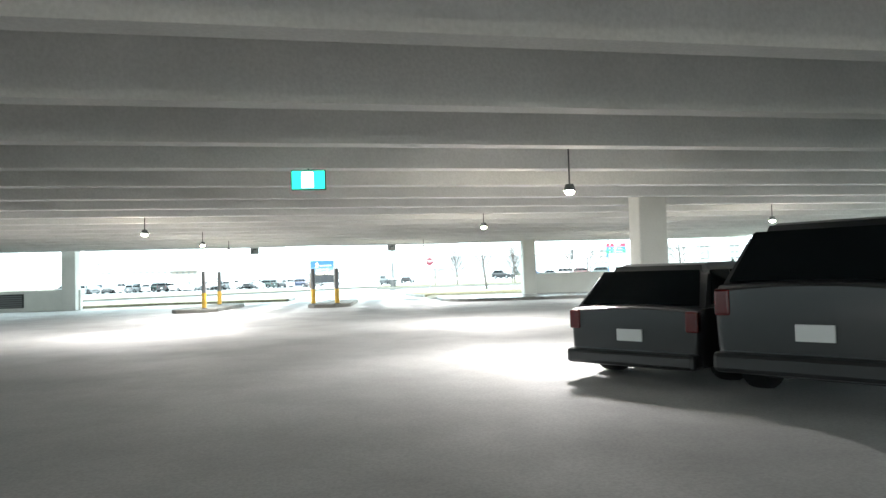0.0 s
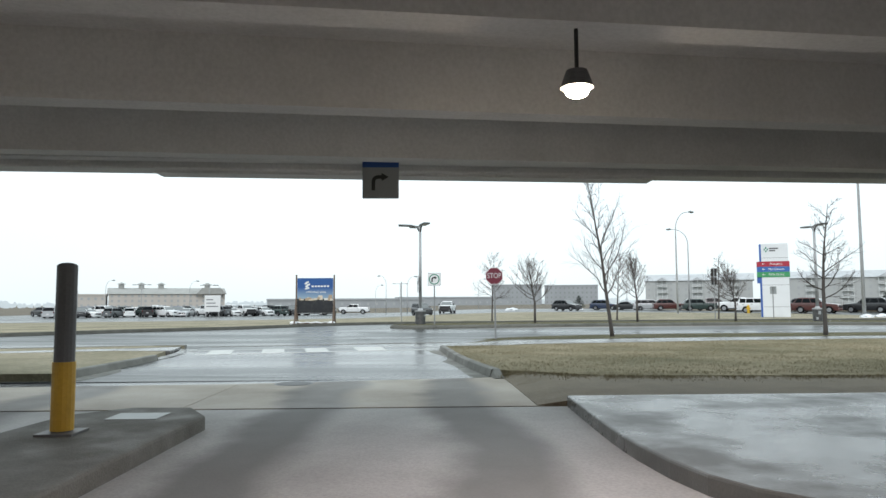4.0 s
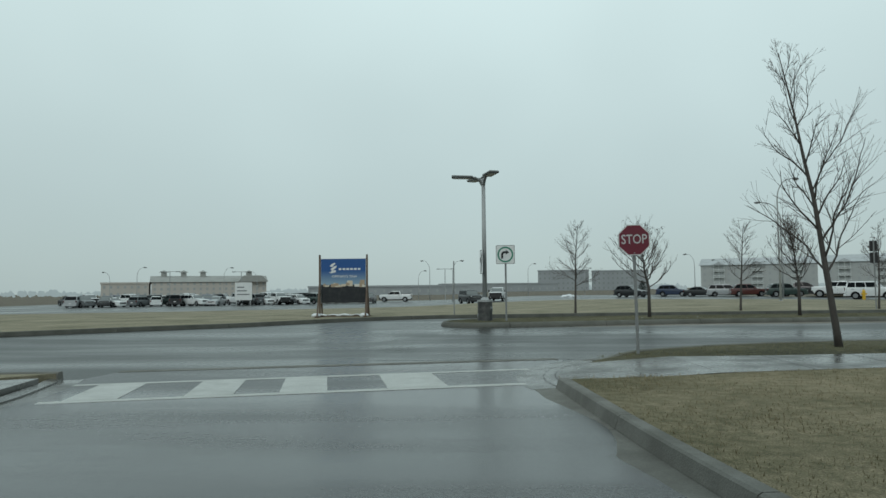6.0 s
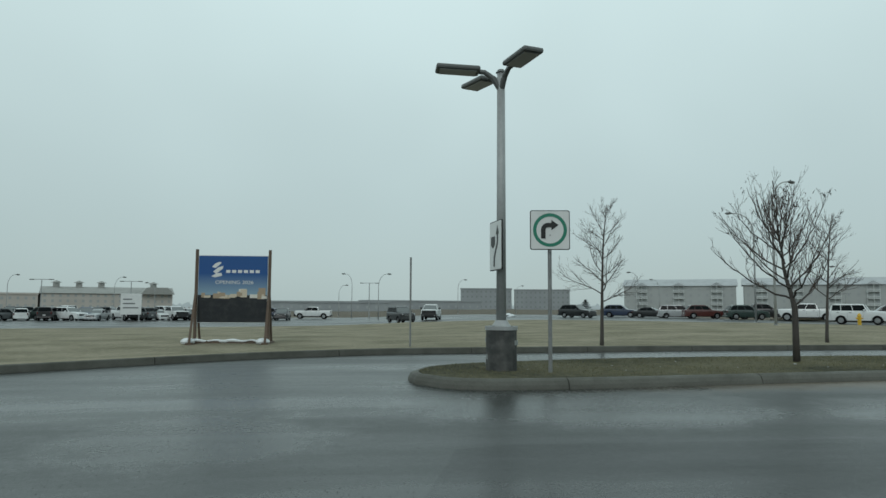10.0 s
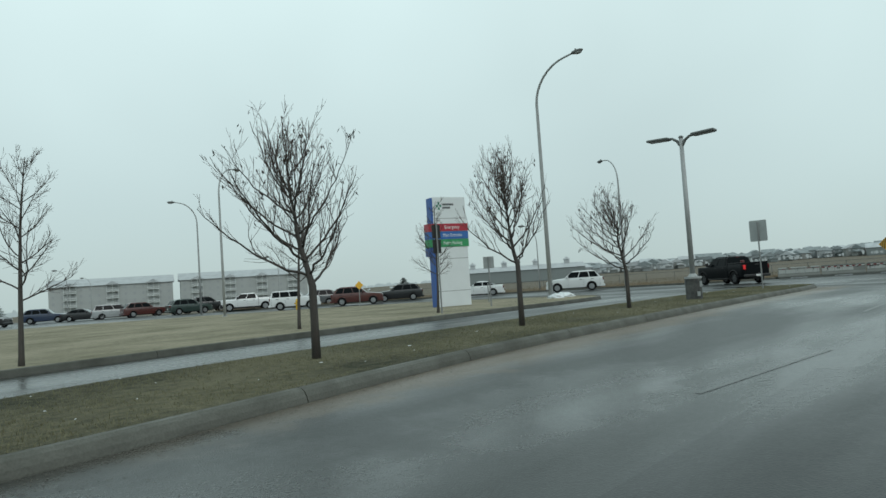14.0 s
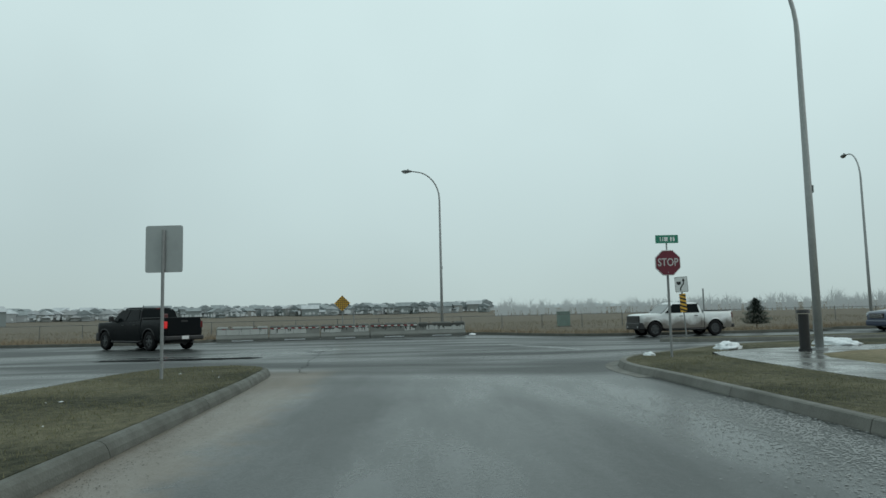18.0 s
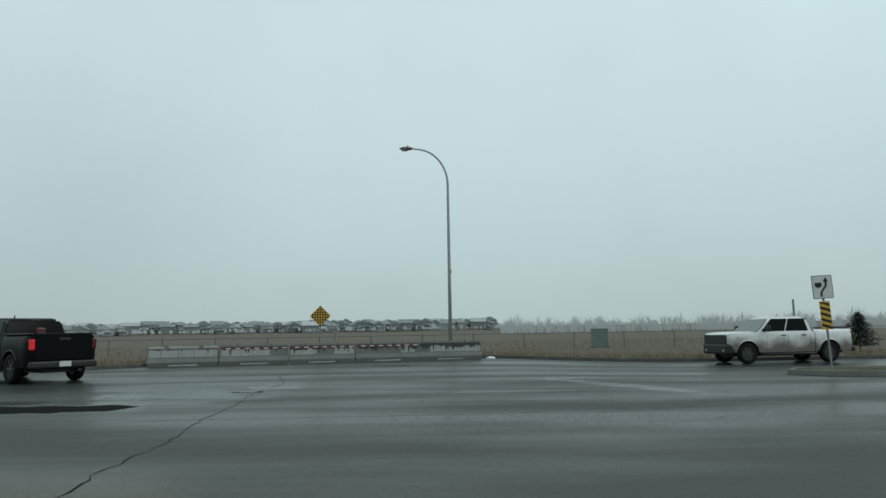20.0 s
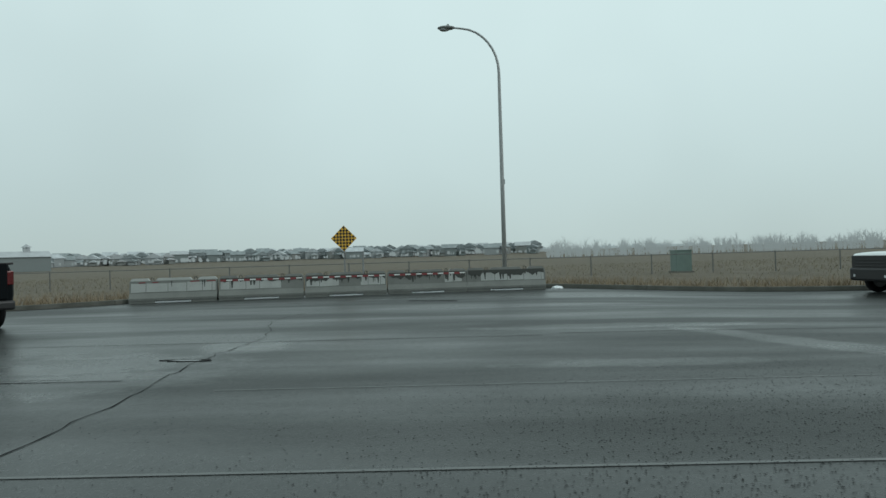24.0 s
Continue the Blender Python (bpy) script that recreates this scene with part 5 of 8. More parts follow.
        for sg in (-1, 1):
            part("running_board", tube(bmesh.new(), [(ra + 0.62, sg * (hw - 0.05), bot - 0.04), (ra + 0.75, sg * (hw + 0.03), bot - 0.07), (fa - 0.75, sg * (hw + 0.03), bot - 0.07), (fa - 0.62, sg * (hw - 0.05), bot - 0.04)], [0.04] * 4, 8), TRIM, top, smooth=True)
        part("chassis", boxm(rx + 0.3, fx - 0.5, -0.45, 0.45, bot - 0.16, bot + 0.06), TRIM, top)
        part("exhaust", cylm((rx + 0.05, -0.5, bot - 0.1), (rx + 0.9, -0.45, bot - 0.08), 0.045, seg=10), RIM_DARK, top)
        part("antenna", cylm((0.1, 0.2, roof - 0.02), (0.04, 0.2, roof + 0.1), 0.035, 0.008, seg=8), TRIM, top)
    # wheels
    tyre_me, rim_me = wheel_meshes(r, rim)
    for ax in (fa, ra):
        for sg in (-1, 1):
            w = part("wheel", tyre_me, None, top)
            w.matrix_local = pose(ax, sg * (hw - 0.135), r, 0, 0, 180 if sg < 0 else 0)
            part("rim", rim_me, None, w)
            b = bmesh.new()
            aw = arch(ax, r * 1.06, bot)
            prism(b, aw, sg * (hw - 0.42), sg * (hw - 0.27))
            bmesh.ops.triangulate(b, faces=[f for f in b.faces if len(f.verts) > 4])
            part("wheel_well", b, TRIM, top)
            reach = r * 1.22
            a0 = math.asin(max(-0.9, min(0.9, (bot - r) / reach)))
            line = [(ax + reach * math.cos(a0 + (math.pi - 2 * a0) * k / 14), r + reach * math.sin(a0 + (math.pi - 2 * a0) * k / 14)) for k in range(15)]
            part("wheel_flare", tube(bmesh.new(), [(x, sg * (side(x, z) - 0.004), z) for x, z in line], [0.034 if pickup else 0.018] * 15, 6), paint_mat if color_name != "charcoal" else TRIM, top, smooth=True)
    # lamps, mirrors, handles, seams
    lz = nose - 0.12
    for sg in (-1, 1):
        hx = fx - 0.15
        hl = boxm(hx - 0.2, hx + 0.12, -0.14, 0.14, lz - 0.075, lz + 0.06, bevel=0.025)
        bmesh.ops.rotate(hl, verts=hl.verts[:], cent=(hx, 0, lz), matrix=Matrix.Rotation(radians(-24 * sg), 3, 'Z'))
        bmesh.ops.translate(hl, verts=hl.verts[:], vec=(0, sg * (hw - 0.26), 0))
        part("headlight", hl, HEADLAMP, top)
        tz, hgt = (1.1 if shape == "van" else belt - 0.16), (0.15 if pickup else 0.13)
        tl = boxm(rx - 0.02, rx + 0.13, -0.075, 0.075, tz - hgt, tz + hgt, bevel=0.025)
        bmesh.ops.translate(tl, verts=tl.verts[:], vec=(0, sg * (hw - 0.15), 0))
        part("tail_light", tl, BRAKE if lit and sg > 0 else TAIL, top)
        mx = along(cowl, rf, belt + 0.1) - 0.3
        tall = 0.26 if pickup else 0.16
        mirror = part("mirror", boxm(mx - 0.05, mx + 0.09, min(sg * (hw + 0.03), sg * (hw + 0.23)), max(sg * (hw + 0.03), sg * (hw + 0.23)), belt + 0.02, belt + 0.02 + tall, bevel=0.035), TRIM if pickup else paint_mat, top)
        part("mirror_arm", boxm(mx, mx + 0.06, min(sg * (hw - 0.1), sg * (hw + 0.06)), max(sg * (hw - 0.1), sg * (hw + 0.06)), belt + 0.03, belt + 0.08), TRIM, mirror)
        mid = (cowl + foot) / 2
        for hx in (mid + 0.1, mid - 0.85):
            yy = sg * (side(hx, belt - 0.13) + 0.008)
            part("door_handle", boxm(hx - 0.11, hx + 0.11, yy - 0.014, yy + 0.014, belt - 0.155, belt - 0.115, bevel=0.008), TRIM, top)
        for sx in (cowl - 0.42, mid - 0.12, foot + 0.12):
            zs = [bot + 0.1 + (belt - bot - 0.12) * k / 5 for k in range(6)]
            part("door_gap", tube(bmesh.new(), [(sx, sg * (side(sx, z) - 0.002), z) for z in zs], [0.006] * 6, 4), TRIM, top)
    # bumpers, grille, plate
    bmp = boxm(fx - (0.42 if pickup else 0.3), fx + 0.05, -hw + (0.06 if pickup else 0.12), hw - (0.06 if pickup else 0.12), bot - 0.06, bot + (0.36 if pickup else 0.24), bevel=0.07)
    part("front_bumper", bmp, TRIM if pickup else paint_mat, top)
    part("rear_bumper", boxm(rx - 0.12, rx + 0.14, -hw + 0.08, hw - 0.08, bot - 0.02, bot + 0.18, bevel=0.05), TRIM if pickup else paint_mat, top)
    gr = part("grille", boxm(fx - 0.1, fx + 0.025, -hw + 0.16 if pickup else -0.52, hw - 0.16 if pickup else 0.52, bot + 0.22 if pickup else lz - 0.2, nose - 0.06 if pickup else lz + 0.06, bevel=0.02), TRIM, top)
    for k in range(4 if pickup else 2):
        gz = bot + 0.3 + 0.1 * k if pickup else lz - 0.13 + 0.1 * k
        part("grille_bar", boxm(fx + 0.02, fx + 0.036, -hw + 0.34 if pickup else -0.48, hw - 0.34 if pickup else 0.48, gz - 0.018, gz + 0.018, bevel=0.006), TRIM if pickup else CHROME, gr)
    if pickup:
        for sg in (-1, 1):
            part("fog_lamp", cylm((fx + 0.03, sg * 0.68, bot + 0.1), (fx + 0.058, sg * 0.68, bot + 0.1), 0.045, seg=12), HEADLAMP, top)
    part("licence_plate", boxm(rx - 0.138, rx - 0.115, -0.16, 0.16, bot + 0.02 if pickup else bot + 0.3, bot + 0.17 if pickup else bot + 0.45) if pickup else boxm(rx - 0.03, rx - 0.004, -0.16, 0.16, bot + 0.3, bot + 0.45), PLATE, top)
    part("underbody", boxm(rx + 0.25, fx - 0.25, -hw + 0.42, hw - 0.42, bot - 0.08, bot + 0.1), TRIM, top)
    top.matrix_world = m
    MASTERS[key] = top
    return top


def park(x, y, az, z=0.0):
    """The pose of a vehicle whose front points to the compass azimuth az (0 is +y, 90 is +x)."""
    return pose(x, y, z, 0, 0, 90 - az)


P_DARK = mat("matte_charcoal_paint", (0.004, 0.0055, 0.007), rough=0.36, grain=0.08, grain_scale=15, stain=0.2, stain_scale=1.8, stain_color=(0.010, 0.010, 0.010), spec=0.09)
P_WHITE_MUD = paint("muddy_white_paint", (0.76, 0.78, 0.78), dirt=0.12)
mn_, ml_ = P_WHITE_MUD.node_tree.nodes, P_WHITE_MUD.node_tree.links
mb_ = mn_["Principled BSDF"]
mud_prior = mb_.inputs["Base Color"].links[0].from_socket
mud_geo, mud_sep, mud_noise, mud_add, mud_map, mud_mix = (mn_.new(k) for k in ("ShaderNodeNewGeometry", "ShaderNodeSeparateXYZ", "ShaderNodeTexNoise", "ShaderNodeMath", "ShaderNodeMapRange", "ShaderNodeMix"))
ml_.new(mud_geo.outputs["Position"], mud_sep.inputs[0])
ml_.new(mud_geo.outputs["Position"], mud_noise.inputs["Vector"])
mud_noise.inputs["Scale"].default_value = 1.7
mud_noise.inputs["Detail"].default_value = 6.0
ml_.new(mud_sep.outputs["Z"], mud_add.inputs[0])
ml_.new(mud_noise.outputs["Fac"], mud_add.inputs[1])
mud_map.inputs[1].default_value, mud_map.inputs[2].default_value = 0.98, 1.36
mud_map.inputs[3].default_value, mud_map.inputs[4].default_value = 0.85, 0.0
ml_.new(mud_add.outputs[0], mud_map.inputs[0])
mud_mix.data_type = 'RGBA'
ml_.new(mud_map.outputs[0], mud_mix.inputs[0])
ml_.new(mud_prior, mud_mix.inputs[6])
mud_mix.inputs[7].default_value = (0.10, 0.072, 0.05, 1)
ml_.new(mud_mix.outputs[2], mb_.inputs["Base Color"])
P_WHITE = paint("white_paint", (0.68, 0.70, 0.70))
P_BLACK = paint("black_paint", (0.014, 0.015, 0.017))
P_GREY = paint("grey_paint", (0.10, 0.11, 0.115))
P_SILVER = paint("silver_paint", (0.36, 0.38, 0.39))
P_RED = paint("dull_maroon_paint", (0.085, 0.026, 0.022))
P_BLUE = paint("dark_blue_paint", (0.03, 0.045, 0.085))
P_GREEN = paint("dark_green_paint", (0.03, 0.05, 0.045))

truck = vehicle("pickup", "charcoal", P_DARK, park(53.8, 45.5, 39), "matte charcoal crew-cab pickup turning at the junction", "pickup truck", rim=RIM_DARK, lit=True)
vehicle("pickup", "muddy_white", P_WHITE_MUD, park(59.5, 18.75, -7) @ Matrix.Diagonal((0.91, 0.96, 0.95, 1)), "white crew-cab pickup with mud-splashed doors, waiting", "pickup truck", rim=RIM_DARK)
load = thing("bed_load", truck.matrix_world.copy(), "white wrapped load with red can in a pickup bed", "cargo")
part("wrapped_bundle", boxm(-2.1, -1.4, -0.55, 0.6, 0.78, 1.4, bevel=0.06), SNOW, load)
part("fuel_can", boxm(-1.6, -1.44, -0.05, 0.2, 1.4, 1.6, bevel=0.04), mat("red_plastic", (0.06, 0.006, 0.006), rough=0.4), load, "red plastic can")

vehicle("hatch", "black", P_BLACK, park(7.43, -17.18, 50) @ Matrix.Diagonal((1, 0.96, 0.86, 1)), "black rounded hatchback parked in the parkade", "car", "parkade cars")
vehicle("suv", "black", P_BLACK, park(8.6, -18.87, 50) @ Matrix.Diagonal((1, 1, 0.98, 1)), "black sport utility vehicle parked in the parkade", "car", "parkade cars")

STREET_CARS = (
    ("suv", "white", P_WHITE, 57.2, 60.0, -28, "white family utility vehicle on the cross street"),
    ("sedan", "white", P_WHITE, 57.0, 70.5, -35, "white sedan on the cross street"),
    ("suv", "red", P_RED, 48.6, 78.6, 135, "rust-red crossover on the curving street"),
    ("boxy_suv", "white", P_WHITE, 43.6, 81.6, 130, "white boxy utility vehicle on the curving street"),
    ("suv", "black", P_BLACK, 55.0, 79.4, -45, "black utility vehicle on the curving street"),
    ("pickup", "white", P_WHITE, 48.0, 96.0, -60, "white pickup on the far side of the street"),
    ("suv", "grey", P_GREY, 52.5, 90.0, -60, "grey utility vehicle on the far side of the street"),
    ("suv", "blue", P_BLUE, 56.6, 7.2, -3, "dark blue crossover waiting on the cross street"),
    ("suv", "green", P_GREEN, 45.4, 104.0, 100, "dark green utility vehicle in the far car park"),
    ("pickup", "black", P_BLACK, 48.5, 106.5, 110, "black pickup in the far car park"),
    ("suv", "red", P_RED, 43.6, 111.4, 100, "red crossover in the far car park"),
    ("minivan", "silver", P_SILVER, 41.6, 114.6, 112, "silver minivan in the far car park"),
    ("sedan", "black", P_BLACK, 38.6, 116.2, 125, "black sedan in the far car park"),
    ("suv", "blue", P_BLUE, 35.6, 119.8, 120, "dark blue utility vehicle in the far car park"),
    ("suv", "black", P_BLACK, 27.9, 114.5, 140, "black utility vehicle at the lawn's far edge"),
    ("pickup", "white", P_WHITE, 8.4, 110.5, 190, "white pickup facing across the lawn"),
    ("boxy_suv", "black", P_BLACK, 4.4, 101.8, 160, "black boxy utility vehicle beyond the lawn"),
    ("pickup", "white", P_WHITE, -8.7, 139.0, 272, "white pickup parked side-on beyond the lawn"),
    ("suv", "black", P_BLACK, -11.9, 126.7, 180, "black utility vehicle beyond the lawn"),
)
for sh, cn, pm, x, y, az, lab in STREET_CARS:
    vehicle(sh, cn, pm, park(x, y, az), lab, "pickup truck" if sh == "pickup" else "car", "parked cars")
rng = random.Random(12)
ROW = (("minivan", "silver", P_SILVER), ("suv", "grey", P_GREY), ("suv", "black", P_BLACK), ("sedan", "white", P_WHITE), ("pickup", "white", P_WHITE), ("hatch", "grey", P_GREY), ("hatch", "white", P_WHITE), ("suv", "green", P_GREEN), ("boxy_suv", "black", P_BLACK), ("suv", "white", P_WHITE), ("suv", "blue", P_BLUE), ("sedan", "silver", P_SILVER), ("pickup", "white", P_WHITE), ("suv", "grey", P_GREY), ("suv", "black", P_BLACK))
NAMES_ = {"van": "cargo van", "suv": "utility vehicle", "sedan": "sedan", "pickup": "pickup", "hatch": "hatchback", "boxy_suv": "boxy utility vehicle", "minivan": "minivan"}
for row_, (dx, dy) in enumerate(((0, 0), (-7.0, 11.0))):
    for i_, (sh, cn, pm) in enumerate((ROW + ROW[3:11]) if row_ == 0 else (ROW[::-1] + ROW[2:10])):
        t_ = (i_ + 0.3) / 23
        x, y = -33 + 25 * t_ + dx * (1 - 0.2 * t_), 79.5 + 9.0 * t_ + dy
        x, y = 2 + (x - 2) * 1.6 + rng.uniform(-0.8, 0.8), 23 + (y - 23) * 1.6 + rng.uniform(-1.5, 1.5)
        az = 155 + rng.uniform(-55, 55) + (180 if rng.random() < 0.35 else 0)
        vehicle(sh, cn, pm, park(x, y, az), "%s %s in the crowded car park" % (cn, NAMES_[sh]), "pickup truck" if sh == "pickup" else "car", "car park row")


# ---- trees ----
def grow(rg, start, direction, length, radius, level, joints, spread, up, counts, step=0.14):
    """A limb as a wandering line that bends upward, with side shoots; collects (points, radii, level)."""
    pts, rad = [Vector(start)], [radius]
    d = Vector(direction).normalized()
    n = max(3, int(length / step))
    for i in range(n):
        d = (d + Vector((rg.gauss(0, 0.13), rg.gauss(0, 0.13), rg.gauss(0, 0.07) + up))).normalized()
        pts.append(pts[-1] + d * length / n)
        rad.append(radius * (1 - 0.82 * (i + 1) / n) + 0.001)
    joints.append((pts, rad, level))
    if level > len(counts):
        return
    count = max(1, int(counts[level - 1] * rg.uniform(0.8, 1.2)))
    for k in range(count):
        t = 0.18 + 0.8 * (k + rg.random() * 0.8) / count
        i = min(n - 1, int(t * n))
        base_d = (pts[i + 1] - pts[i]).normalized()
        a = rg.uniform(0, 6.283)
        side = base_d.cross(Vector((math.cos(a), math.sin(a), 0.3)))
        if side.length < 0.1:
            side = Vector((1, 0, 0))
        nd = base_d + side.normalized() * spread * rg.uniform(0.6, 1.2)
        grow(rg, pts[i], nd, length * rg.uniform(0.3, 0.6) * (1.2 - 0.6 * t), rad[i] * 0.6, level + 1, joints, spread, up, counts, step)


def tree(x, y, z, height, trunk_h, trunk_r, kind, seed, label, leaves=0, lean=(0, 0), width=1.0, bias=(0, 0)):
    rg = random.Random(seed)
    t = thing("tree", pose(x, y, z), label, "tree", "street trees")
    joints = []
    if kind == "vase":
        top = height - trunk_h
        d = Vector((lean[0] / trunk_h, lean[1] / trunk_h, 1.0))
        tp, tr = [Vector((0, 0, -0.1)), d * trunk_h * 0.5, d * trunk_h], [trunk_r * 1.15, trunk_r * 0.95, trunk_r * 0.9]
        for k in range(6):
            tp.append(tp[-1] + Vector((bias[0] * 0.12 + rg.gauss(0, 0.02), bias[1] * 0.12 + rg.gauss(0, 0.02), top * 0.11)))
            tr.append(trunk_r * 0.7 * (1 - (k + 1) / 6.6) + 0.004)
        joints.append((tp, tr, 0))
        # limbs sweep out from the fork and turn up to a rounded crown
        n = 24
        for k in range(n):
            th = radians(8 + 80 * ((k + 0.5) / n) ** 0.9)
            a, sn = 2.4 * k + rg.uniform(-0.3, 0.3), math.sin(th)
            start = tp[2].lerp(tp[-1], 0.85 * sn ** 1.6) + Vector((0, 0, -0.14 * rg.random() * (1 - sn)))
            reach = width * math.cos(th) * rg.uniform(0.82, 1.12)
            goal = Vector((bias[0] + reach * math.cos(a), bias[1] + reach * math.sin(a), trunk_h + top * (0.34 + 0.62 * sn) * rg.uniform(0.92, 1.06)))
            bend = start + Vector(((goal.x - start.x) * 0.6, (goal.y - start.y) * 0.6, (goal.z - start.z) * 0.3))
            pts, rad = [], []
            for q in range(13):
                u = q / 12
                p = start * (1 - u) ** 2 + bend * 2 * u * (1 - u) + goal * u * u
                pts.append(p + Vector((rg.gauss(0, 0.012), rg.gauss(0, 0.012), rg.gauss(0, 0.008))) * min(1, q))
                rad.append(trunk_r * (0.36 - 0.16 * sn) * (1 - 0.85 * u) + 0.0015)
            joints.append((pts, rad, 1))
            for q in range(9):
                u = 0.2 + 0.78 * (q + rg.random()) / 9
                m = min(11, int(u * 12))
                tang = (pts[m + 1] - pts[m]).normalized()
                b = rg.uniform(0, 6.283)
                grow(rg, pts[m], tang + Vector((math.cos(b), math.sin(b), 0.35)) * 0.62, top * rg.uniform(0.16, 0.34) * (1.15 - 0.55 * u), rad[m] * 0.62, 2, joints, 0.55, 0.09, (0, 4), 0.07)
    else:
        n = 14
        pts, rad = [Vector((0, 0, -0.1))], [trunk_r * 1.2]
        d = Vector((lean[0], lean[1], 1.0)).normalized()
        for i in range(n):
            d = (d + Vector((rg.gauss(0, 0.02), rg.gauss(0, 0.02), 0.03))).normalized()
            pts.append(pts[-1] + d * height / n)
            rad.append(trunk_r * (1 - 0.93 * (i + 1) / n) + 0.003)
        joints.append((pts, rad, 0))
        cnt = 19 if kind == "leader" else 20
        for k in range(cnt):
            f = trunk_h / height + (0.97 - trunk_h / height) * (k + rg.random()) / cnt
            i = min(n - 1, int(f * n))
            a = k * 2.4 + rg.uniform(-0.4, 0.4)
            rise = 0.22 + 0.8 * f if kind == "leader" else 1.1 + 0.9 * f
            ln = height * (0.40 if kind == "leader" else 0.46) * width * (1.15 - 0.9 * f) * rg.uniform(0.7, 1.2)
            p = pts[i].lerp(pts[i + 1], f * n - i)
            grow(rg, p, Vector((math.cos(a), math.sin(a), rise)), ln, rad[i] * 0.42, 1, joints, 0.6, 0.03 if kind == "leader" else 0.035, (9, 5), 0.16)
    twig_bm, trunk_bm = bmesh.new(), bmesh.new()
    tips = []
    for pts, rad, lv in joints:
        if lv == 0:
            tube(trunk_bm, pts, rad, 10)
            trunk = part("trunk", trunk_bm, BARK, t, smooth=True)
        elif lv == 1:
            part("limb", tube(bmesh.new(), pts, rad, 6), BARK, trunk, smooth=True)
        else:
            q = pts[:1] + pts[2:-1:2] + pts[-1:] if len(pts) > 4 else pts
            r_ = rad[:1] + rad[2:-1:2] + rad[-1:] if len(pts) > 4 else rad
            tube(twig_bm, q, [max(v * 0.9, 0.0024) for v in r_], 3)
        if lv >= 1:
            tips.append(pts[-1])
    tagged(part("twig_crown", twig_bm, TWIG, t), kind="stuff")
    if leaves:
        hi = [p for p in tips if p.z > trunk_h + 0.5 * (height - trunk_h) or p.x < -0.9]
        hubs = rg.sample(hi, min(len(hi), leaves // 2))
        v, f = [], []
        for _ in range(leaves):
            c = rg.choice(hubs) + Vector((rg.gauss(0, 0.025), rg.gauss(0, 0.025), rg.gauss(-0.02, 0.03)))
            a, s = rg.uniform(0, 6.283), rg.uniform(0.028, 0.046)
            u = Vector((math.cos(a) * 0.6, math.sin(a) * 0.6, rg.uniform(-1.0, -0.1))) * s
            w = Vector((-math.sin(a), math.cos(a), 0)) * s * 0.33
            i = len(v)
            v += [tuple(c), tuple(c + u + w), tuple(c + u * 2 + Vector((0, 0, -0.012))), tuple(c + u - w)]
            f.append((i, i + 1, i + 2, i + 3))
        me = bpy.data.meshes.new("dead_leaves")
        me.from_pydata(v, [], f)
        tagged(part("dead_leaves", me, DEADLEAF, t), "dark curled dead leaves", kind="stuff")
    return t


tree(9.85, 36.15, 0.14, 3.35, 1.0, 0.06, "vase", 3, "bare spreading ornamental tree with few curled dead leaves", 240, (0.0, 0), 1.4, (-0.3, 0.2))
tree(15.1, 36.35, 0.14, 3.5, 1.2, 0.055, "vase", 8, "bare spreading ornamental tree with dead leaves on the island", 230, (0.0, 0), 0.95, (-0.2, 0.12))
tree(20.3, 36.65, 0.14, 2.95, 0.95, 0.052, "vase", 15, "low bare ornamental tree with dead leaves on the island", 210, (0.0, 0), 1.2, (-0.4, 0.25))
tree(8.4, 43.1, 0.13, 4.1, 1.3, 0.055, "leader", 21, "slim bare young tree on the straw lawn", 0, (0.02, 0), 1.15)
tree(16.65, 45.5, 0.13, 4.3, 1.4, 0.055, "leader", 22, "slim bare young tree on the straw lawn", 0, (-0.02, 0), 1.1)
tree(23.4, 45.95, 0.13, 4.2, 1.4, 0.055, "leader", 23, "slim bare young tree beside the wayfinding pylon", 0, (0, 0), 0.95)
tree(10.95, 25.95, 0.13, 6.4, 1.35, 0.072, "upright", 31, "tall narrow bare street tree with upswept branches", 0, (-0.115, 0), 0.85)
tree(18.7, 25.95, 0.13, 4.9, 1.4, 0.08, "leader", 32, "bare young street tree on the verge", 40, (0.03, 0), 1.0)
tree(26.2, 26.3, 0.13, 4.7, 1.5, 0.085, "leader", 33, "broad bare street tree on the verge", 60, (0.0, 0.02), 1.4)


def spruce(x, y, z, h, seed):
    rg = random.Random(seed)
    t = thing("spruce", pose(x, y, z), "small dark green spruce by the roadside", "conifer")
    part("trunk", cylm((0, 0, -0.05), (0, 0, h * 0.9), 0.05, 0.01, seg=8), BARK, t)
    v, f = [], []
    for k in range(3600):
        u = rg.random() ** 0.7
        zc = h * (0.12 + 0.86 * (1 - u))
        rad = h * 0.42 * (u ** 0.75 * 0.93 + 0.07) * rg.uniform(0.25, 1.15) * (1 + 0.18 * math.sin(zc * 16))
        a = rg.uniform(0, 6.283)
        c = Vector((rad * math.cos(a), rad * math.sin(a), zc + 0.12 * rad))
        s = rg.uniform(0.05, 0.11)
        o = Vector((math.cos(a), math.sin(a), rg.uniform(-0.2, 0.6))).normalized() * s
        w = Vector((-math.sin(a), math.cos(a), rg.uniform(-0.5, 0.5))) * s * 0.35
        i = len(v)
        v += [tuple(c - o), tuple(c + w), tuple(c + o), tuple(c - w)]
        f.append((i, i + 1, i + 2, i + 3))
    me = bpy.data.meshes.new("needles")
    me.from_pydata(v, [], f)
    tagged(part("needles", me, NEEDLE, t), kind="stuff")


spruce(66.2, 11.25, 0.1, 2.0, 2)
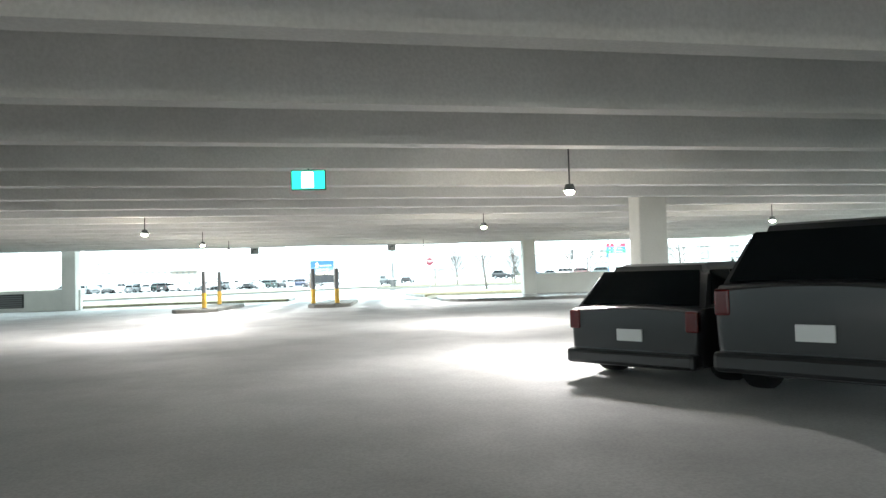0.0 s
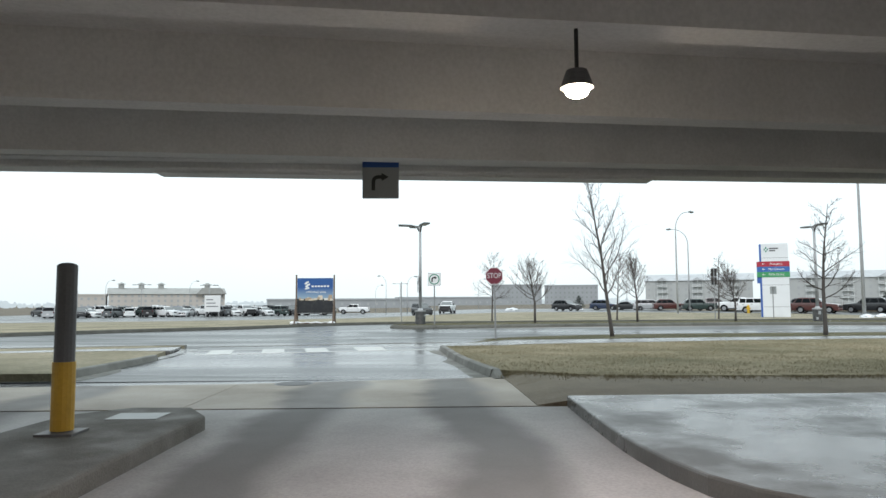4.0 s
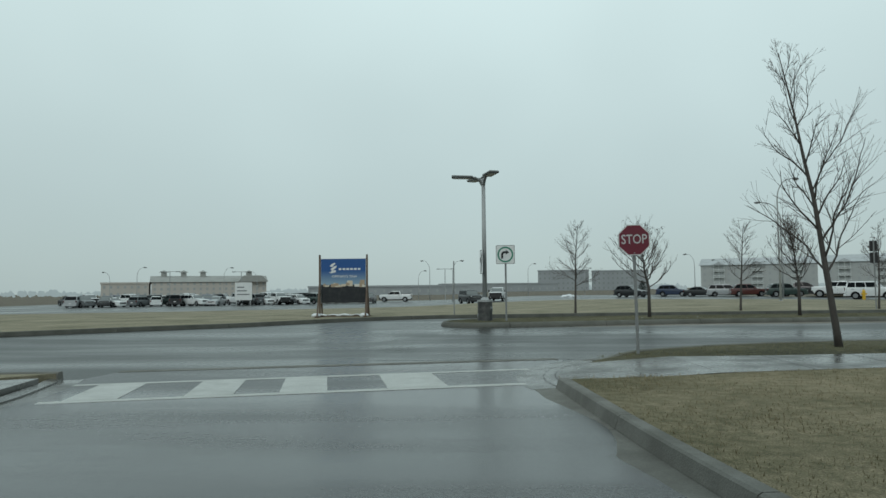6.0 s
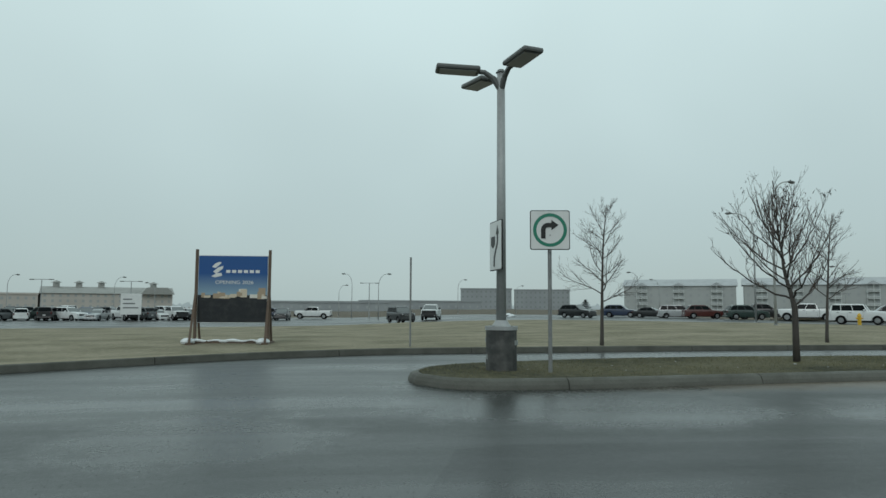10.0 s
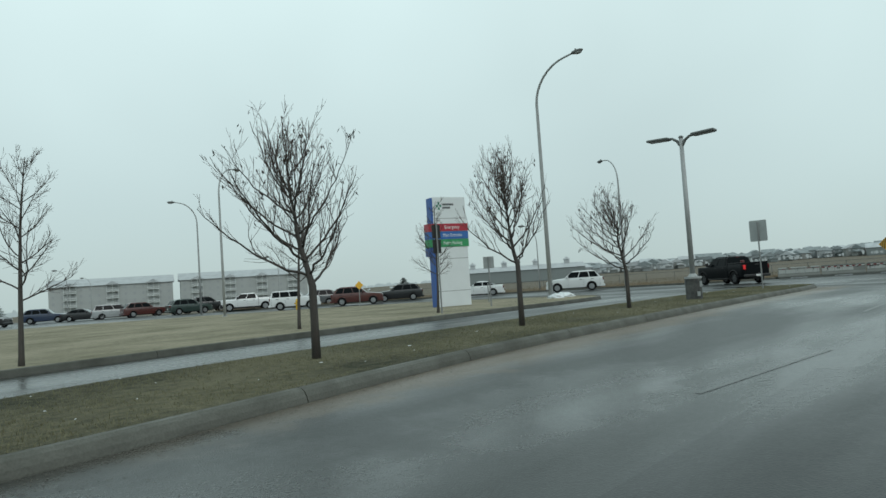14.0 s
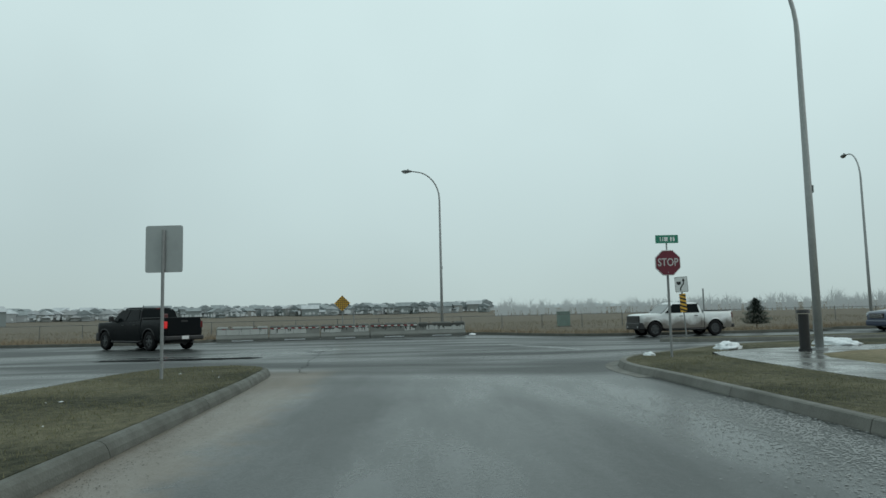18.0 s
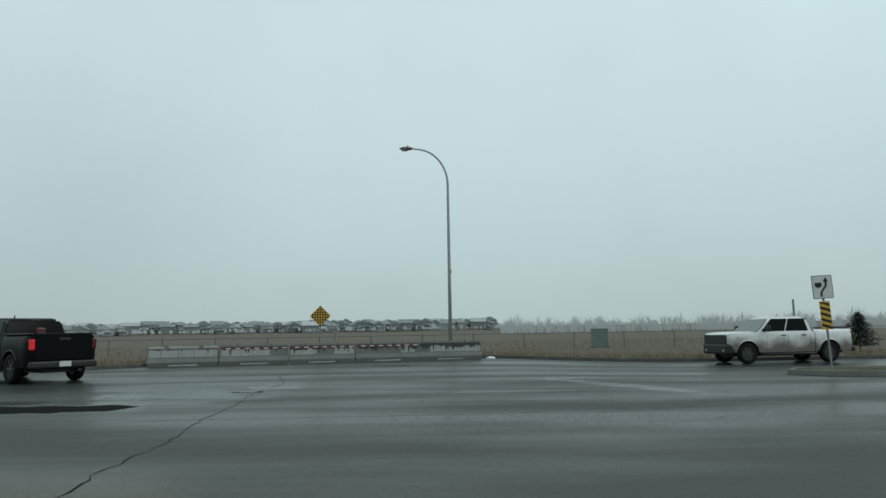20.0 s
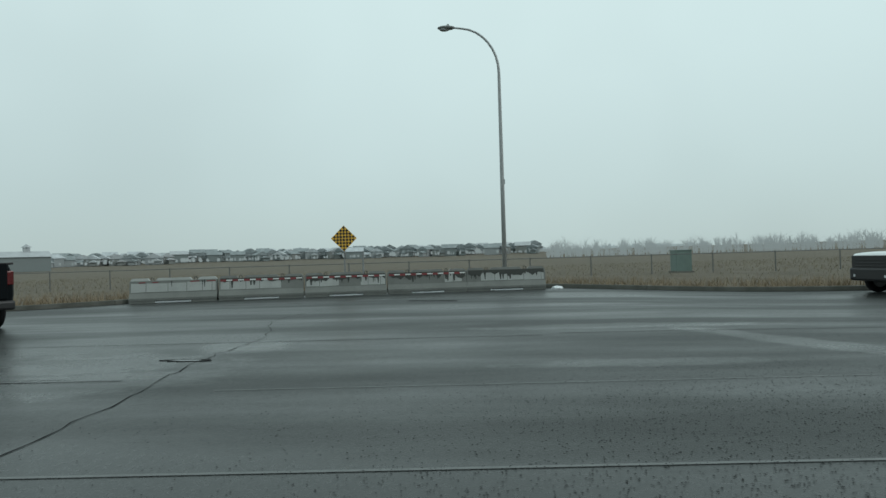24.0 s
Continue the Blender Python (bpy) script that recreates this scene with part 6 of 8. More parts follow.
spruce(60.5, 84.0, 0.1, 2.4, 5)
spruce(33.0, 128.0, 0.0, 2.6, 6)


# ---- lamps ----
def shoebox_head(parent, a, reach=0.35, length=0.7, z=0.0, tilt=2):
    """A flat lamp head on a short arm that points along the angle a."""
    h = part("lamp_head", boxm(reach, reach + length, -0.17, 0.17, -0.035, 0.045, bevel=0.03), LAMP_GREY, parent)
    h.matrix_local = Matrix.Translation((0, 0, z)) @ Matrix.Rotation(a, 4, 'Z') @ Matrix.Rotation(radians(-tilt), 4, 'Y')
    part("lens", boxm(reach + 0.06, reach + length - 0.06, -0.13, 0.13, -0.045, -0.035), LAMP_LENS, h)
    part("arm", tube(bmesh.new(), [(0, 0, -0.28), (reach * 0.35, 0, -0.1), (reach * 0.75, 0, -0.01), (reach + 0.1, 0, 0.0)], [0.05, 0.045, 0.04, 0.04], 8), LAMP_GREY, h)
    return h


def area_lamp(x, y, z, height, angles, label, group):
    t = thing("street_lamp", pose(x, y, z), label, "street lamp", group)
    part("concrete_base", cylm((0, 0, -0.1), (0, 0, 0.62), 0.24, seg=24), BASE_DARK, t, "dark peeling pole base")
    part("base_collar", cylm((0, 0, 0.62), (0, 0, 0.68), 0.255, seg=24), GALV, t)
    part("base_cover", cylm((0, 0, 0.68), (0, 0, 0.77), 0.15, 0.09, seg=24), GALV, t)
    part("pole", cylm((0, 0, 0.68), (0, 0, height), 0.078, 0.062, seg=18), GALV, t, smooth=True)
    part("pole_cap", cylm((0, 0, height), (0, 0, height + 0.05), 0.085, 0.05, seg=16), LAMP_GREY, t)
    for i_, a in enumerate(angles):
        shoebox_head(t, a, z=height + 0.0)
    rg = random.Random(int(x))
    for k in range(7):
        a, zz = rg.uniform(0, 6.28), rg.uniform(0.06, 0.46)
        o = part("torn_label", boxm(0.235, 0.246, -rg.uniform(0.02, 0.1), rg.uniform(0.02, 0.08), zz, zz + rg.uniform(0.05, 0.17)), SIGN_BACK, t)
        o.matrix_local = Matrix.Rotation(a, 4, 'Z')
    for k in range(4):
        a = 0.78 + k * 1.571
        o = part("anchor_bolt", cylm((0.2, 0, 0.62), (0.2, 0, 0.69), 0.018, seg=6), GALV_DULL, t)
        o.matrix_local = Matrix.Rotation(a, 4, 'Z')
    return t


area_lamp(4.1, 34.62, 0.14, 4.72, (math.pi, radians(-72), radians(112)), "grey three-headed lamp post on dark concrete base", "shoebox lamps")
area_lamp(24.6, 36.65, 0.14, 4.93, (radians(90), radians(-90)), "grey twin-headed lamp post on dark concrete base", "shoebox lamps")


def cobra_lamp(x, y, z, height, a, reach=2.3, r=0.1, label="tall curved galvanised street lamp", band=False):
    t = thing("street_lamp", pose(x, y, z, 0, 0, math.degrees(a)), label, "street lamp", "curved street lamps")
    part("base_flange", cylm((0, 0, 0), (0, 0, 0.06), r * 1.9, seg=16), GALV, t)
    pts = [Vector((0, 0, 0.0)), Vector((0, 0, height * 0.4)), Vector((0, 0, height - 2.0))]
    for k in range(1, 9):
        b = 1.5 * k / 8
        pts.append(Vector((reach * 0.86 * (1 - math.cos(b)), 0, height - 2.0 + 1.9 * math.sin(b))))
    pts.append(Vector((reach, 0, height - 0.06)))
    rad = [r, r * 0.85, r * 0.62] + [r * 0.55 - r * 0.02 * k for k in range(8)] + [r * 0.35]
    part("pole", tube(bmesh.new(), pts, rad, 12), GALV, t, smooth=True)
    bm = bmesh.new()
    bmesh.ops.create_uvsphere(bm, u_segments=14, v_segments=8, radius=1.0, matrix=Matrix.Translation((reach + 0.28, 0, height - 0.06)) @ Matrix.Diagonal((0.38, 0.16, 0.10, 1)))
    head = part("lamp_head", bm, LAMP_GREY, t, smooth=True)
    bm = bmesh.new()
    bmesh.ops.create_uvsphere(bm, u_segments=12, v_segments=6, radius=1.0, matrix=Matrix.Translation((reach + 0.36, 0, height - 0.12)) @ Matrix.Diagonal((0.22, 0.13, 0.09, 1)))
    part("lens", bm, LAMP_LENS, head, smooth=True)
    part("photocell", cylm((reach + 0.2, 0, height + 0.02), (reach + 0.2, 0, height + 0.1), 0.04, seg=8), LAMP_GREY, t)
    part("hand_cover", boxm(r * 0.9, r * 1.05, -0.05, 0.05, 0.5, 0.75), GALV_DULL, t)
    if band:
        part("tag_plate", boxm(-r * 1.1, -r * 0.9, -0.06, 0.06, 4.2, 4.4), SIGN_BACK, t)
    return t


cobra_lamp(68.0, 31.6, 0.1, 10.95, radians(93), 1.9, band=True)
cobra_lamp(34.3, 47.9, 0.13, 12.0, radians(-100), 2.6, 0.12)
cobra_lamp(39.4, 22.3, 0.13, 10.65, radians(80), 0.95, 0.11, band=True)
cobra_lamp(53.4, 53.3, 0.0, 10.4, radians(60), 2.0, 0.1)
cobra_lamp(64.4, 4.8, 0.1, 11.3, radians(-10), 2.0, 0.1)
cobra_lamp(30.4, 72.0, 0.13, 10.6, radians(20), 1.8, 0.1)
cobra_lamp(38.0, 88.4, 0.0, 10.6, radians(170), 2.0, 0.1)
for x, y, h, a in ((-70, 156, 10, 170), (-61, 149, 11, 0), (-46, 156, 11, 10), (-42, 166, 10, 180), (-6.6, 172, 10, 0), (-3, 150, 12, 200), (1.8, 130, 10.5, 0), (18.4, 172, 11, 0), (34.3, 190, 10, 0), (43.9, 135, 11, 180), (58.3, 162, 11, 180), (58.0, 104.0, 10, 180), (63.8, 68.0, 10.4, 150)):
    cobra_lamp(x, y, -0.1, h * 0.66, radians(a), 1.3, 0.075)
for x, y, h in ((-43.4, 122.8, 6.5), (-33.5, 128, 6.5), (0.2, 142.7, 7)):
    t = thing("street_lamp", pose(x, y, -0.1) @ Matrix.Diagonal((0.85, 0.85, 0.85, 1)), "distant twin-armed car park lamp post", "street lamp", "car park lamps")
    part("pole", cylm((0, 0, 0), (0, 0, h), 0.1, 0.07, seg=8), GALV, t)
    part("cross_arm", boxm(-1.6, 1.6, -0.05, 0.05, h - 0.05, h + 0.05), GALV, t)
    for sx in (-1.5, 1.5):
        part("lamp_head", boxm(sx - 0.35, sx + 0.35, -0.15, 0.15, h - 0.08, h + 0.06, bevel=0.02), LAMP_GREY, t)


# ---- signs ----
def face_to(x, y, z, az):
    """The pose of a sign whose face (its -y side) looks towards the azimuth az."""
    return pose(x, y, z, 0, 0, 180 - az)


def flat_poly(pts, y0, y1):
    """An upright plate in the x-z plane between two depths."""
    bm = bmesh.new()
    a = [bm.verts.new((x, y0, z)) for x, z in pts]
    b = [bm.verts.new((x, y1, z)) for x, z in pts]
    n = len(pts)
    bm.faces.new(a), bm.faces.new(b[::-1])
    for i in range(n):
        bm.faces.new((a[i], b[i], b[(i + 1) % n], a[(i + 1) % n]))
    bmesh.ops.recalc_face_normals(bm, faces=bm.faces[:])
    bmesh.ops.triangulate(bm, faces=[f for f in bm.faces if len(f.verts) > 4])
    return bm


def octagon(s):
    return [(s / 2 / math.cos(radians(22.5)) * math.cos(radians(22.5 + 45 * k)), s / 2 / math.cos(radians(22.5)) * math.sin(radians(22.5 + 45 * k))) for k in range(8)]


def round_rect(w, h, r, n=5):
    pts = []
    for cx, cy, a0 in ((w / 2 - r, h / 2 - r, 0), (-w / 2 + r, h / 2 - r, 90), (-w / 2 + r, -h / 2 + r, 180), (w / 2 - r, -h / 2 + r, 270)):
        pts += [(cx + r * math.cos(radians(a0 + 90 * k / n)), cy + r * math.sin(radians(a0 + 90 * k / n))) for k in range(n + 1)]
    return pts


def sign_post(parent, h, r=0.03, y=0.03):
    part("post", cylm((0, y + r, 0), (0, y + r, h), r, seg=12), GALV_DULL, parent)
    for z in (h - 0.18, h - 0.42):
        part("bolt", cylm((0, -0.014, z), (0, y + r, z), 0.012, seg=6), GALV, parent)


def stop_sign(x, y, z, zc, az, size=0.62, label="red octagonal stop sign on steel post", lean=0):
    t = thing("stop_sign", face_to(x, y, z, az) @ pose(0, 0, 0, 0, lean, 0), label, "stop sign", "stop signs")
    zc -= z
    sign_post(t, zc + size * 0.3)
    p = part("plate", flat_poly([(a, b + zc) for a, b in octagon(size)], 0.0, 0.025), SIGN_BACK, t)
    part("border", flat_poly([(a, b + zc) for a, b in octagon(size * 0.99)], -0.004, 0.0), SIGN_WHITE, p)
    part("red_face", flat_poly([(a, b + zc) for a, b in octagon(size * 0.945)], -0.008, -0.004), SIGN_RED, p)
    lettering("STOP", size * 0.43, SIGN_LEGEND, p, pose(0, -0.010, zc + 0.005, 90), bold=0.0015, squeeze=0.8)
    return t


stop_sign(6.64, 24.8, 0.13, 2.27, 186, 0.58, lean=-0.8)
s2 = stop_sign(37.9, 26.75, 0.13, 2.42, 270, 0.62, "red stop sign with green street plate above")
part("street_plate", flat_poly([(a, b + 2.87) for a, b in round_rect(0.56, 0.2, 0.015)], -0.006, 0.006), SIGN_GREEN, s2, "green street name plate")
for bx0, bx1 in ((-0.17, -0.15), (-0.11, -0.09), (-0.06, 0.02), (0.08, 0.12), (0.15, 0.19)):
    part("text_bar", boxm(bx0, bx1, -0.010, -0.006, 2.82, 2.92), SIGN_WHITE, s2)
part("plate_bracket", cylm((0, 0.04, 2.5), (0, 0.04, 2.78), 0.02, seg=8), GALV, s2)

rt = thing("turn_sign", face_to(4.76, 34.12, 0.14, 187), "white square sign with green ring and right-turn arrow", "road sign")
sign_post(rt, 2.24)
p = part("plate", flat_poly([(a, b + 2.14) for a, b in round_rect(0.6, 0.6, 0.03)], 0, 0.02), SIGN_BLACK, rt)
part("white_face", flat_poly([(a, b + 2.14) for a, b in round_rect(0.575, 0.575, 0.025)], -0.004, 0), SIGN_WHITE, p)
ring = bmesh.new()
for k in range(32):
    a0, a1 = 6.28319 * k / 32, 6.28319 * (k + 1) / 32
    vs = [(r_ * math.cos(a), -0.007, 2.14 + r_ * math.sin(a)) for a in (a0, a1) for r_ in (0.205, 0.255)]
    ring.faces.new([ring.verts.new(vs[i]) for i in (0, 1, 3, 2)])
bmesh.ops.remove_doubles(ring, verts=ring.verts[:], dist=0.0005)
bmesh.ops.solidify(ring, geom=ring.faces[:], thickness=0.003)
part("green_ring", ring, SIGN_GREEN, p)
arrow_bar(p, pose(-0.02, -0.006, 2.14, 90), SIGN_BLACK, 0.34, width=0.2, head=0.46)


def keep_right(parent, zc, s=0.6):
    p = part("plate", flat_poly([(a, b + zc) for a, b in round_rect(s, s * 1.25, 0.03)], 0, 0.02), SIGN_BLACK, parent)
    part("white_face", flat_poly([(a, b + zc) for a, b in round_rect(s - 0.03, s * 1.25 - 0.03, 0.025)], -0.004, 0), SIGN_WHITE, p)
    part("shield", flat_poly([(-0.22 * s / 0.6, zc + 0.24 * s), (-0.02 * s / 0.6, zc + 0.24 * s), (-0.02 * s / 0.6, zc + 0.02), (-0.12 * s / 0.6, zc - 0.06 * s), (-0.22 * s / 0.6, zc + 0.02)], -0.008, -0.004), SIGN_BLACK, p)
    line = [(x * s, y * s) for x, y in ((-0.1, -0.52), (-0.08, -0.3), (0.05, -0.1), (0.16, 0.05), (0.18, 0.3))]
    bm = sweep(smooth_line(line, 0.05), [(-0.05 * s, 0), (-0.05 * s, 0.004), (0.05 * s, 0.004), (0.05 * s, 0)])
    vs = [bm.verts.new((x * s, y * s, 0.004)) for x, y in ((0.05, 0.28), (0.31, 0.28), (0.18, 0.52))]
    bm.faces.new(vs)
    o = part("arrow", bm, SIGN_BLACK, p)
    o.matrix_local = pose(0, -0.004, zc, 90)


kr = thing("keep_right_sign", face_to(4.0, 34.55, 0.14, 262), "white lane-divide arrow sign strapped to a lamp post", "road sign")
keep_right(kr, 1.93, 0.62)
part("strap", boxm(-0.12, 0.12, 0.02, 0.05, 2.0, 2.04), GALV, kr)
part("strap", boxm(-0.12, 0.12, 0.02, 0.05, 1.7, 1.74), GALV, kr)

kr2 = thing("keep_right_sign", face_to(50.65, 21.65, 0.14, 285) @ pose(0, 0, 0, 0, -2.5, 0), "white lane-divide arrow sign above striped hazard board", "road sign")
sign_post(kr2, 2.45)
keep_right(kr2, 2.28, 0.52)
hz = part("hazard_board", boxm(-0.13, 0.13, 0, 0.02, 1.1, 1.88), SIGN_YELLOW, kr2)
for k in range(5):
    z0 = 1.1 + k * 0.16
    part("black_stripe", flat_poly([(-0.13, z0 + 0.1), (0.13, z0 - 0.0), (0.13, z0 + 0.075), (-0.13, min(1.88, z0 + 0.175))], -0.004, 0), SIGN_BLACK, hz)

bs = thing("road_sign", face_to(33.85, 37.45, 0.14, 92), "rectangular road sign seen from its plain grey back", "road sign")
sign_post(bs, 2.7)
part("plate", flat_poly([(a, b + 2.35) for a, b in round_rect(0.68, 0.86, 0.04)], -0.002, 0.02), SIGN_BACK, bs)

ck = thing("checkerboard_sign", face_to(65.2, 37.9, 0.1, 268), "yellow and black chequered diamond warning sign", "road sign")
sign_post(ck, 2.2)
c_ = 2.02
p = part("plate", flat_poly([(0, c_ + 0.5), (0.5, c_), (0, c_ - 0.5), (-0.5, c_)], 0, 0.02), SIGN_YELLOW, ck)
for i_ in range(8):
    for j_ in range(8):
        if (i_ + j_) % 2 == 0:
            u, v_ = (i_ - 3.5) / 8, (j_ - 3.5) / 8
            h_ = 0.5 / 8 * 0.96
            cx_, cz_ = (u - v_) * 0.5 * 0.97, (u + v_) * 0.5 * 0.97
            part("black_square", flat_poly([(cx_, c_ + cz_ + h_), (cx_ + h_, c_ + cz_), (cx_, c_ + cz_ - h_), (cx_ - h_, c_ + cz_)], -0.004, 0), SIGN_BLACK, p)
mk = thing("marker_post", pose(65.35, 37.2, 0.1), "thin dark marker post behind the barriers", "post")
part("post", cylm((0, 0, 0), (0, 0, 1.5), 0.035, seg=8), GALV_DULL, mk)
mk = thing("marker_post", pose(64.8, 15.2, 0.1), "thin grey steel post by the kerb", "post")
part("post", cylm((0, 0, 0), (0, 0, 2.6), 0.05, seg=8), GALV_DULL, mk)
mk = thing("marker_post", pose(3.0, 42.3, 0.13), "slim grey marker post on the lawn", "post")
part("post", cylm((0, 0, 0), (0, 0, 2.35), 0.025, seg=8), GALV_DULL, mk)

st = thing("road_sign", face_to(22.95, 45.4, 0.13, 20), "slim post with two dark sign plates seen from behind", "road sign")
sign_post(st, 3.3)
for z in (2.45, 3.0):
    part("plate", flat_poly([(a, b + z) for a, b in round_rect(0.34, 0.5, 0.03)], -0.002, 0.02), SIGN_BLACK, st)
st = thing("road_sign", face_to(27.3, 46.4, 0.13, 60), "small road sign seen from its grey back", "road sign")
sign_post(st, 2.1)
part("plate", flat_poly([(a, b + 1.85) for a, b in round_rect(0.45, 0.5, 0.03)], -0.002, 0.02), SIGN_BACK, st)
st = thing("road_sign", face_to(37.2, 65.6, 0.0, 215), "small yellow diamond crossing sign beside the street", "road sign")
sign_post(st, 1.7)
part("plate", flat_poly([(0, 1.95), (0.3, 1.65), (0, 1.35), (-0.3, 1.65)], -0.002, 0.02), SIGN_YELLOW, st)

# billboard
bb = thing("billboard", pose(-3.15, 49.9, 0.13, 0, 0, 0) @ Matrix.Diagonal((1.05, 1, 1.06, 1)), "timber-framed billboard with blue sky and skyline photograph", "billboard")
for sx in (-1.24, 1.24):
    part("post", boxm(sx - 0.045, sx + 0.045, -0.05, 0.05, 0, 3.22), WOOD, bb)
    for dy in (-0.75, 0.75):
        o = part("brace", tube(bmesh.new(), [(sx, dy, 0.02), (sx, dy * 0.08, 1.75)], [0.055, 0.055], 4), WOOD, bb)
    part("foot", boxm(sx - 0.1, sx + 0.1, -0.85, 0.85, -0.03, 0.07), WOOD, bb)
    bm = bmesh.new()
    bmesh.ops.create_uvsphere(bm, u_segments=10, v_segments=6, radius=0.22, matrix=Matrix.Translation((sx - 0.1, -0.5, 0.1)) @ Matrix.Diagonal((1.1, 0.9, 0.55, 1)))
    part("sandbag", bm, SNOW, bb)
part("cross_rail", boxm(-1.2, 1.2, -0.33, -0.27, 0.03, 0.12), WOOD, bb)
snow_rail = tube(bmesh.new(), [(-1.25 + 0.125 * k, -0.32 + 0.03 * math.sin(k * 2.1), 0.12 + 0.02 * math.sin(k * 1.3)) for k in range(21)], [0.02 + 0.035 * abs(math.cos(k * 0.31)) for k in range(21)], 8)
part("snow_on_rail", snow_rail, SNOW, bb, "thin snow lying on the base rail", smooth=True)
panel = part("panel", boxm(-1.18, 1.18, -0.03, 0.03, 0.72, 3.02), SIGN_WHITE, bb)
pm_ = bpy.data.materials.new("poster_sky")
pm_.use_nodes = True
n_, l_ = pm_.node_tree.nodes, pm_.node_tree.links
g_, s_, r_ = n_.new("ShaderNodeTexCoord"), n_.new("ShaderNodeSeparateXYZ"), n_.new("ShaderNodeValToRGB")
l_.new(g_.outputs["Generated"], s_.inputs[0])
l_.new(s_.outputs["Z"], r_.inputs[0])
r_.color_ramp.elements[0].color, r_.color_ramp.elements[1].color = (0.22, 0.33, 0.42, 1), (0.012, 0.075, 0.25, 1)
r_.color_ramp.elements[0].position, r_.color_ramp.elements[1].position = 0.02, 0.55
l_.new(r_.outputs[0], n_["Principled BSDF"].inputs["Base Color"])
n_["Principled BSDF"].inputs["Roughness"].default_value = 0.35
part("sky_print", boxm(-1.17, 1.17, -0.034, -0.03, 1.66, 3.0), pm_, panel)
dark_ground = mat("poster_woods", (0.012, 0.015, 0.02), rough=0.35, grain=0.6, grain_scale=14, stain=0.5, stain_scale=5, stain_color=(0.055, 0.055, 0.055))
part("woods_print", boxm(-1.17, 1.17, -0.034, -0.03, 0.73, 1.66), dark_ground, panel)
rg = random.Random(5)
tan_ = [mat("poster_tan_%s" % n, c, rough=0.4) for n, c in (("light", (0.55, 0.48, 0.38)), ("mid", (0.35, 0.27, 0.19)), ("white", (0.62, 0.6, 0.55)))]
for k in range(26):
    x0 = rg.uniform(-1.1, 1.0)
    z0 = 1.52 + 0.12 * rg.random()
    hh = rg.uniform(0.06, 0.24) * (1.3 if x0 > -0.2 else 0.7)
    part("printed_building", boxm(x0, min(1.16, x0 + rg.uniform(0.07, 0.26)), -0.0375 - 0.0002 * k, -0.034, z0, z0 + hh), rg.choice(tan_), panel)
lettering("OPENING 2026", 0.17, SIGN_WHITE, panel, pose(0.05, -0.0405, 2.09, 90), squeeze=1.15)
for k in range(6):
    part("name_bar", boxm(-0.24 + 0.2 * k, -0.10 + 0.2 * k, -0.038, -0.034, 2.42, 2.52), SIGN_WHITE, panel)
for q in ([(-0.72, 2.62), (-0.62, 2.74), (-0.46, 2.8), (-0.4, 2.76), (-0.6, 2.58)], [(-0.68, 2.46), (-0.52, 2.6), (-0.34, 2.66), (-0.36, 2.56), (-0.58, 2.38)], [(-0.74, 2.3), (-0.56, 2.4), (-0.4, 2.42), (-0.38, 2.32), (-0.62, 2.26)]):
    part("emblem", flat_poly(q, -0.038, -0.034), SIGN_WHITE, panel)

# wayfinding pylon
py = thing("wayfinding_pylon", pose(29.5, 50.4, 0.13, 0, 0, -22) @ Matrix.Diagonal((0.75, 1, 0.97, 1)), "tall white wayfinding pylon with red, blue and green bands", "sign pylon")
PYL = mat("pylon_white_panel", (0.66, 0.69, 0.70), rough=0.35, stain=0.15)
part("body", boxm(-1.15, 1.2, -0.22, 0.22, 0.0, 5.42, bevel=0.01), PYL, py)
part("blue_edge", boxm(-1.3, -1.15, -0.2, 0.24, 0.0, 5.38), SIGN_BLUE, py, "blue edge strip")
for z in (0.75, 2.35, 4.35):
    part("panel_joint", boxm(-1.14, 1.19, -0.223, -0.22, z, z + 0.02), STEEL_GREY, py)
BANDS = (("Emergency", mat("band_red", (0.36, 0.02, 0.04), rough=0.4), 3.72), ("Main Entrance", mat("band_blue", (0.03, 0.12, 0.36), rough=0.4), 3.33), ("Public Parking", mat("band_green", (0.03, 0.26, 0.10), rough=0.4), 2.94))
for txt, bmat, z0 in BANDS:
    b = part("band", boxm(-1.55, 1.28, -0.25, 0.26, z0, z0 + 0.375), bmat, py, "coloured direction band")
    lettering(txt, 0.24, SIGN_WHITE, b, pose(0.12, -0.252, z0 + 0.19, 90))
    line = boxm(-1.12, -0.86, -0.2545, -0.25, z0 + 0.175, z0 + 0.205)
    part("arrow", line, SIGN_WHITE, b)
    part("arrow_point", flat_poly([(-1.12, z0 + 0.19), (-1.0, z0 + 0.28), (-1.0, z0 + 0.1)], -0.2545, -0.25), SIGN_WHITE, b)
part("side_band", boxm(-1.55, -1.3, -0.2, 0.26, 2.5, 2.93), SIGN_BLUE, py)
for dx, dz in ((0, 0.13), (0, -0.13), (0.13, 0), (-0.13, 0)):
    part("emblem", boxm(-0.72 + dx - 0.06, -0.72 + dx + 0.06, -0.226, -0.22, 4.98 + dz - 0.06, 4.98 + dz + 0.06), SIGN_GREEN, py)
for x0, x1, z0 in ((-0.45, 0.35, 5.0), (-0.45, 0.1, 4.84)):
    part("text_bar", boxm(x0, x1, -0.225, -0.22, z0, z0 + 0.1), STEEL_GREY, py)
for x, y in ((30.4, 50.2), (32.6, 50.6)):
    mk = thing("marker_post", pose(x, y, 0.13), "short slim grey post before the pylon", "post")
    part("post", cylm((0, 0, 0), (0, 0, 1.9 if x < 31 else 1.0), 0.03, seg=8), GALV_DULL, mk)

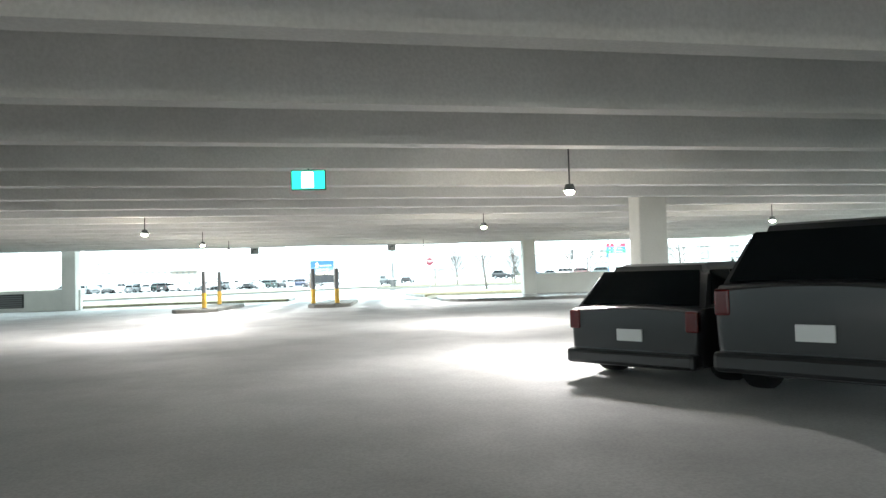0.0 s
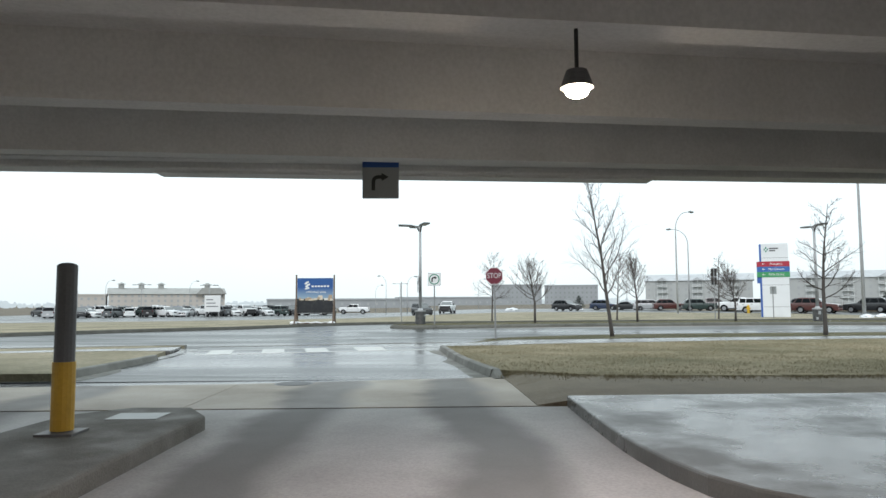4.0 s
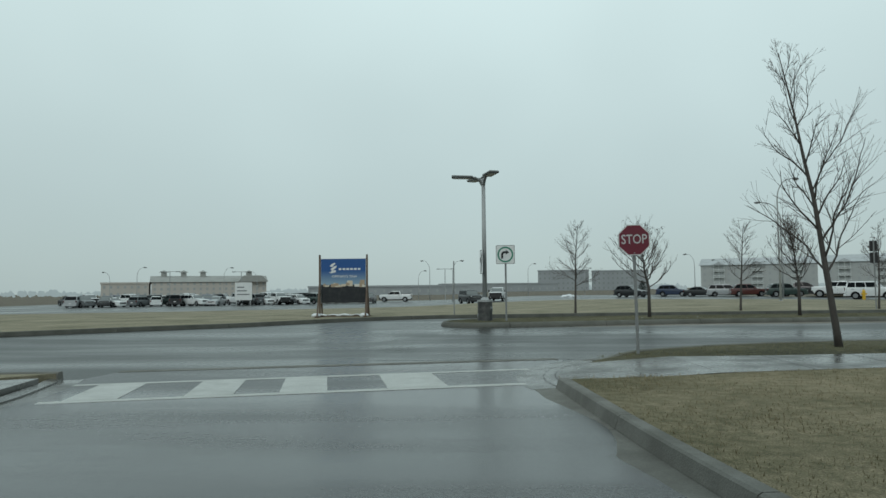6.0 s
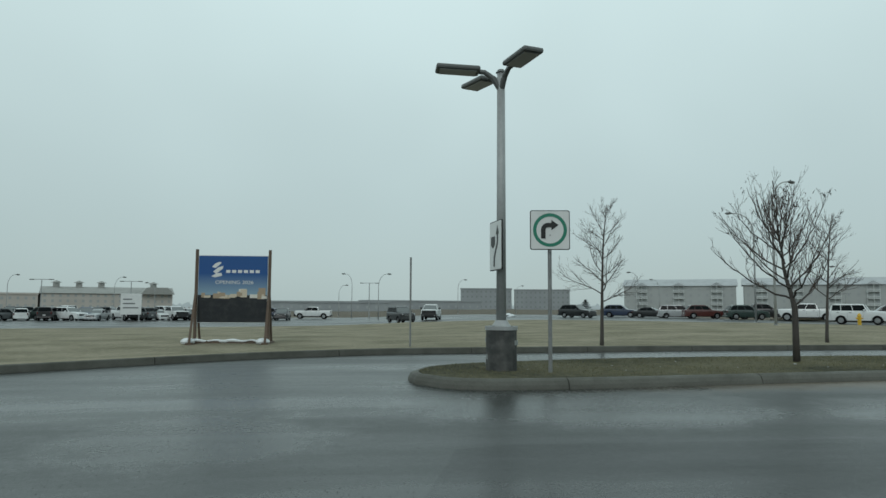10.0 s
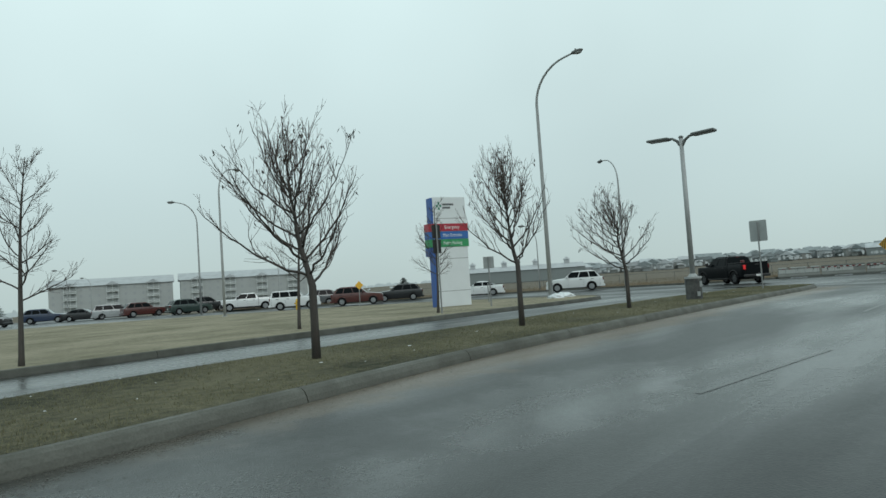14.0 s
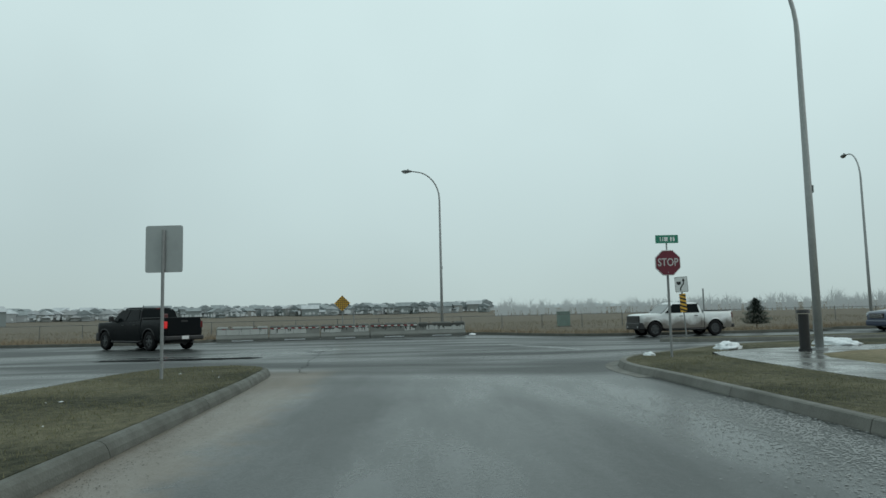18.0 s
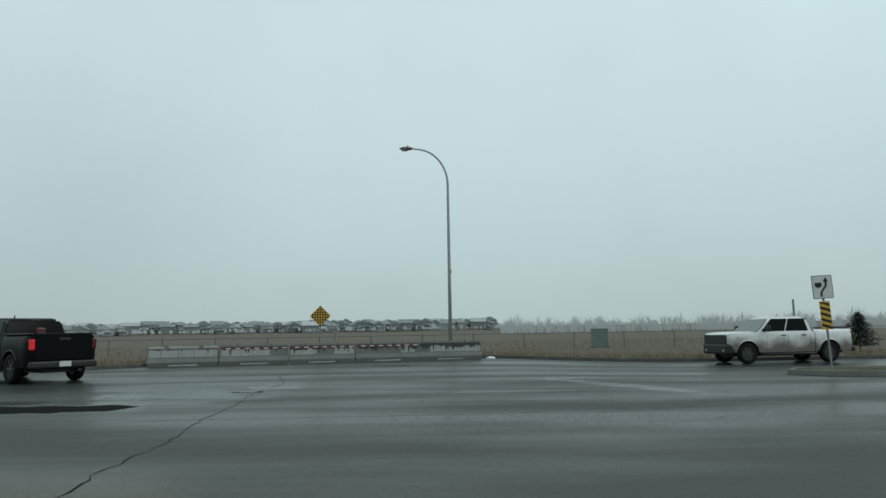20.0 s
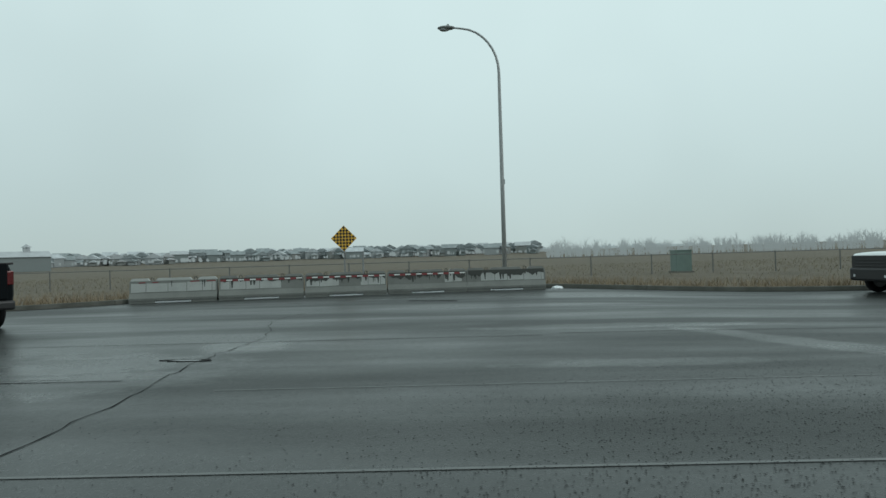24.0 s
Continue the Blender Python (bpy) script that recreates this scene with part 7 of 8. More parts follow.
hy = thing("fire_hydrant", pose(39.6, 76.0, 0.05), "yellow fire hydrant at the lawn edge", "hydrant")
part("barrel", cylm((0, 0, 0), (0, 0, 0.75), 0.14, seg=12), HYDRANT_Y, hy)
part("bonnet", cylm((0, 0, 0.75), (0, 0, 0.95), 0.17, 0.05, seg=12), HYDRANT_Y, hy)
part("outlet", cylm((-0.25, 0, 0.55), (0.25, 0, 0.55), 0.07, seg=10), HYDRANT_Y, hy)

bl = thing("bollard_light", pose(39.0, 22.9, 0.136), "black cylindrical bollard light on the pavement", "bollard light")
part("shaft", cylm((0, 0, 0), (0, 0, 0.95), 0.13, seg=16), TRIM, bl)
part("cap", cylm((0, 0, 0.97), (0, 0, 1.06), 0.17, 0.15, seg=16), TRIM, bl)
part("base_ring", cylm((0, 0, 0), (0, 0, 0.06), 0.16, seg=16), TRIM, bl)


def snow_heap(x, y, z, r, seed):
    rg = random.Random(seed)
    bm = bmesh.new()
    bmesh.ops.create_uvsphere(bm, u_segments=36, v_segments=18, radius=1.0)
    for v in bm.verts:
        k = 1 + 0.35 * noise.noise(v.co * 2.3 + Vector((seed, 0, 0))) + 0.14 * noise.noise(v.co * 7 + Vector((0, seed, 0)))
        v.co = Vector((v.co.x * r * 1.35 * k, v.co.y * r * 0.8 * k, max(-0.02, v.co.z * r * 0.42 * k)))
    o = part("snow_mound", bm, SNOW, None, smooth=True)
    o.matrix_world = pose(x, y, z, 0, 0, rg.uniform(0, 180))
    tagged(o, "small melting heap of old snow", "snow", "snow heaps")


for i_, (x, y, z, r) in enumerate(((40.9, 24.1, 0.13, 0.45), (41.6, 20.6, 0.13, 0.5), (38.9, 27.0, 0.13, 0.18), (34.3, 47.6, 0.13, 0.5), (35.6, 47.9, 0.13, 0.55), (36.4, 48.3, 0.13, 0.35), (64.5, 29.85, 0.0, 0.22), (62.0, 45.25, 0.0, 0.22), (20, 122, 0, 1.0), (33, 128, 0, 0.9), (63.4, 16.4, 0.1, 0.45))):
    snow_heap(x, y, z, r, i_)

# ---- concrete barriers across the closed road ----
BARRIER = mat("barrier_concrete", (0.17, 0.178, 0.165), rough=0.7, grain=0.35, grain_scale=30, stain=0.5, stain_scale=1.5, bump=0.25, random_shade=0.2)
BARRIER_PALE = mat("barrier_pale_face", (0.36, 0.375, 0.36), rough=0.65, grain=0.2, grain_scale=25, stain=0.45, stain_scale=2.0, stain_color=(0.22, 0.23, 0.215))
TAPE_RED = mat("faded_red_tape", (0.17, 0.022, 0.024), rough=0.5, stain=0.5, stain_scale=4)
TAPE_WHITE = mat("white_reflective_tape", (0.62, 0.64, 0.62), rough=0.4, stain=0.2, stain_scale=5)
DRIP = mat("dark_green_drips", (0.04, 0.043, 0.038), rough=0.7, grain=0.4, grain_scale=20)
ends = [(62.0, 44.8), (62.6, 41.9), (63.2, 39.0), (63.75, 36.1), (64.25, 33.2), (64.5, 30.3)]
# share of face left pale, tape, drips
LOOKS = ((0.95, False, 3), (0.8, True, 6), (0.45, True, 15), (0.35, True, 20), (0.85, False, 16))
rg = random.Random(9)
on_slope = Matrix.Translation((0, -0.16, 0.34)) @ Matrix.Rotation(radians(-8.9), 4, 'X')
for ((ax, ay), (bx, by)), (pale, tape, drips) in zip(zip(ends, ends[1:]), LOOKS):
    a = math.atan2(by - ay, bx - ax)
    b = thing("concrete_barrier", pose((ax + bx) / 2, (ay + by) / 2, 0.0, 0, 0, math.degrees(a)), "grey concrete road barrier with red and white tape and dark drips" if tape else "pale concrete road barrier with dark dripping stains", "barrier", "road barriers")
    L_ = 2.9
    bm = prism(bmesh.new(), [(-0.3, 0.09), (-0.3, 0.17), (-0.17, 0.34), (-0.10, 0.76), (0.10, 0.76), (0.17, 0.34), (0.3, 0.17), (0.3, 0.09)], -L_ / 2, L_ / 2)
    bmesh.ops.rotate(bm, verts=bm.verts[:], cent=(0, 0, 0), matrix=Matrix.Rotation(radians(90), 3, 'Z'))
    part("barrier_body", bm, BARRIER, b)
    for c0, c1 in ((-1.44, -0.8), (-0.6, 0.6), (0.8, 1.44)):
        bm = bmesh.new()
        vs = [bm.verts.new(v) for v in ((c0, -0.10, 0.76), (c1, -0.10, 0.76), (c1, 0.10, 0.76), (c0, 0.10, 0.76), (c0 + 0.07, -0.08, 0.845), (c1 - 0.07, -0.08, 0.845), (c1 - 0.07, 0.08, 0.845), (c0 + 0.07, 0.08, 0.845))]
        for q in ((0, 1, 5, 4), (1, 2, 6, 5), (2, 3, 7, 6), (3, 0, 4, 7), (4, 5, 6, 7)):
            bm.faces.new([vs[k] for k in q])
        bmesh.ops.recalc_face_normals(bm, faces=bm.faces[:])
        part("barrier_cap", bm, BARRIER_PALE if pale > 0.9 else BARRIER, b)
    for s in (-1.02, 1.02):
        part("barrier_foot", boxm(s - 0.42, s + 0.42, -0.28, 0.28, 0, 0.09), BARRIER, b)
    for lx in (-0.72, 0.72):
        part("lifting_loop", tube(bmesh.new(), [(lx - 0.05, 0, 0.75), (lx - 0.04, 0, 0.84), (lx, 0, 0.87), (lx + 0.04, 0, 0.84), (lx + 0.05, 0, 0.75)], [0.012] * 5, 6), TRIM, b)
    # pale fields of the face, broken where it has weathered dark
    u = -1.4
    while u < 1.34:
        wd = min(rg.uniform(0.25, 0.75), 1.4 - u)
        if rg.random() < pale:
            part("pale_field", flat_poly([(u, 0.02 + rg.uniform(0, 0.02)), (u + wd, 0.02 + rg.uniform(0, 0.02)), (u + wd, rg.uniform(0.32, 0.37)), (u, rg.uniform(0.32, 0.37))], -0.015, -0.0115), BARRIER_PALE, b).matrix_local = on_slope
        u += wd + 0.02
    for _ in range(drips):
        x0, wd, ln = rg.uniform(-1.38, 1.25), rg.uniform(0.035, 0.13), rg.uniform(0.1, 0.34)
        part("stain_streak", flat_poly([(x0, 0.41), (x0 + wd, 0.41), (x0 + wd * 0.72, 0.41 - ln), (x0 + wd * 0.4, 0.39 - ln), (x0 + wd * 0.3, 0.41 - ln * 0.8)], -0.019, -0.0155), DRIP, b).matrix_local = on_slope
    if drips > 5:
        pts = [(-1.4 + 0.14 * k, 0.355 - (0.05 + 0.008 * drips) * rg.random()) for k in range(21)]
        part("stain_band", flat_poly([(-1.4, 0.425), *pts, (1.4, 0.425)][::-1], -0.023, -0.0195), DRIP, b).matrix_local = on_slope
    if tape:
        for k in range(14):
            x0 = -1.4 + 0.2 * k
            part("tape_block", flat_poly([(x0, 0.335), (x0 + 0.197, 0.335), (x0 + 0.197, 0.375), (x0, 0.375)] if k % 2 else [(x0, 0.31), (x0 + 0.197, 0.31), (x0 + 0.197, 0.385), (x0, 0.385)], -0.027, -0.0235), TAPE_WHITE if k % 2 else TAPE_RED, b).matrix_local = on_slope
    elif pale > 0.9:
        for x0, wd in ((-1.15, 0.22), (-0.7, 0.2), (0.55, 0.3), (1.1, 0.3)):
            part("tape_scrap", flat_poly([(x0, 0.34), (x0 + wd, 0.35), (x0 + wd, 0.385), (x0, 0.375)], -0.023, -0.0195), TAPE_RED, b).matrix_local = on_slope
    part("packed_snow", boxm(-0.62, 0.62, -0.26, 0.2, 0.0, 0.06, bevel=0.02), SNOW, b, "strip of snow under the barrier")

# ---- fence, box and rough grass beyond the street ----
FENCE_DARK = mat("wet_fence_steel", (0.11, 0.113, 0.11), rough=0.6, grain=0.3)
fence = thing("rail_fence", Matrix.Identity(4), "low steel rail fence on thin posts across the field", "fence")
fl = smooth_line([(66, 110), (72, 80), (74, 55), (74.5, 30), (73, 5), (69, -25)], 3.0)
for i_, (x, y) in enumerate(fl):
    part("fence_post", cylm((x, y, 0), (x, y, 1.12), 0.032, seg=6), FENCE_DARK, fence)
part("top_rail", tube(bmesh.new(), [(x, y, 1.08) for x, y in fl], [0.022] * len(fl), 5), FENCE_DARK, fence)
ub = thing("utility_box", pose(76, 21.9, 0.1, 0, 0, 8), "green metal utility cabinet in dry grass", "utility box")
part("cabinet", boxm(-0.4, 0.4, -0.42, 0.42, 0.08, 1.15, bevel=0.02), UTIL_GREEN, ub)
part("lid", boxm(-0.43, 0.43, -0.45, 0.45, 1.15, 1.2, bevel=0.01), UTIL_GREEN, ub)
part("plinth", boxm(-0.55, 0.55, -0.47, 0.47, 0, 0.08), CONCRETE, ub)


def blades(name, spots, material, label, seed, hmin, hmax, wd):
    """Loose blades of grass scattered over a list of (x, y, z)."""
    rg = random.Random(seed)
    v, f = [], []
    for x, y, z in spots:
        h, a = rg.uniform(hmin, hmax), rg.uniform(0, 6.283)
        dx, dy = math.cos(a) * wd, math.sin(a) * wd
        lx, ly = rg.gauss(0, h * 0.45), rg.gauss(0, h * 0.45)
        i = len(v)
        v += [(x - dx, y - dy, z - 0.01), (x + dx, y + dy, z - 0.01), (x + lx, y + ly, z + h)]
        f.append((i, i + 1, i + 2))
    me = bpy.data.meshes.new(name)
    me.from_pydata(v, [], f)
    return tagged(part(name, me, material), label, "grass", kind="stuff")


STRAW = mat("straw_blades", (0.19, 0.162, 0.112), rough=0.9)
STRAW_DARK = mat("reddish_weed_stalks", (0.225, 0.175, 0.115), rough=0.9)
BLADE = mat("winter_grass_blades", (0.155, 0.148, 0.085), rough=0.9)
LAWN_BLADE = mat("straw_lawn_blades", (0.21, 0.178, 0.108), rough=0.9)
rg = random.Random(77)
ek = offset_line(EAST_KERB, 0.3)
spots = []
for _ in range(26000):
    i = rg.randrange(len(ek) - 1)
    t = rg.random()
    o = abs(rg.gauss(0, 1.7))
    spots.append((ek[i][0] + (ek[i + 1][0] - ek[i][0]) * t + o + rg.uniform(0, 0.4), ek[i][1] + (ek[i + 1][1] - ek[i][1]) * t, 0.1))
blades("field_grass", spots, STRAW_DARK, "long dry reddish grass along the field edge", 3, 0.12, 0.42, 0.012)
spots = [(rg.uniform(63, 110), rg.uniform(-20, 90), 0.1) for _ in range(15000)]
spots = [s for s in spots if s[0] > 66]
blades("field_grass_far", spots, STRAW, "dry pale grass of the open field", 4, 0.08, 0.22, 0.02)


def inside(p, poly):
    x, y = p
    c = False
    for (ax, ay), (bx, by) in zip(poly, poly[1:] + poly[:1]):
        if (ay > y) != (by > y) and x < (bx - ax) * (y - ay) / (by - ay) + ax:
            c = not c
    return c


def turf_tufts(name, poly, n, z, material, label, seed, hmin=0.012, hmax=0.038, bounds=None):
    rg = random.Random(seed)
    xs, ys = [p[0] for p in poly], [p[1] for p in poly]
    x0, x1, y0, y1 = bounds or (min(xs), max(xs), min(ys), max(ys))
    out = []
    while len(out) < n:
        p = (rg.uniform(x0, x1), rg.uniform(y0, y1))
        q = Vector((p[0], p[1], 0))
        if inside(p, poly) and noise.noise(q * 0.8) + 0.7 * noise.noise(q * 2.7) > rg.uniform(-0.75, 0.45):
            out.append((p[0], p[1], z))
    return blades(name, out, material, label, seed, hmin, hmax, 0.006)


turf_tufts("median_grass", median, 36000, 0.142, BLADE, "short green-brown turf of the traffic island", 5)
turf_tufts("lawn_grass", lawn_s, 42000, 0.13, LAWN_BLADE, "short straw-coloured winter lawn", 6, bounds=(4.6, 20, 12, 24))
edge_pts = smooth_line([(5.6, 13.05), (6.3, 12.5), (7.0, 12.0), (9.7, 11.7), (16, 11.7)], 0.1)
rg = random.Random(63)
spots = []
for _ in range(9000):
    p_ = rg.choice(edge_pts)
    d_ = abs(rg.gauss(0, 0.28))
    spots.append((p_[0] - 0.3 * d_ + rg.uniform(-0.1, 0.1), p_[1] - d_, min(0.124, 0.012 + max(0.0, p_[0] - 5.5) * (0.15 + 0.55 * max(0.0, min(1.0, p_[1] - d_ - 11.7))))))
blades("edge_grass", spots, LAWN_BLADE, "sparse straw grass thinning out over bare soil", 64, 0.012, 0.04, 0.006)
turf_tufts("verge_grass", verge, 26000, 0.132, BLADE, "short turf of the verge", 7, bounds=(5.5, 40, 24, 28.4))

# pale scraps of snow and litter on the island turf
rg = random.Random(52)
v_, f_ = [], []
while len(f_) < 260:
    p_ = (rg.uniform(4, 37), rg.uniform(34, 39))
    if inside(p_, median):
        k_, r_ = len(v_), rg.choice((0.008, 0.01, 0.013, 0.03))
        n_ = 6
        v_ += [(p_[0] + r_ * rg.uniform(0.6, 1.4) * math.cos(q * 6.283 / n_), p_[1] + r_ * rg.uniform(0.6, 1.4) * math.sin(q * 6.283 / n_), 0.15 + rg.uniform(0, 0.006)) for q in range(n_)]
        v_.append((p_[0], p_[1], 0.16))
        f_ += [(k_ + q, k_ + (q + 1) % n_, k_ + n_) for q in range(n_)]
me_ = bpy.data.meshes.new("snow_scraps")
me_.from_pydata(v_, [], f_)
tagged(part("snow_scraps", me_, SNOW), "scraps of snow scattered on the turf", "snow", kind="stuff")

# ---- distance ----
# far walls, roofs and windows: haze is put into their base colours
WIN_DARK = mat("hazed_dark_window", (0.23, 0.25, 0.255), spec=0.1, rough=0.9)
WIN_FAR = mat("hazed_window_glass", (0.34, 0.36, 0.365), spec=0.1, rough=0.9)
HOTEL_TAN = mat("hazed_tan_stucco", (0.46, 0.43, 0.395), rough=0.8, stain=0.25, stain_scale=0.1)
HOTEL_GREY = mat("hazed_grey_cladding", (0.29, 0.31, 0.32), rough=0.8, stain=0.3, stain_scale=0.1)
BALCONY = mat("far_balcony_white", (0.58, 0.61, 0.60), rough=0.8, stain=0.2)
CONDO = mat("hazed_cream_siding", (0.37, 0.39, 0.385), rough=0.8, stain=0.2, stain_scale=0.1)
ROOF_FAR = mat("hazed_grey_shingles", (0.41, 0.43, 0.44), rough=0.9, stain=0.4, stain_scale=0.3)
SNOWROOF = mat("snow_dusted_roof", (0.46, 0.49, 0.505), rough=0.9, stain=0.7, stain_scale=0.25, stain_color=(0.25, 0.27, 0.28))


def building(name, p, q, depth, h, mat_wall, floors, bays, label, pitched=True, balconies=0, win=(1.0, 1.2), roof=None):
    """A long block from p to q whose front faces the near side, with windows let into it."""
    p, q = Vector(p), Vector(q)
    length = (q - p).length
    a = math.atan2(q.y - p.y, q.x - p.x)
    t = thing(name, pose(p.x, p.y, -0.12, 0, 0, math.degrees(a)), label, "building", "distant buildings")
    part("wall", boxm(0, length, 0, depth, 0, h), mat_wall, t)
    if pitched:
        bm = prism(bmesh.new(), [(-0.7, h), (depth / 2, h + depth * 0.17), (depth + 0.7, h)], -0.8, length + 0.8)
        bmesh.ops.rotate(bm, verts=bm.verts[:], cent=(0, 0, 0), matrix=Matrix.Rotation(radians(90), 3, 'Z'))
        bmesh.ops.scale(bm, verts=bm.verts[:], vec=(-1, 1, 1))
        bmesh.ops.recalc_face_normals(bm, faces=bm.faces[:])
        part("roof", bm, roof or ROOF_FAR, t)
    else:
        part("roof", boxm(-0.3, length + 0.3, -0.3, depth + 0.3, h, h + 0.8), mat_wall, t)
    fh = h / floors
    wm = mesh_of(boxm(-win[0] / 2, win[0] / 2, -0.06, 0.02, 0, win[1]), "window")
    wm.materials.append(WIN_DARK if mat_wall is HOTEL_GREY and floors > 1 else WIN_FAR)
    fm = mesh_of(boxm(-win[0] / 2 - 0.15, win[0] / 2 + 0.15, -0.04, 0.02, -0.15, win[1] + 0.15), "window_frame")
    for f_ in range(floors):
        for b_ in range(bays):
            w = part("window", wm, None, t)
            w.matrix_local = pose((b_ + 0.5) * length / bays, -0.02, f_ * fh + fh * 0.35)
            part("window_frame", fm, mat_wall, w)
    for k in range(balconies):
        x = (k + 0.5) * length / balconies
        for f_ in range(floors):
            bal = part("balcony", boxm(x - 2.4, x + 2.4, -1.6, 0, f_ * fh - 0.1, f_ * fh + 0.1), BALCONY, t)
            part("railing", boxm(x - 2.4, x + 2.4, -1.6, -1.5, f_ * fh + 0.8, f_ * fh + 0.95), BALCONY, bal)
        for sx in (-2.4, 0, 2.25):
            part("balcony_post", boxm(x + sx, x + sx + 0.15, -1.6, -1.45, 0, h), BALCONY, t)
        part("gable", flat_poly([(x - 3, h), (x + 3, h), (x, h + 1.6)], -1.7, 0.2), SNOWROOF, t)
    return t


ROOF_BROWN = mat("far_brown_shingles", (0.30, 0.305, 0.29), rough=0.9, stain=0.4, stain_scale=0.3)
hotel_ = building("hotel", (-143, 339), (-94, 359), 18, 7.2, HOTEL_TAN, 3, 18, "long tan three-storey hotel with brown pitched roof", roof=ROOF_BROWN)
part("end_gable", flat_poly([(39, 7.1), (53.5, 7.1), (50.5, 10.2), (42, 10.2)], -2.5, 2), ROOF_BROWN, hotel_)
for k in (4, 13, 22, 44):
    part("roof_turret", boxm(k, k + 2.6, 7.6, 10.2, 9.4, 12.0), ROOF_BROWN, hotel_)
    part("turret_roof", cylm((k + 1.3, 8.9, 12.0), (k + 1.3, 8.9, 13.0), 2.4, 0.2, seg=4), ROOF_BROWN, hotel_)
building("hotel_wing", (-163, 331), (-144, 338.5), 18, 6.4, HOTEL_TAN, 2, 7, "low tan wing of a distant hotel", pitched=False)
lot_sign = thing("car_park_sign", pose(-30.0, 118.0, -0.1, 0, 0, 12), "white information board on posts in the car park", "sign")
part("board", boxm(-1.25, 1.25, -0.08, 0.08, 0.9, 3.6, bevel=0.02), SIGN_WHITE, lot_sign)
for k in range(3):
    part("text_bar", boxm(-0.95, 0.9 - 0.4 * k, -0.086, -0.08, 1.7 + 0.55 * k, 1.85 + 0.55 * k), STEEL_GREY, lot_sign)
for sx in (-1.0, 1.0):
    part("post", boxm(sx - 0.07, sx + 0.07, -0.06, 0.06, 0, 0.9), GALV, lot_sign)
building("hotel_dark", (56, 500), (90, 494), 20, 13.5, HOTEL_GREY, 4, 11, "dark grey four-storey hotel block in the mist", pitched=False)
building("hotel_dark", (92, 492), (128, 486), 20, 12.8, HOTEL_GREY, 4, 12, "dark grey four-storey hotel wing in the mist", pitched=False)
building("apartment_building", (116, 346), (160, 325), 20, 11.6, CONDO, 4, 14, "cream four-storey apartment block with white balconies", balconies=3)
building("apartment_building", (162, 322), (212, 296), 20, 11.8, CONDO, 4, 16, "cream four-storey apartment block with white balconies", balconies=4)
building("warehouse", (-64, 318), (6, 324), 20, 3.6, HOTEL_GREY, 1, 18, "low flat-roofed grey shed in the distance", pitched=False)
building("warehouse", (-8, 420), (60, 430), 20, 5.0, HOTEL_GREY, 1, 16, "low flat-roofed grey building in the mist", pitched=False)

rg = random.Random(41)


def gable_roof(w, d, h, rise, over=0.5):
    """A gable roof over a w by d plan, its ridge along y."""
    return prism(bmesh.new(), [(-w / 2 - over, h - 0.1), (0, h + rise), (w / 2 + over, h - 0.1), (w / 2 + over - 0.2, h - 0.25), (-w / 2 - over + 0.2, h - 0.25)], -d / 2 - over, d / 2 + over)


def house(x, y, w, d, h, ang, wall_mat):
    t = thing("house", pose(x, y, -0.12, 0, 0, ang), "distant suburban house with snow-dusted roof", "house", "distant houses")
    roof_mat = rg.choice((SNOWROOF, ROOF_FAR, ROOF_DARK, ROOF_DARK, ROOF_DARK, ROOF_DARK))
    part("wall", boxm(-w / 2, w / 2, -d / 2, d / 2, 0, h), wall_mat, t)
    part("roof", gable_roof(w, d, h, w * 0.27), roof_mat, t)
    gw = w * 0.5
    o = part("garage_wall", boxm(-gw / 2, gw / 2, -d / 2 - 5, -d / 2, 0, h * 0.55), wall_mat, t)
    o.location = (w * 0.2, 0, 0)
    o = part("garage_roof", gable_roof(gw, 6, h * 0.55, gw * 0.28), roof_mat, t)
    o.location = (w * 0.2, -d / 2 - 2.4, 0)
    for sx in (-0.28, 0.12):
        part("window", boxm(w * sx - 0.7, w * sx + 0.7, -d / 2 - 0.05, -d / 2 + 0.05, h * 0.6, h * 0.6 + 1.3), WIN_FAR, t)


# blue-grey base colours give the far houses their haze; pale stains are snow
ROOF_DARK = mat("hazed_dark_shingles", (0.2, 0.225, 0.23), rough=0.9, stain=0.35, stain_scale=0.3, stain_color=(0.42, 0.45, 0.46))
HOUSE_MATS = [mat("hazed_house_%s" % n, c, rough=0.85) for n, c in (("grey", (0.19, 0.215, 0.215)), ("beige", (0.21, 0.22, 0.212)), ("pale", (0.28, 0.30, 0.305)))]
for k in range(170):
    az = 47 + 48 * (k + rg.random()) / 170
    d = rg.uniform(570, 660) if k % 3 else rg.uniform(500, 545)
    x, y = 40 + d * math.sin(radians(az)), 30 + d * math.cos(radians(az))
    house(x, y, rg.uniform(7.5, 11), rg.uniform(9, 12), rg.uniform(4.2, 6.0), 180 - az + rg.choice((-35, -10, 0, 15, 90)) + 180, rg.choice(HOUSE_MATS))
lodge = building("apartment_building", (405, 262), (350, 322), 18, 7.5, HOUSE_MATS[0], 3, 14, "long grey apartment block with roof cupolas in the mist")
for k in range(4):
    part("cupola", boxm(8 + 20 * k, 11 + 20 * k, 7.5, 10.5, 9.5, 12.6), ROOF_FAR, lodge)
    part("cupola_roof", cylm((9.5 + 20 * k, 9, 12.6), (9.5 + 20 * k, 9, 14.4), 2.6, 0.1, seg=4), ROOF_FAR, lodge)


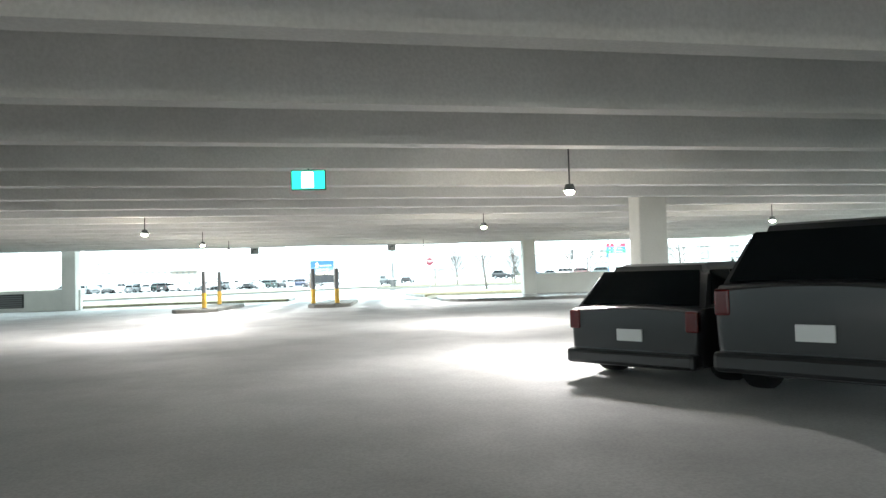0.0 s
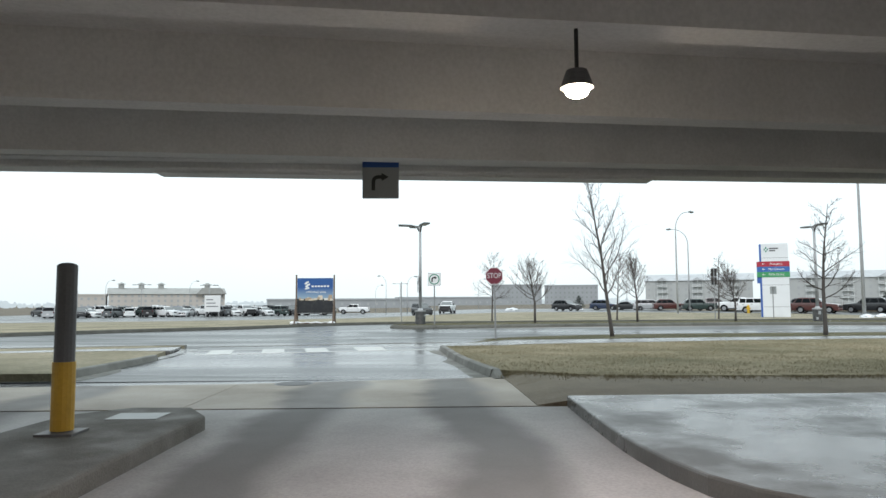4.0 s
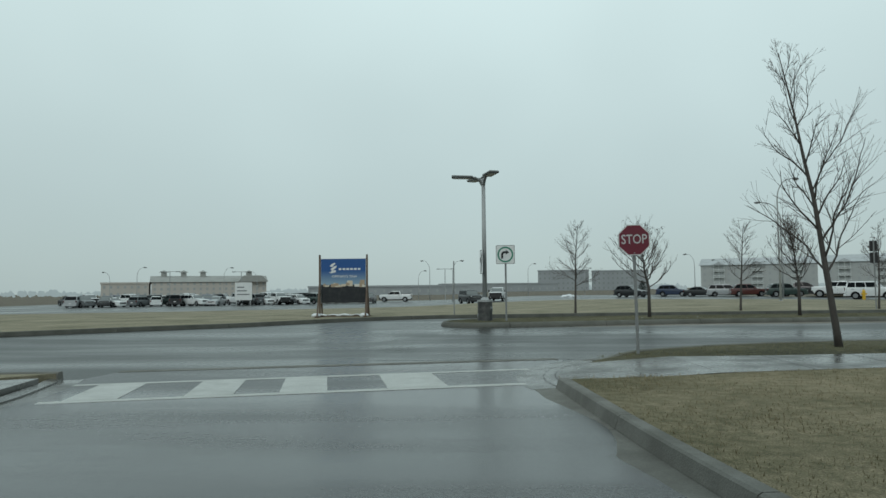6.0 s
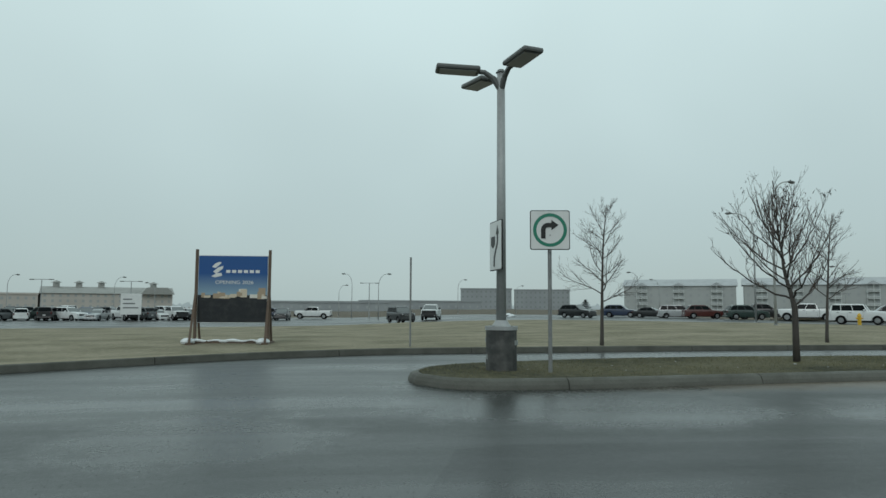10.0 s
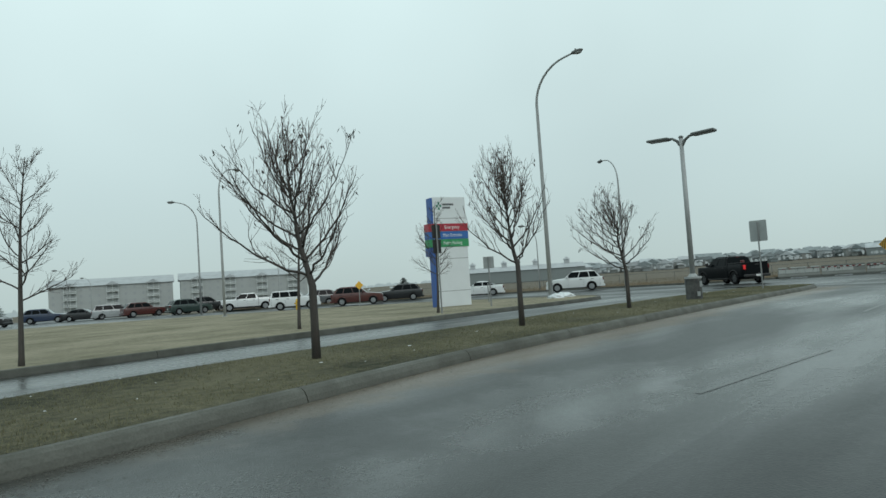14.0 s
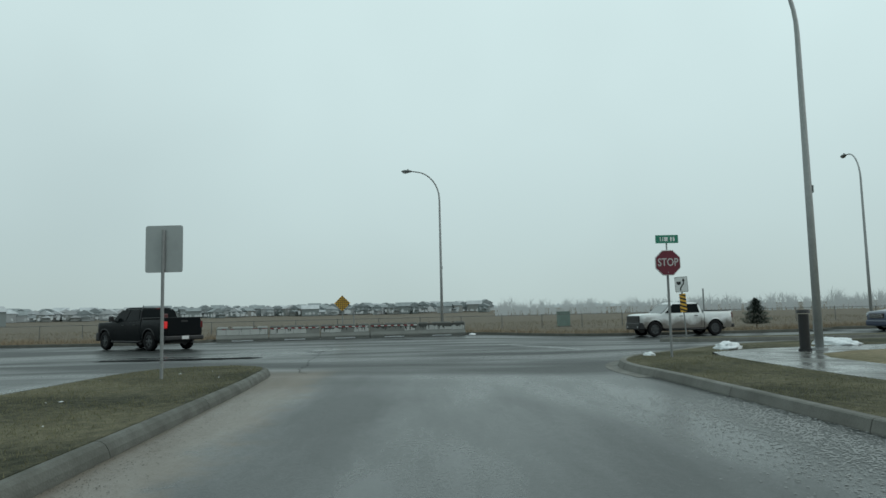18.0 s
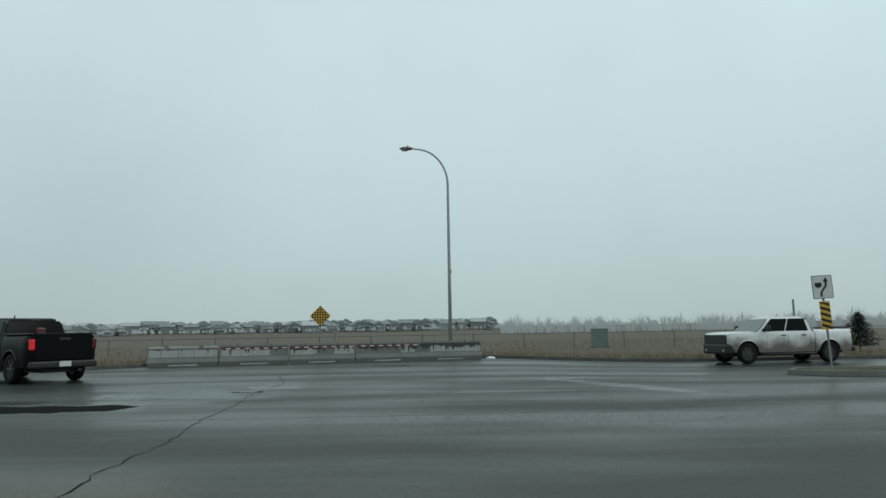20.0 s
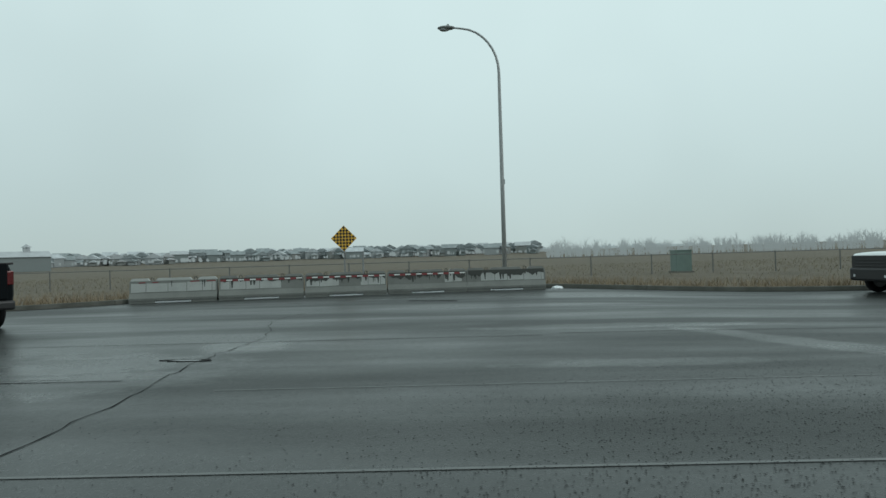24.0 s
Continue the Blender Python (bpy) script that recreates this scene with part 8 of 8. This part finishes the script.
def poplars(name, az0, az1, d0, d1, h0, h1, material, label, seed, n):
    """A far belt of bare poplars: thin upright stems with fans of fine branches."""
    rg = random.Random(seed)
    v, f = [], []
    for k in range(n):
        azd = rg.uniform(az0, az1)
        az, d = radians(azd), rg.uniform(d0, d1)
        cx, cy = 40 + d * math.sin(az), 30 + d * math.cos(az)
        env = 0.72 + 0.45 * noise.noise(Vector((azd * 0.8, seed, 0))) + 0.3 * noise.noise(Vector((azd * 3.1, seed, 5)))
        h = max(2.0, rg.uniform(h0, h1) * env)
        tx, ty = math.cos(az), -math.sin(az)
        for j in range(16):
            z0 = h * (0.0 if j == 0 else rg.uniform(0.05, 0.75))
            z1 = h if j == 0 else min(h * 1.02, z0 + h * rg.uniform(0.2, 0.45))
            sp = 0 if j == 0 else rg.gauss(0, h * 0.24)
            b = rg.uniform(0.05, 0.14)
            i = len(v)
            v += [(cx - tx * b, cy - ty * b, z0 - 0.5), (cx + tx * b, cy + ty * b, z0 - 0.5), (cx + tx * sp, cy + ty * sp, z1)]
            f.append((i, i + 1, i + 2))
    me = bpy.data.meshes.new(name)
    me.from_pydata(v, [], f)
    return tagged(part(name, me, material), label, "woods", kind="stuff")


def far_woods(name, az0, az1, d0, d1, h0, h1, material, label, seed, n, base=0.0):
    """A loose far belt of bare trees: many upright ragged clumps."""
    rg = random.Random(seed)
    v, f = [], []
    for k in range(n):
        az = radians(rg.uniform(az0, az1))
        d = rg.uniform(d0, d1)
        cx, cy = 40 + d * math.sin(az), 30 + d * math.cos(az)
        env = 0.6 + 0.4 * noise.noise(Vector((math.degrees(az) * 0.35, seed, 0))) + 0.35 * noise.noise(Vector((math.degrees(az) * 1.7, seed, 3)))
        h = max(1.0, rg.uniform(h0, h1) * env)
        w = h * rg.uniform(0.2, 0.5)
        tx, ty = math.cos(az), -math.sin(az)
        m_ = 7
        prev = None
        i0 = len(v)
        v.append((cx, cy, base + h * 0.5))
        for j in range(m_ + 1):
            b = math.pi * 2 * j / m_
            rr_ = rg.uniform(0.6, 1.15)
            v.append((cx + tx * w * math.cos(b) * rr_, cy + ty * w * math.cos(b) * rr_, base + h * 0.5 + h * 0.52 * math.sin(b) * rr_))
        for j in range(m_):
            f.append((i0, i0 + 1 + j, i0 + 2 + j))
    me = bpy.data.meshes.new(name)
    me.from_pydata(v, [], f)
    return tagged(part(name, me, material), label, "woods", kind="stuff")


# the tree belts emit a dim grey that stands in for haze
WOODS = emit("haze_glow_woods", (0.20, 0.23, 0.23), 0.6)
WOODS_FAR = emit("haze_glow_far_woods", (0.23, 0.275, 0.28), 0.75)
far_woods("far_woods", 40, 108, 670, 760, 4, 8, WOODS_FAR, "belt of bare trees behind roofs, glowing grey for haze", 1, 1300, 4)
far_woods("far_garden_trees", 46, 99, 490, 660, 2.6, 5.6, WOODS, "bare garden trees between distant houses, glowing grey for haze", 8, 1500, 3)
poplars("far_poplars", 95.5, 150, 270, 350, 6, 10, WOODS, "belt of bare poplars, glowing grey for haze", 2, 900)
far_woods("far_woods_north", -80, 50, 520, 800, 5, 9, WOODS_FAR, "tree line on the horizon, glowing pale for haze", 3, 1600, -1)
far_woods("far_woods_back", 150, 285, 500, 800, 6, 12, WOODS_FAR, "tree line on the horizon, glowing pale for haze", 4, 900, -1)

# ---- crossfall: the carriageways rise gently towards the long island ----
AXIS_A, AXIS_B = Vector((3.5, 36.3)), Vector((33.0, 37.4))


def ease(v, a, b):
    u = max(0.0, min(1.0, (v - a) / (b - a)))
    return u * u * (3 - 2 * u)


def fall(x, y):
    """The ground sinks a little to the car park beyond the lawn and rises under the far suburb."""
    swale = ease(y - 36.3 - 0.75 * min(0.0, x - 3.5), 7.0, 13.0)
    sunk = -(0.3 * swale + 0.4 * ease(y, 52.0, 84.0)) * ease(x, 20.0, -6.0)
    sunk -= 0.17 * ease(y, 31.0, 23.0) * ease(x, 45.0, 56.0) * ease(x, 74.0, 67.0)
    return sunk + 5.0 * ease(math.hypot(x - 40, y - 30), 400.0, 620.0) * ease(x - 40 - 0.5 * abs(y - 30), 60.0, 200.0)


def crown(x, y):
    """Height of the paved ground over the gutters, highest along the island."""
    p, run = Vector((x, y)), AXIS_B - AXIS_A
    t = max(0.0, min(1.0, (p - AXIS_A).dot(run) / run.length_squared))
    d = (p - AXIS_A - t * run).length
    u = max(0.0, min(1.0, (d - 2.2) / 6.6))
    base = (0.2 - 0.09 * max(0.0, t - 0.6) / 0.4) * (1 - u * u * (3 - 2 * u))
    north = ease(y - 36.3 - 0.75 * min(0.0, x - 3.5) - 0.037 * max(0.0, x - 3.5), 0.0, 5.0)
    north *= ease(y, 75.0, 52.0) * ease(x, -30.0, -14.0) * ease(x, 42.0, 35.0)
    # the drive climbs to the parkade floor
    drive = 0.1 * ease(y, 19.0, 10.0) * (1.0 if y < 9.7 else ease(x, -16.0, -8.0) * ease(x, 30.0, 24.0))
    return base * (1 - 0.5 * north) + 0.1 * north + drive + fall(x, y)


CUTS_X = [-76 + 4 * k for k in range(16)] + [-12 + 0.75 * k for k in range(73)] + [43 + 1.5 * k for k in range(21)]
CUTS_Y = [-20, -10, 0] + [9.7 + 1.1 * k for k in range(13)] + [24 + 0.75 * k for k in range(34)] + [50 + 4.0 * k for k in range(26)]


def slice_even(me):
    """Cut a sheet into small fields so that it can follow the fall."""
    bm = bmesh.new()
    bm.from_mesh(me)
    for axis, cuts in ((0, CUTS_X), (1, CUTS_Y)):
        for c in cuts:
            co, no = [0, 0, 0], [0, 0, 0]
            co[axis], no[axis] = c, 1
            fs = [f for f in bm.faces if min(v.co[axis] for v in f.verts) < c < max(v.co[axis] for v in f.verts)]
            if fs:
                geom = list({e for f in fs for e in f.edges}) + fs + list({v for f in fs for v in f.verts})
                bmesh.ops.bisect_plane(bm, geom=geom, plane_co=co, plane_no=no, dist=1e-5)
    bm.to_mesh(me)
    bm.free()


for ob in list(scene.objects):
    if ob.parent or ob.type in {'CAMERA', 'LIGHT'}:
        continue
    if ob.location.length > 1e-6:
        ob.location.z += crown(ob.location.x, ob.location.y)
        continue
    for o in (ob, *ob.children_recursive):
        if o.type != 'MESH' or not o.data.vertices:
            continue
        co = np.empty(len(o.data.vertices) * 3)
        o.data.vertices.foreach_get("co", co)
        co = co.reshape(-1, 3)
        lo, hi = co.min(0), co.max(0)
        if o.name == "ground":
            for v in o.data.vertices:
                v.co.z += fall(v.co.x, v.co.y)
            continue
        if hi[0] < -76 or lo[0] > 75 or hi[1] < -60 or lo[1] > 151 or lo[1] > 200 or hi[0] > 400:
            continue
        if o.name.split(".")[0] in {"road", "lawn", "lawn_south", "lawn_west", "median", "median_south", "field", "asphalt_patch", "verge"}:
            slice_even(o.data)
        for v in o.data.vertices:
            if -76 < v.co.x < 75 and -60 < v.co.y < 151:
                v.co.z += crown(v.co.x, v.co.y)
        o.data.update()
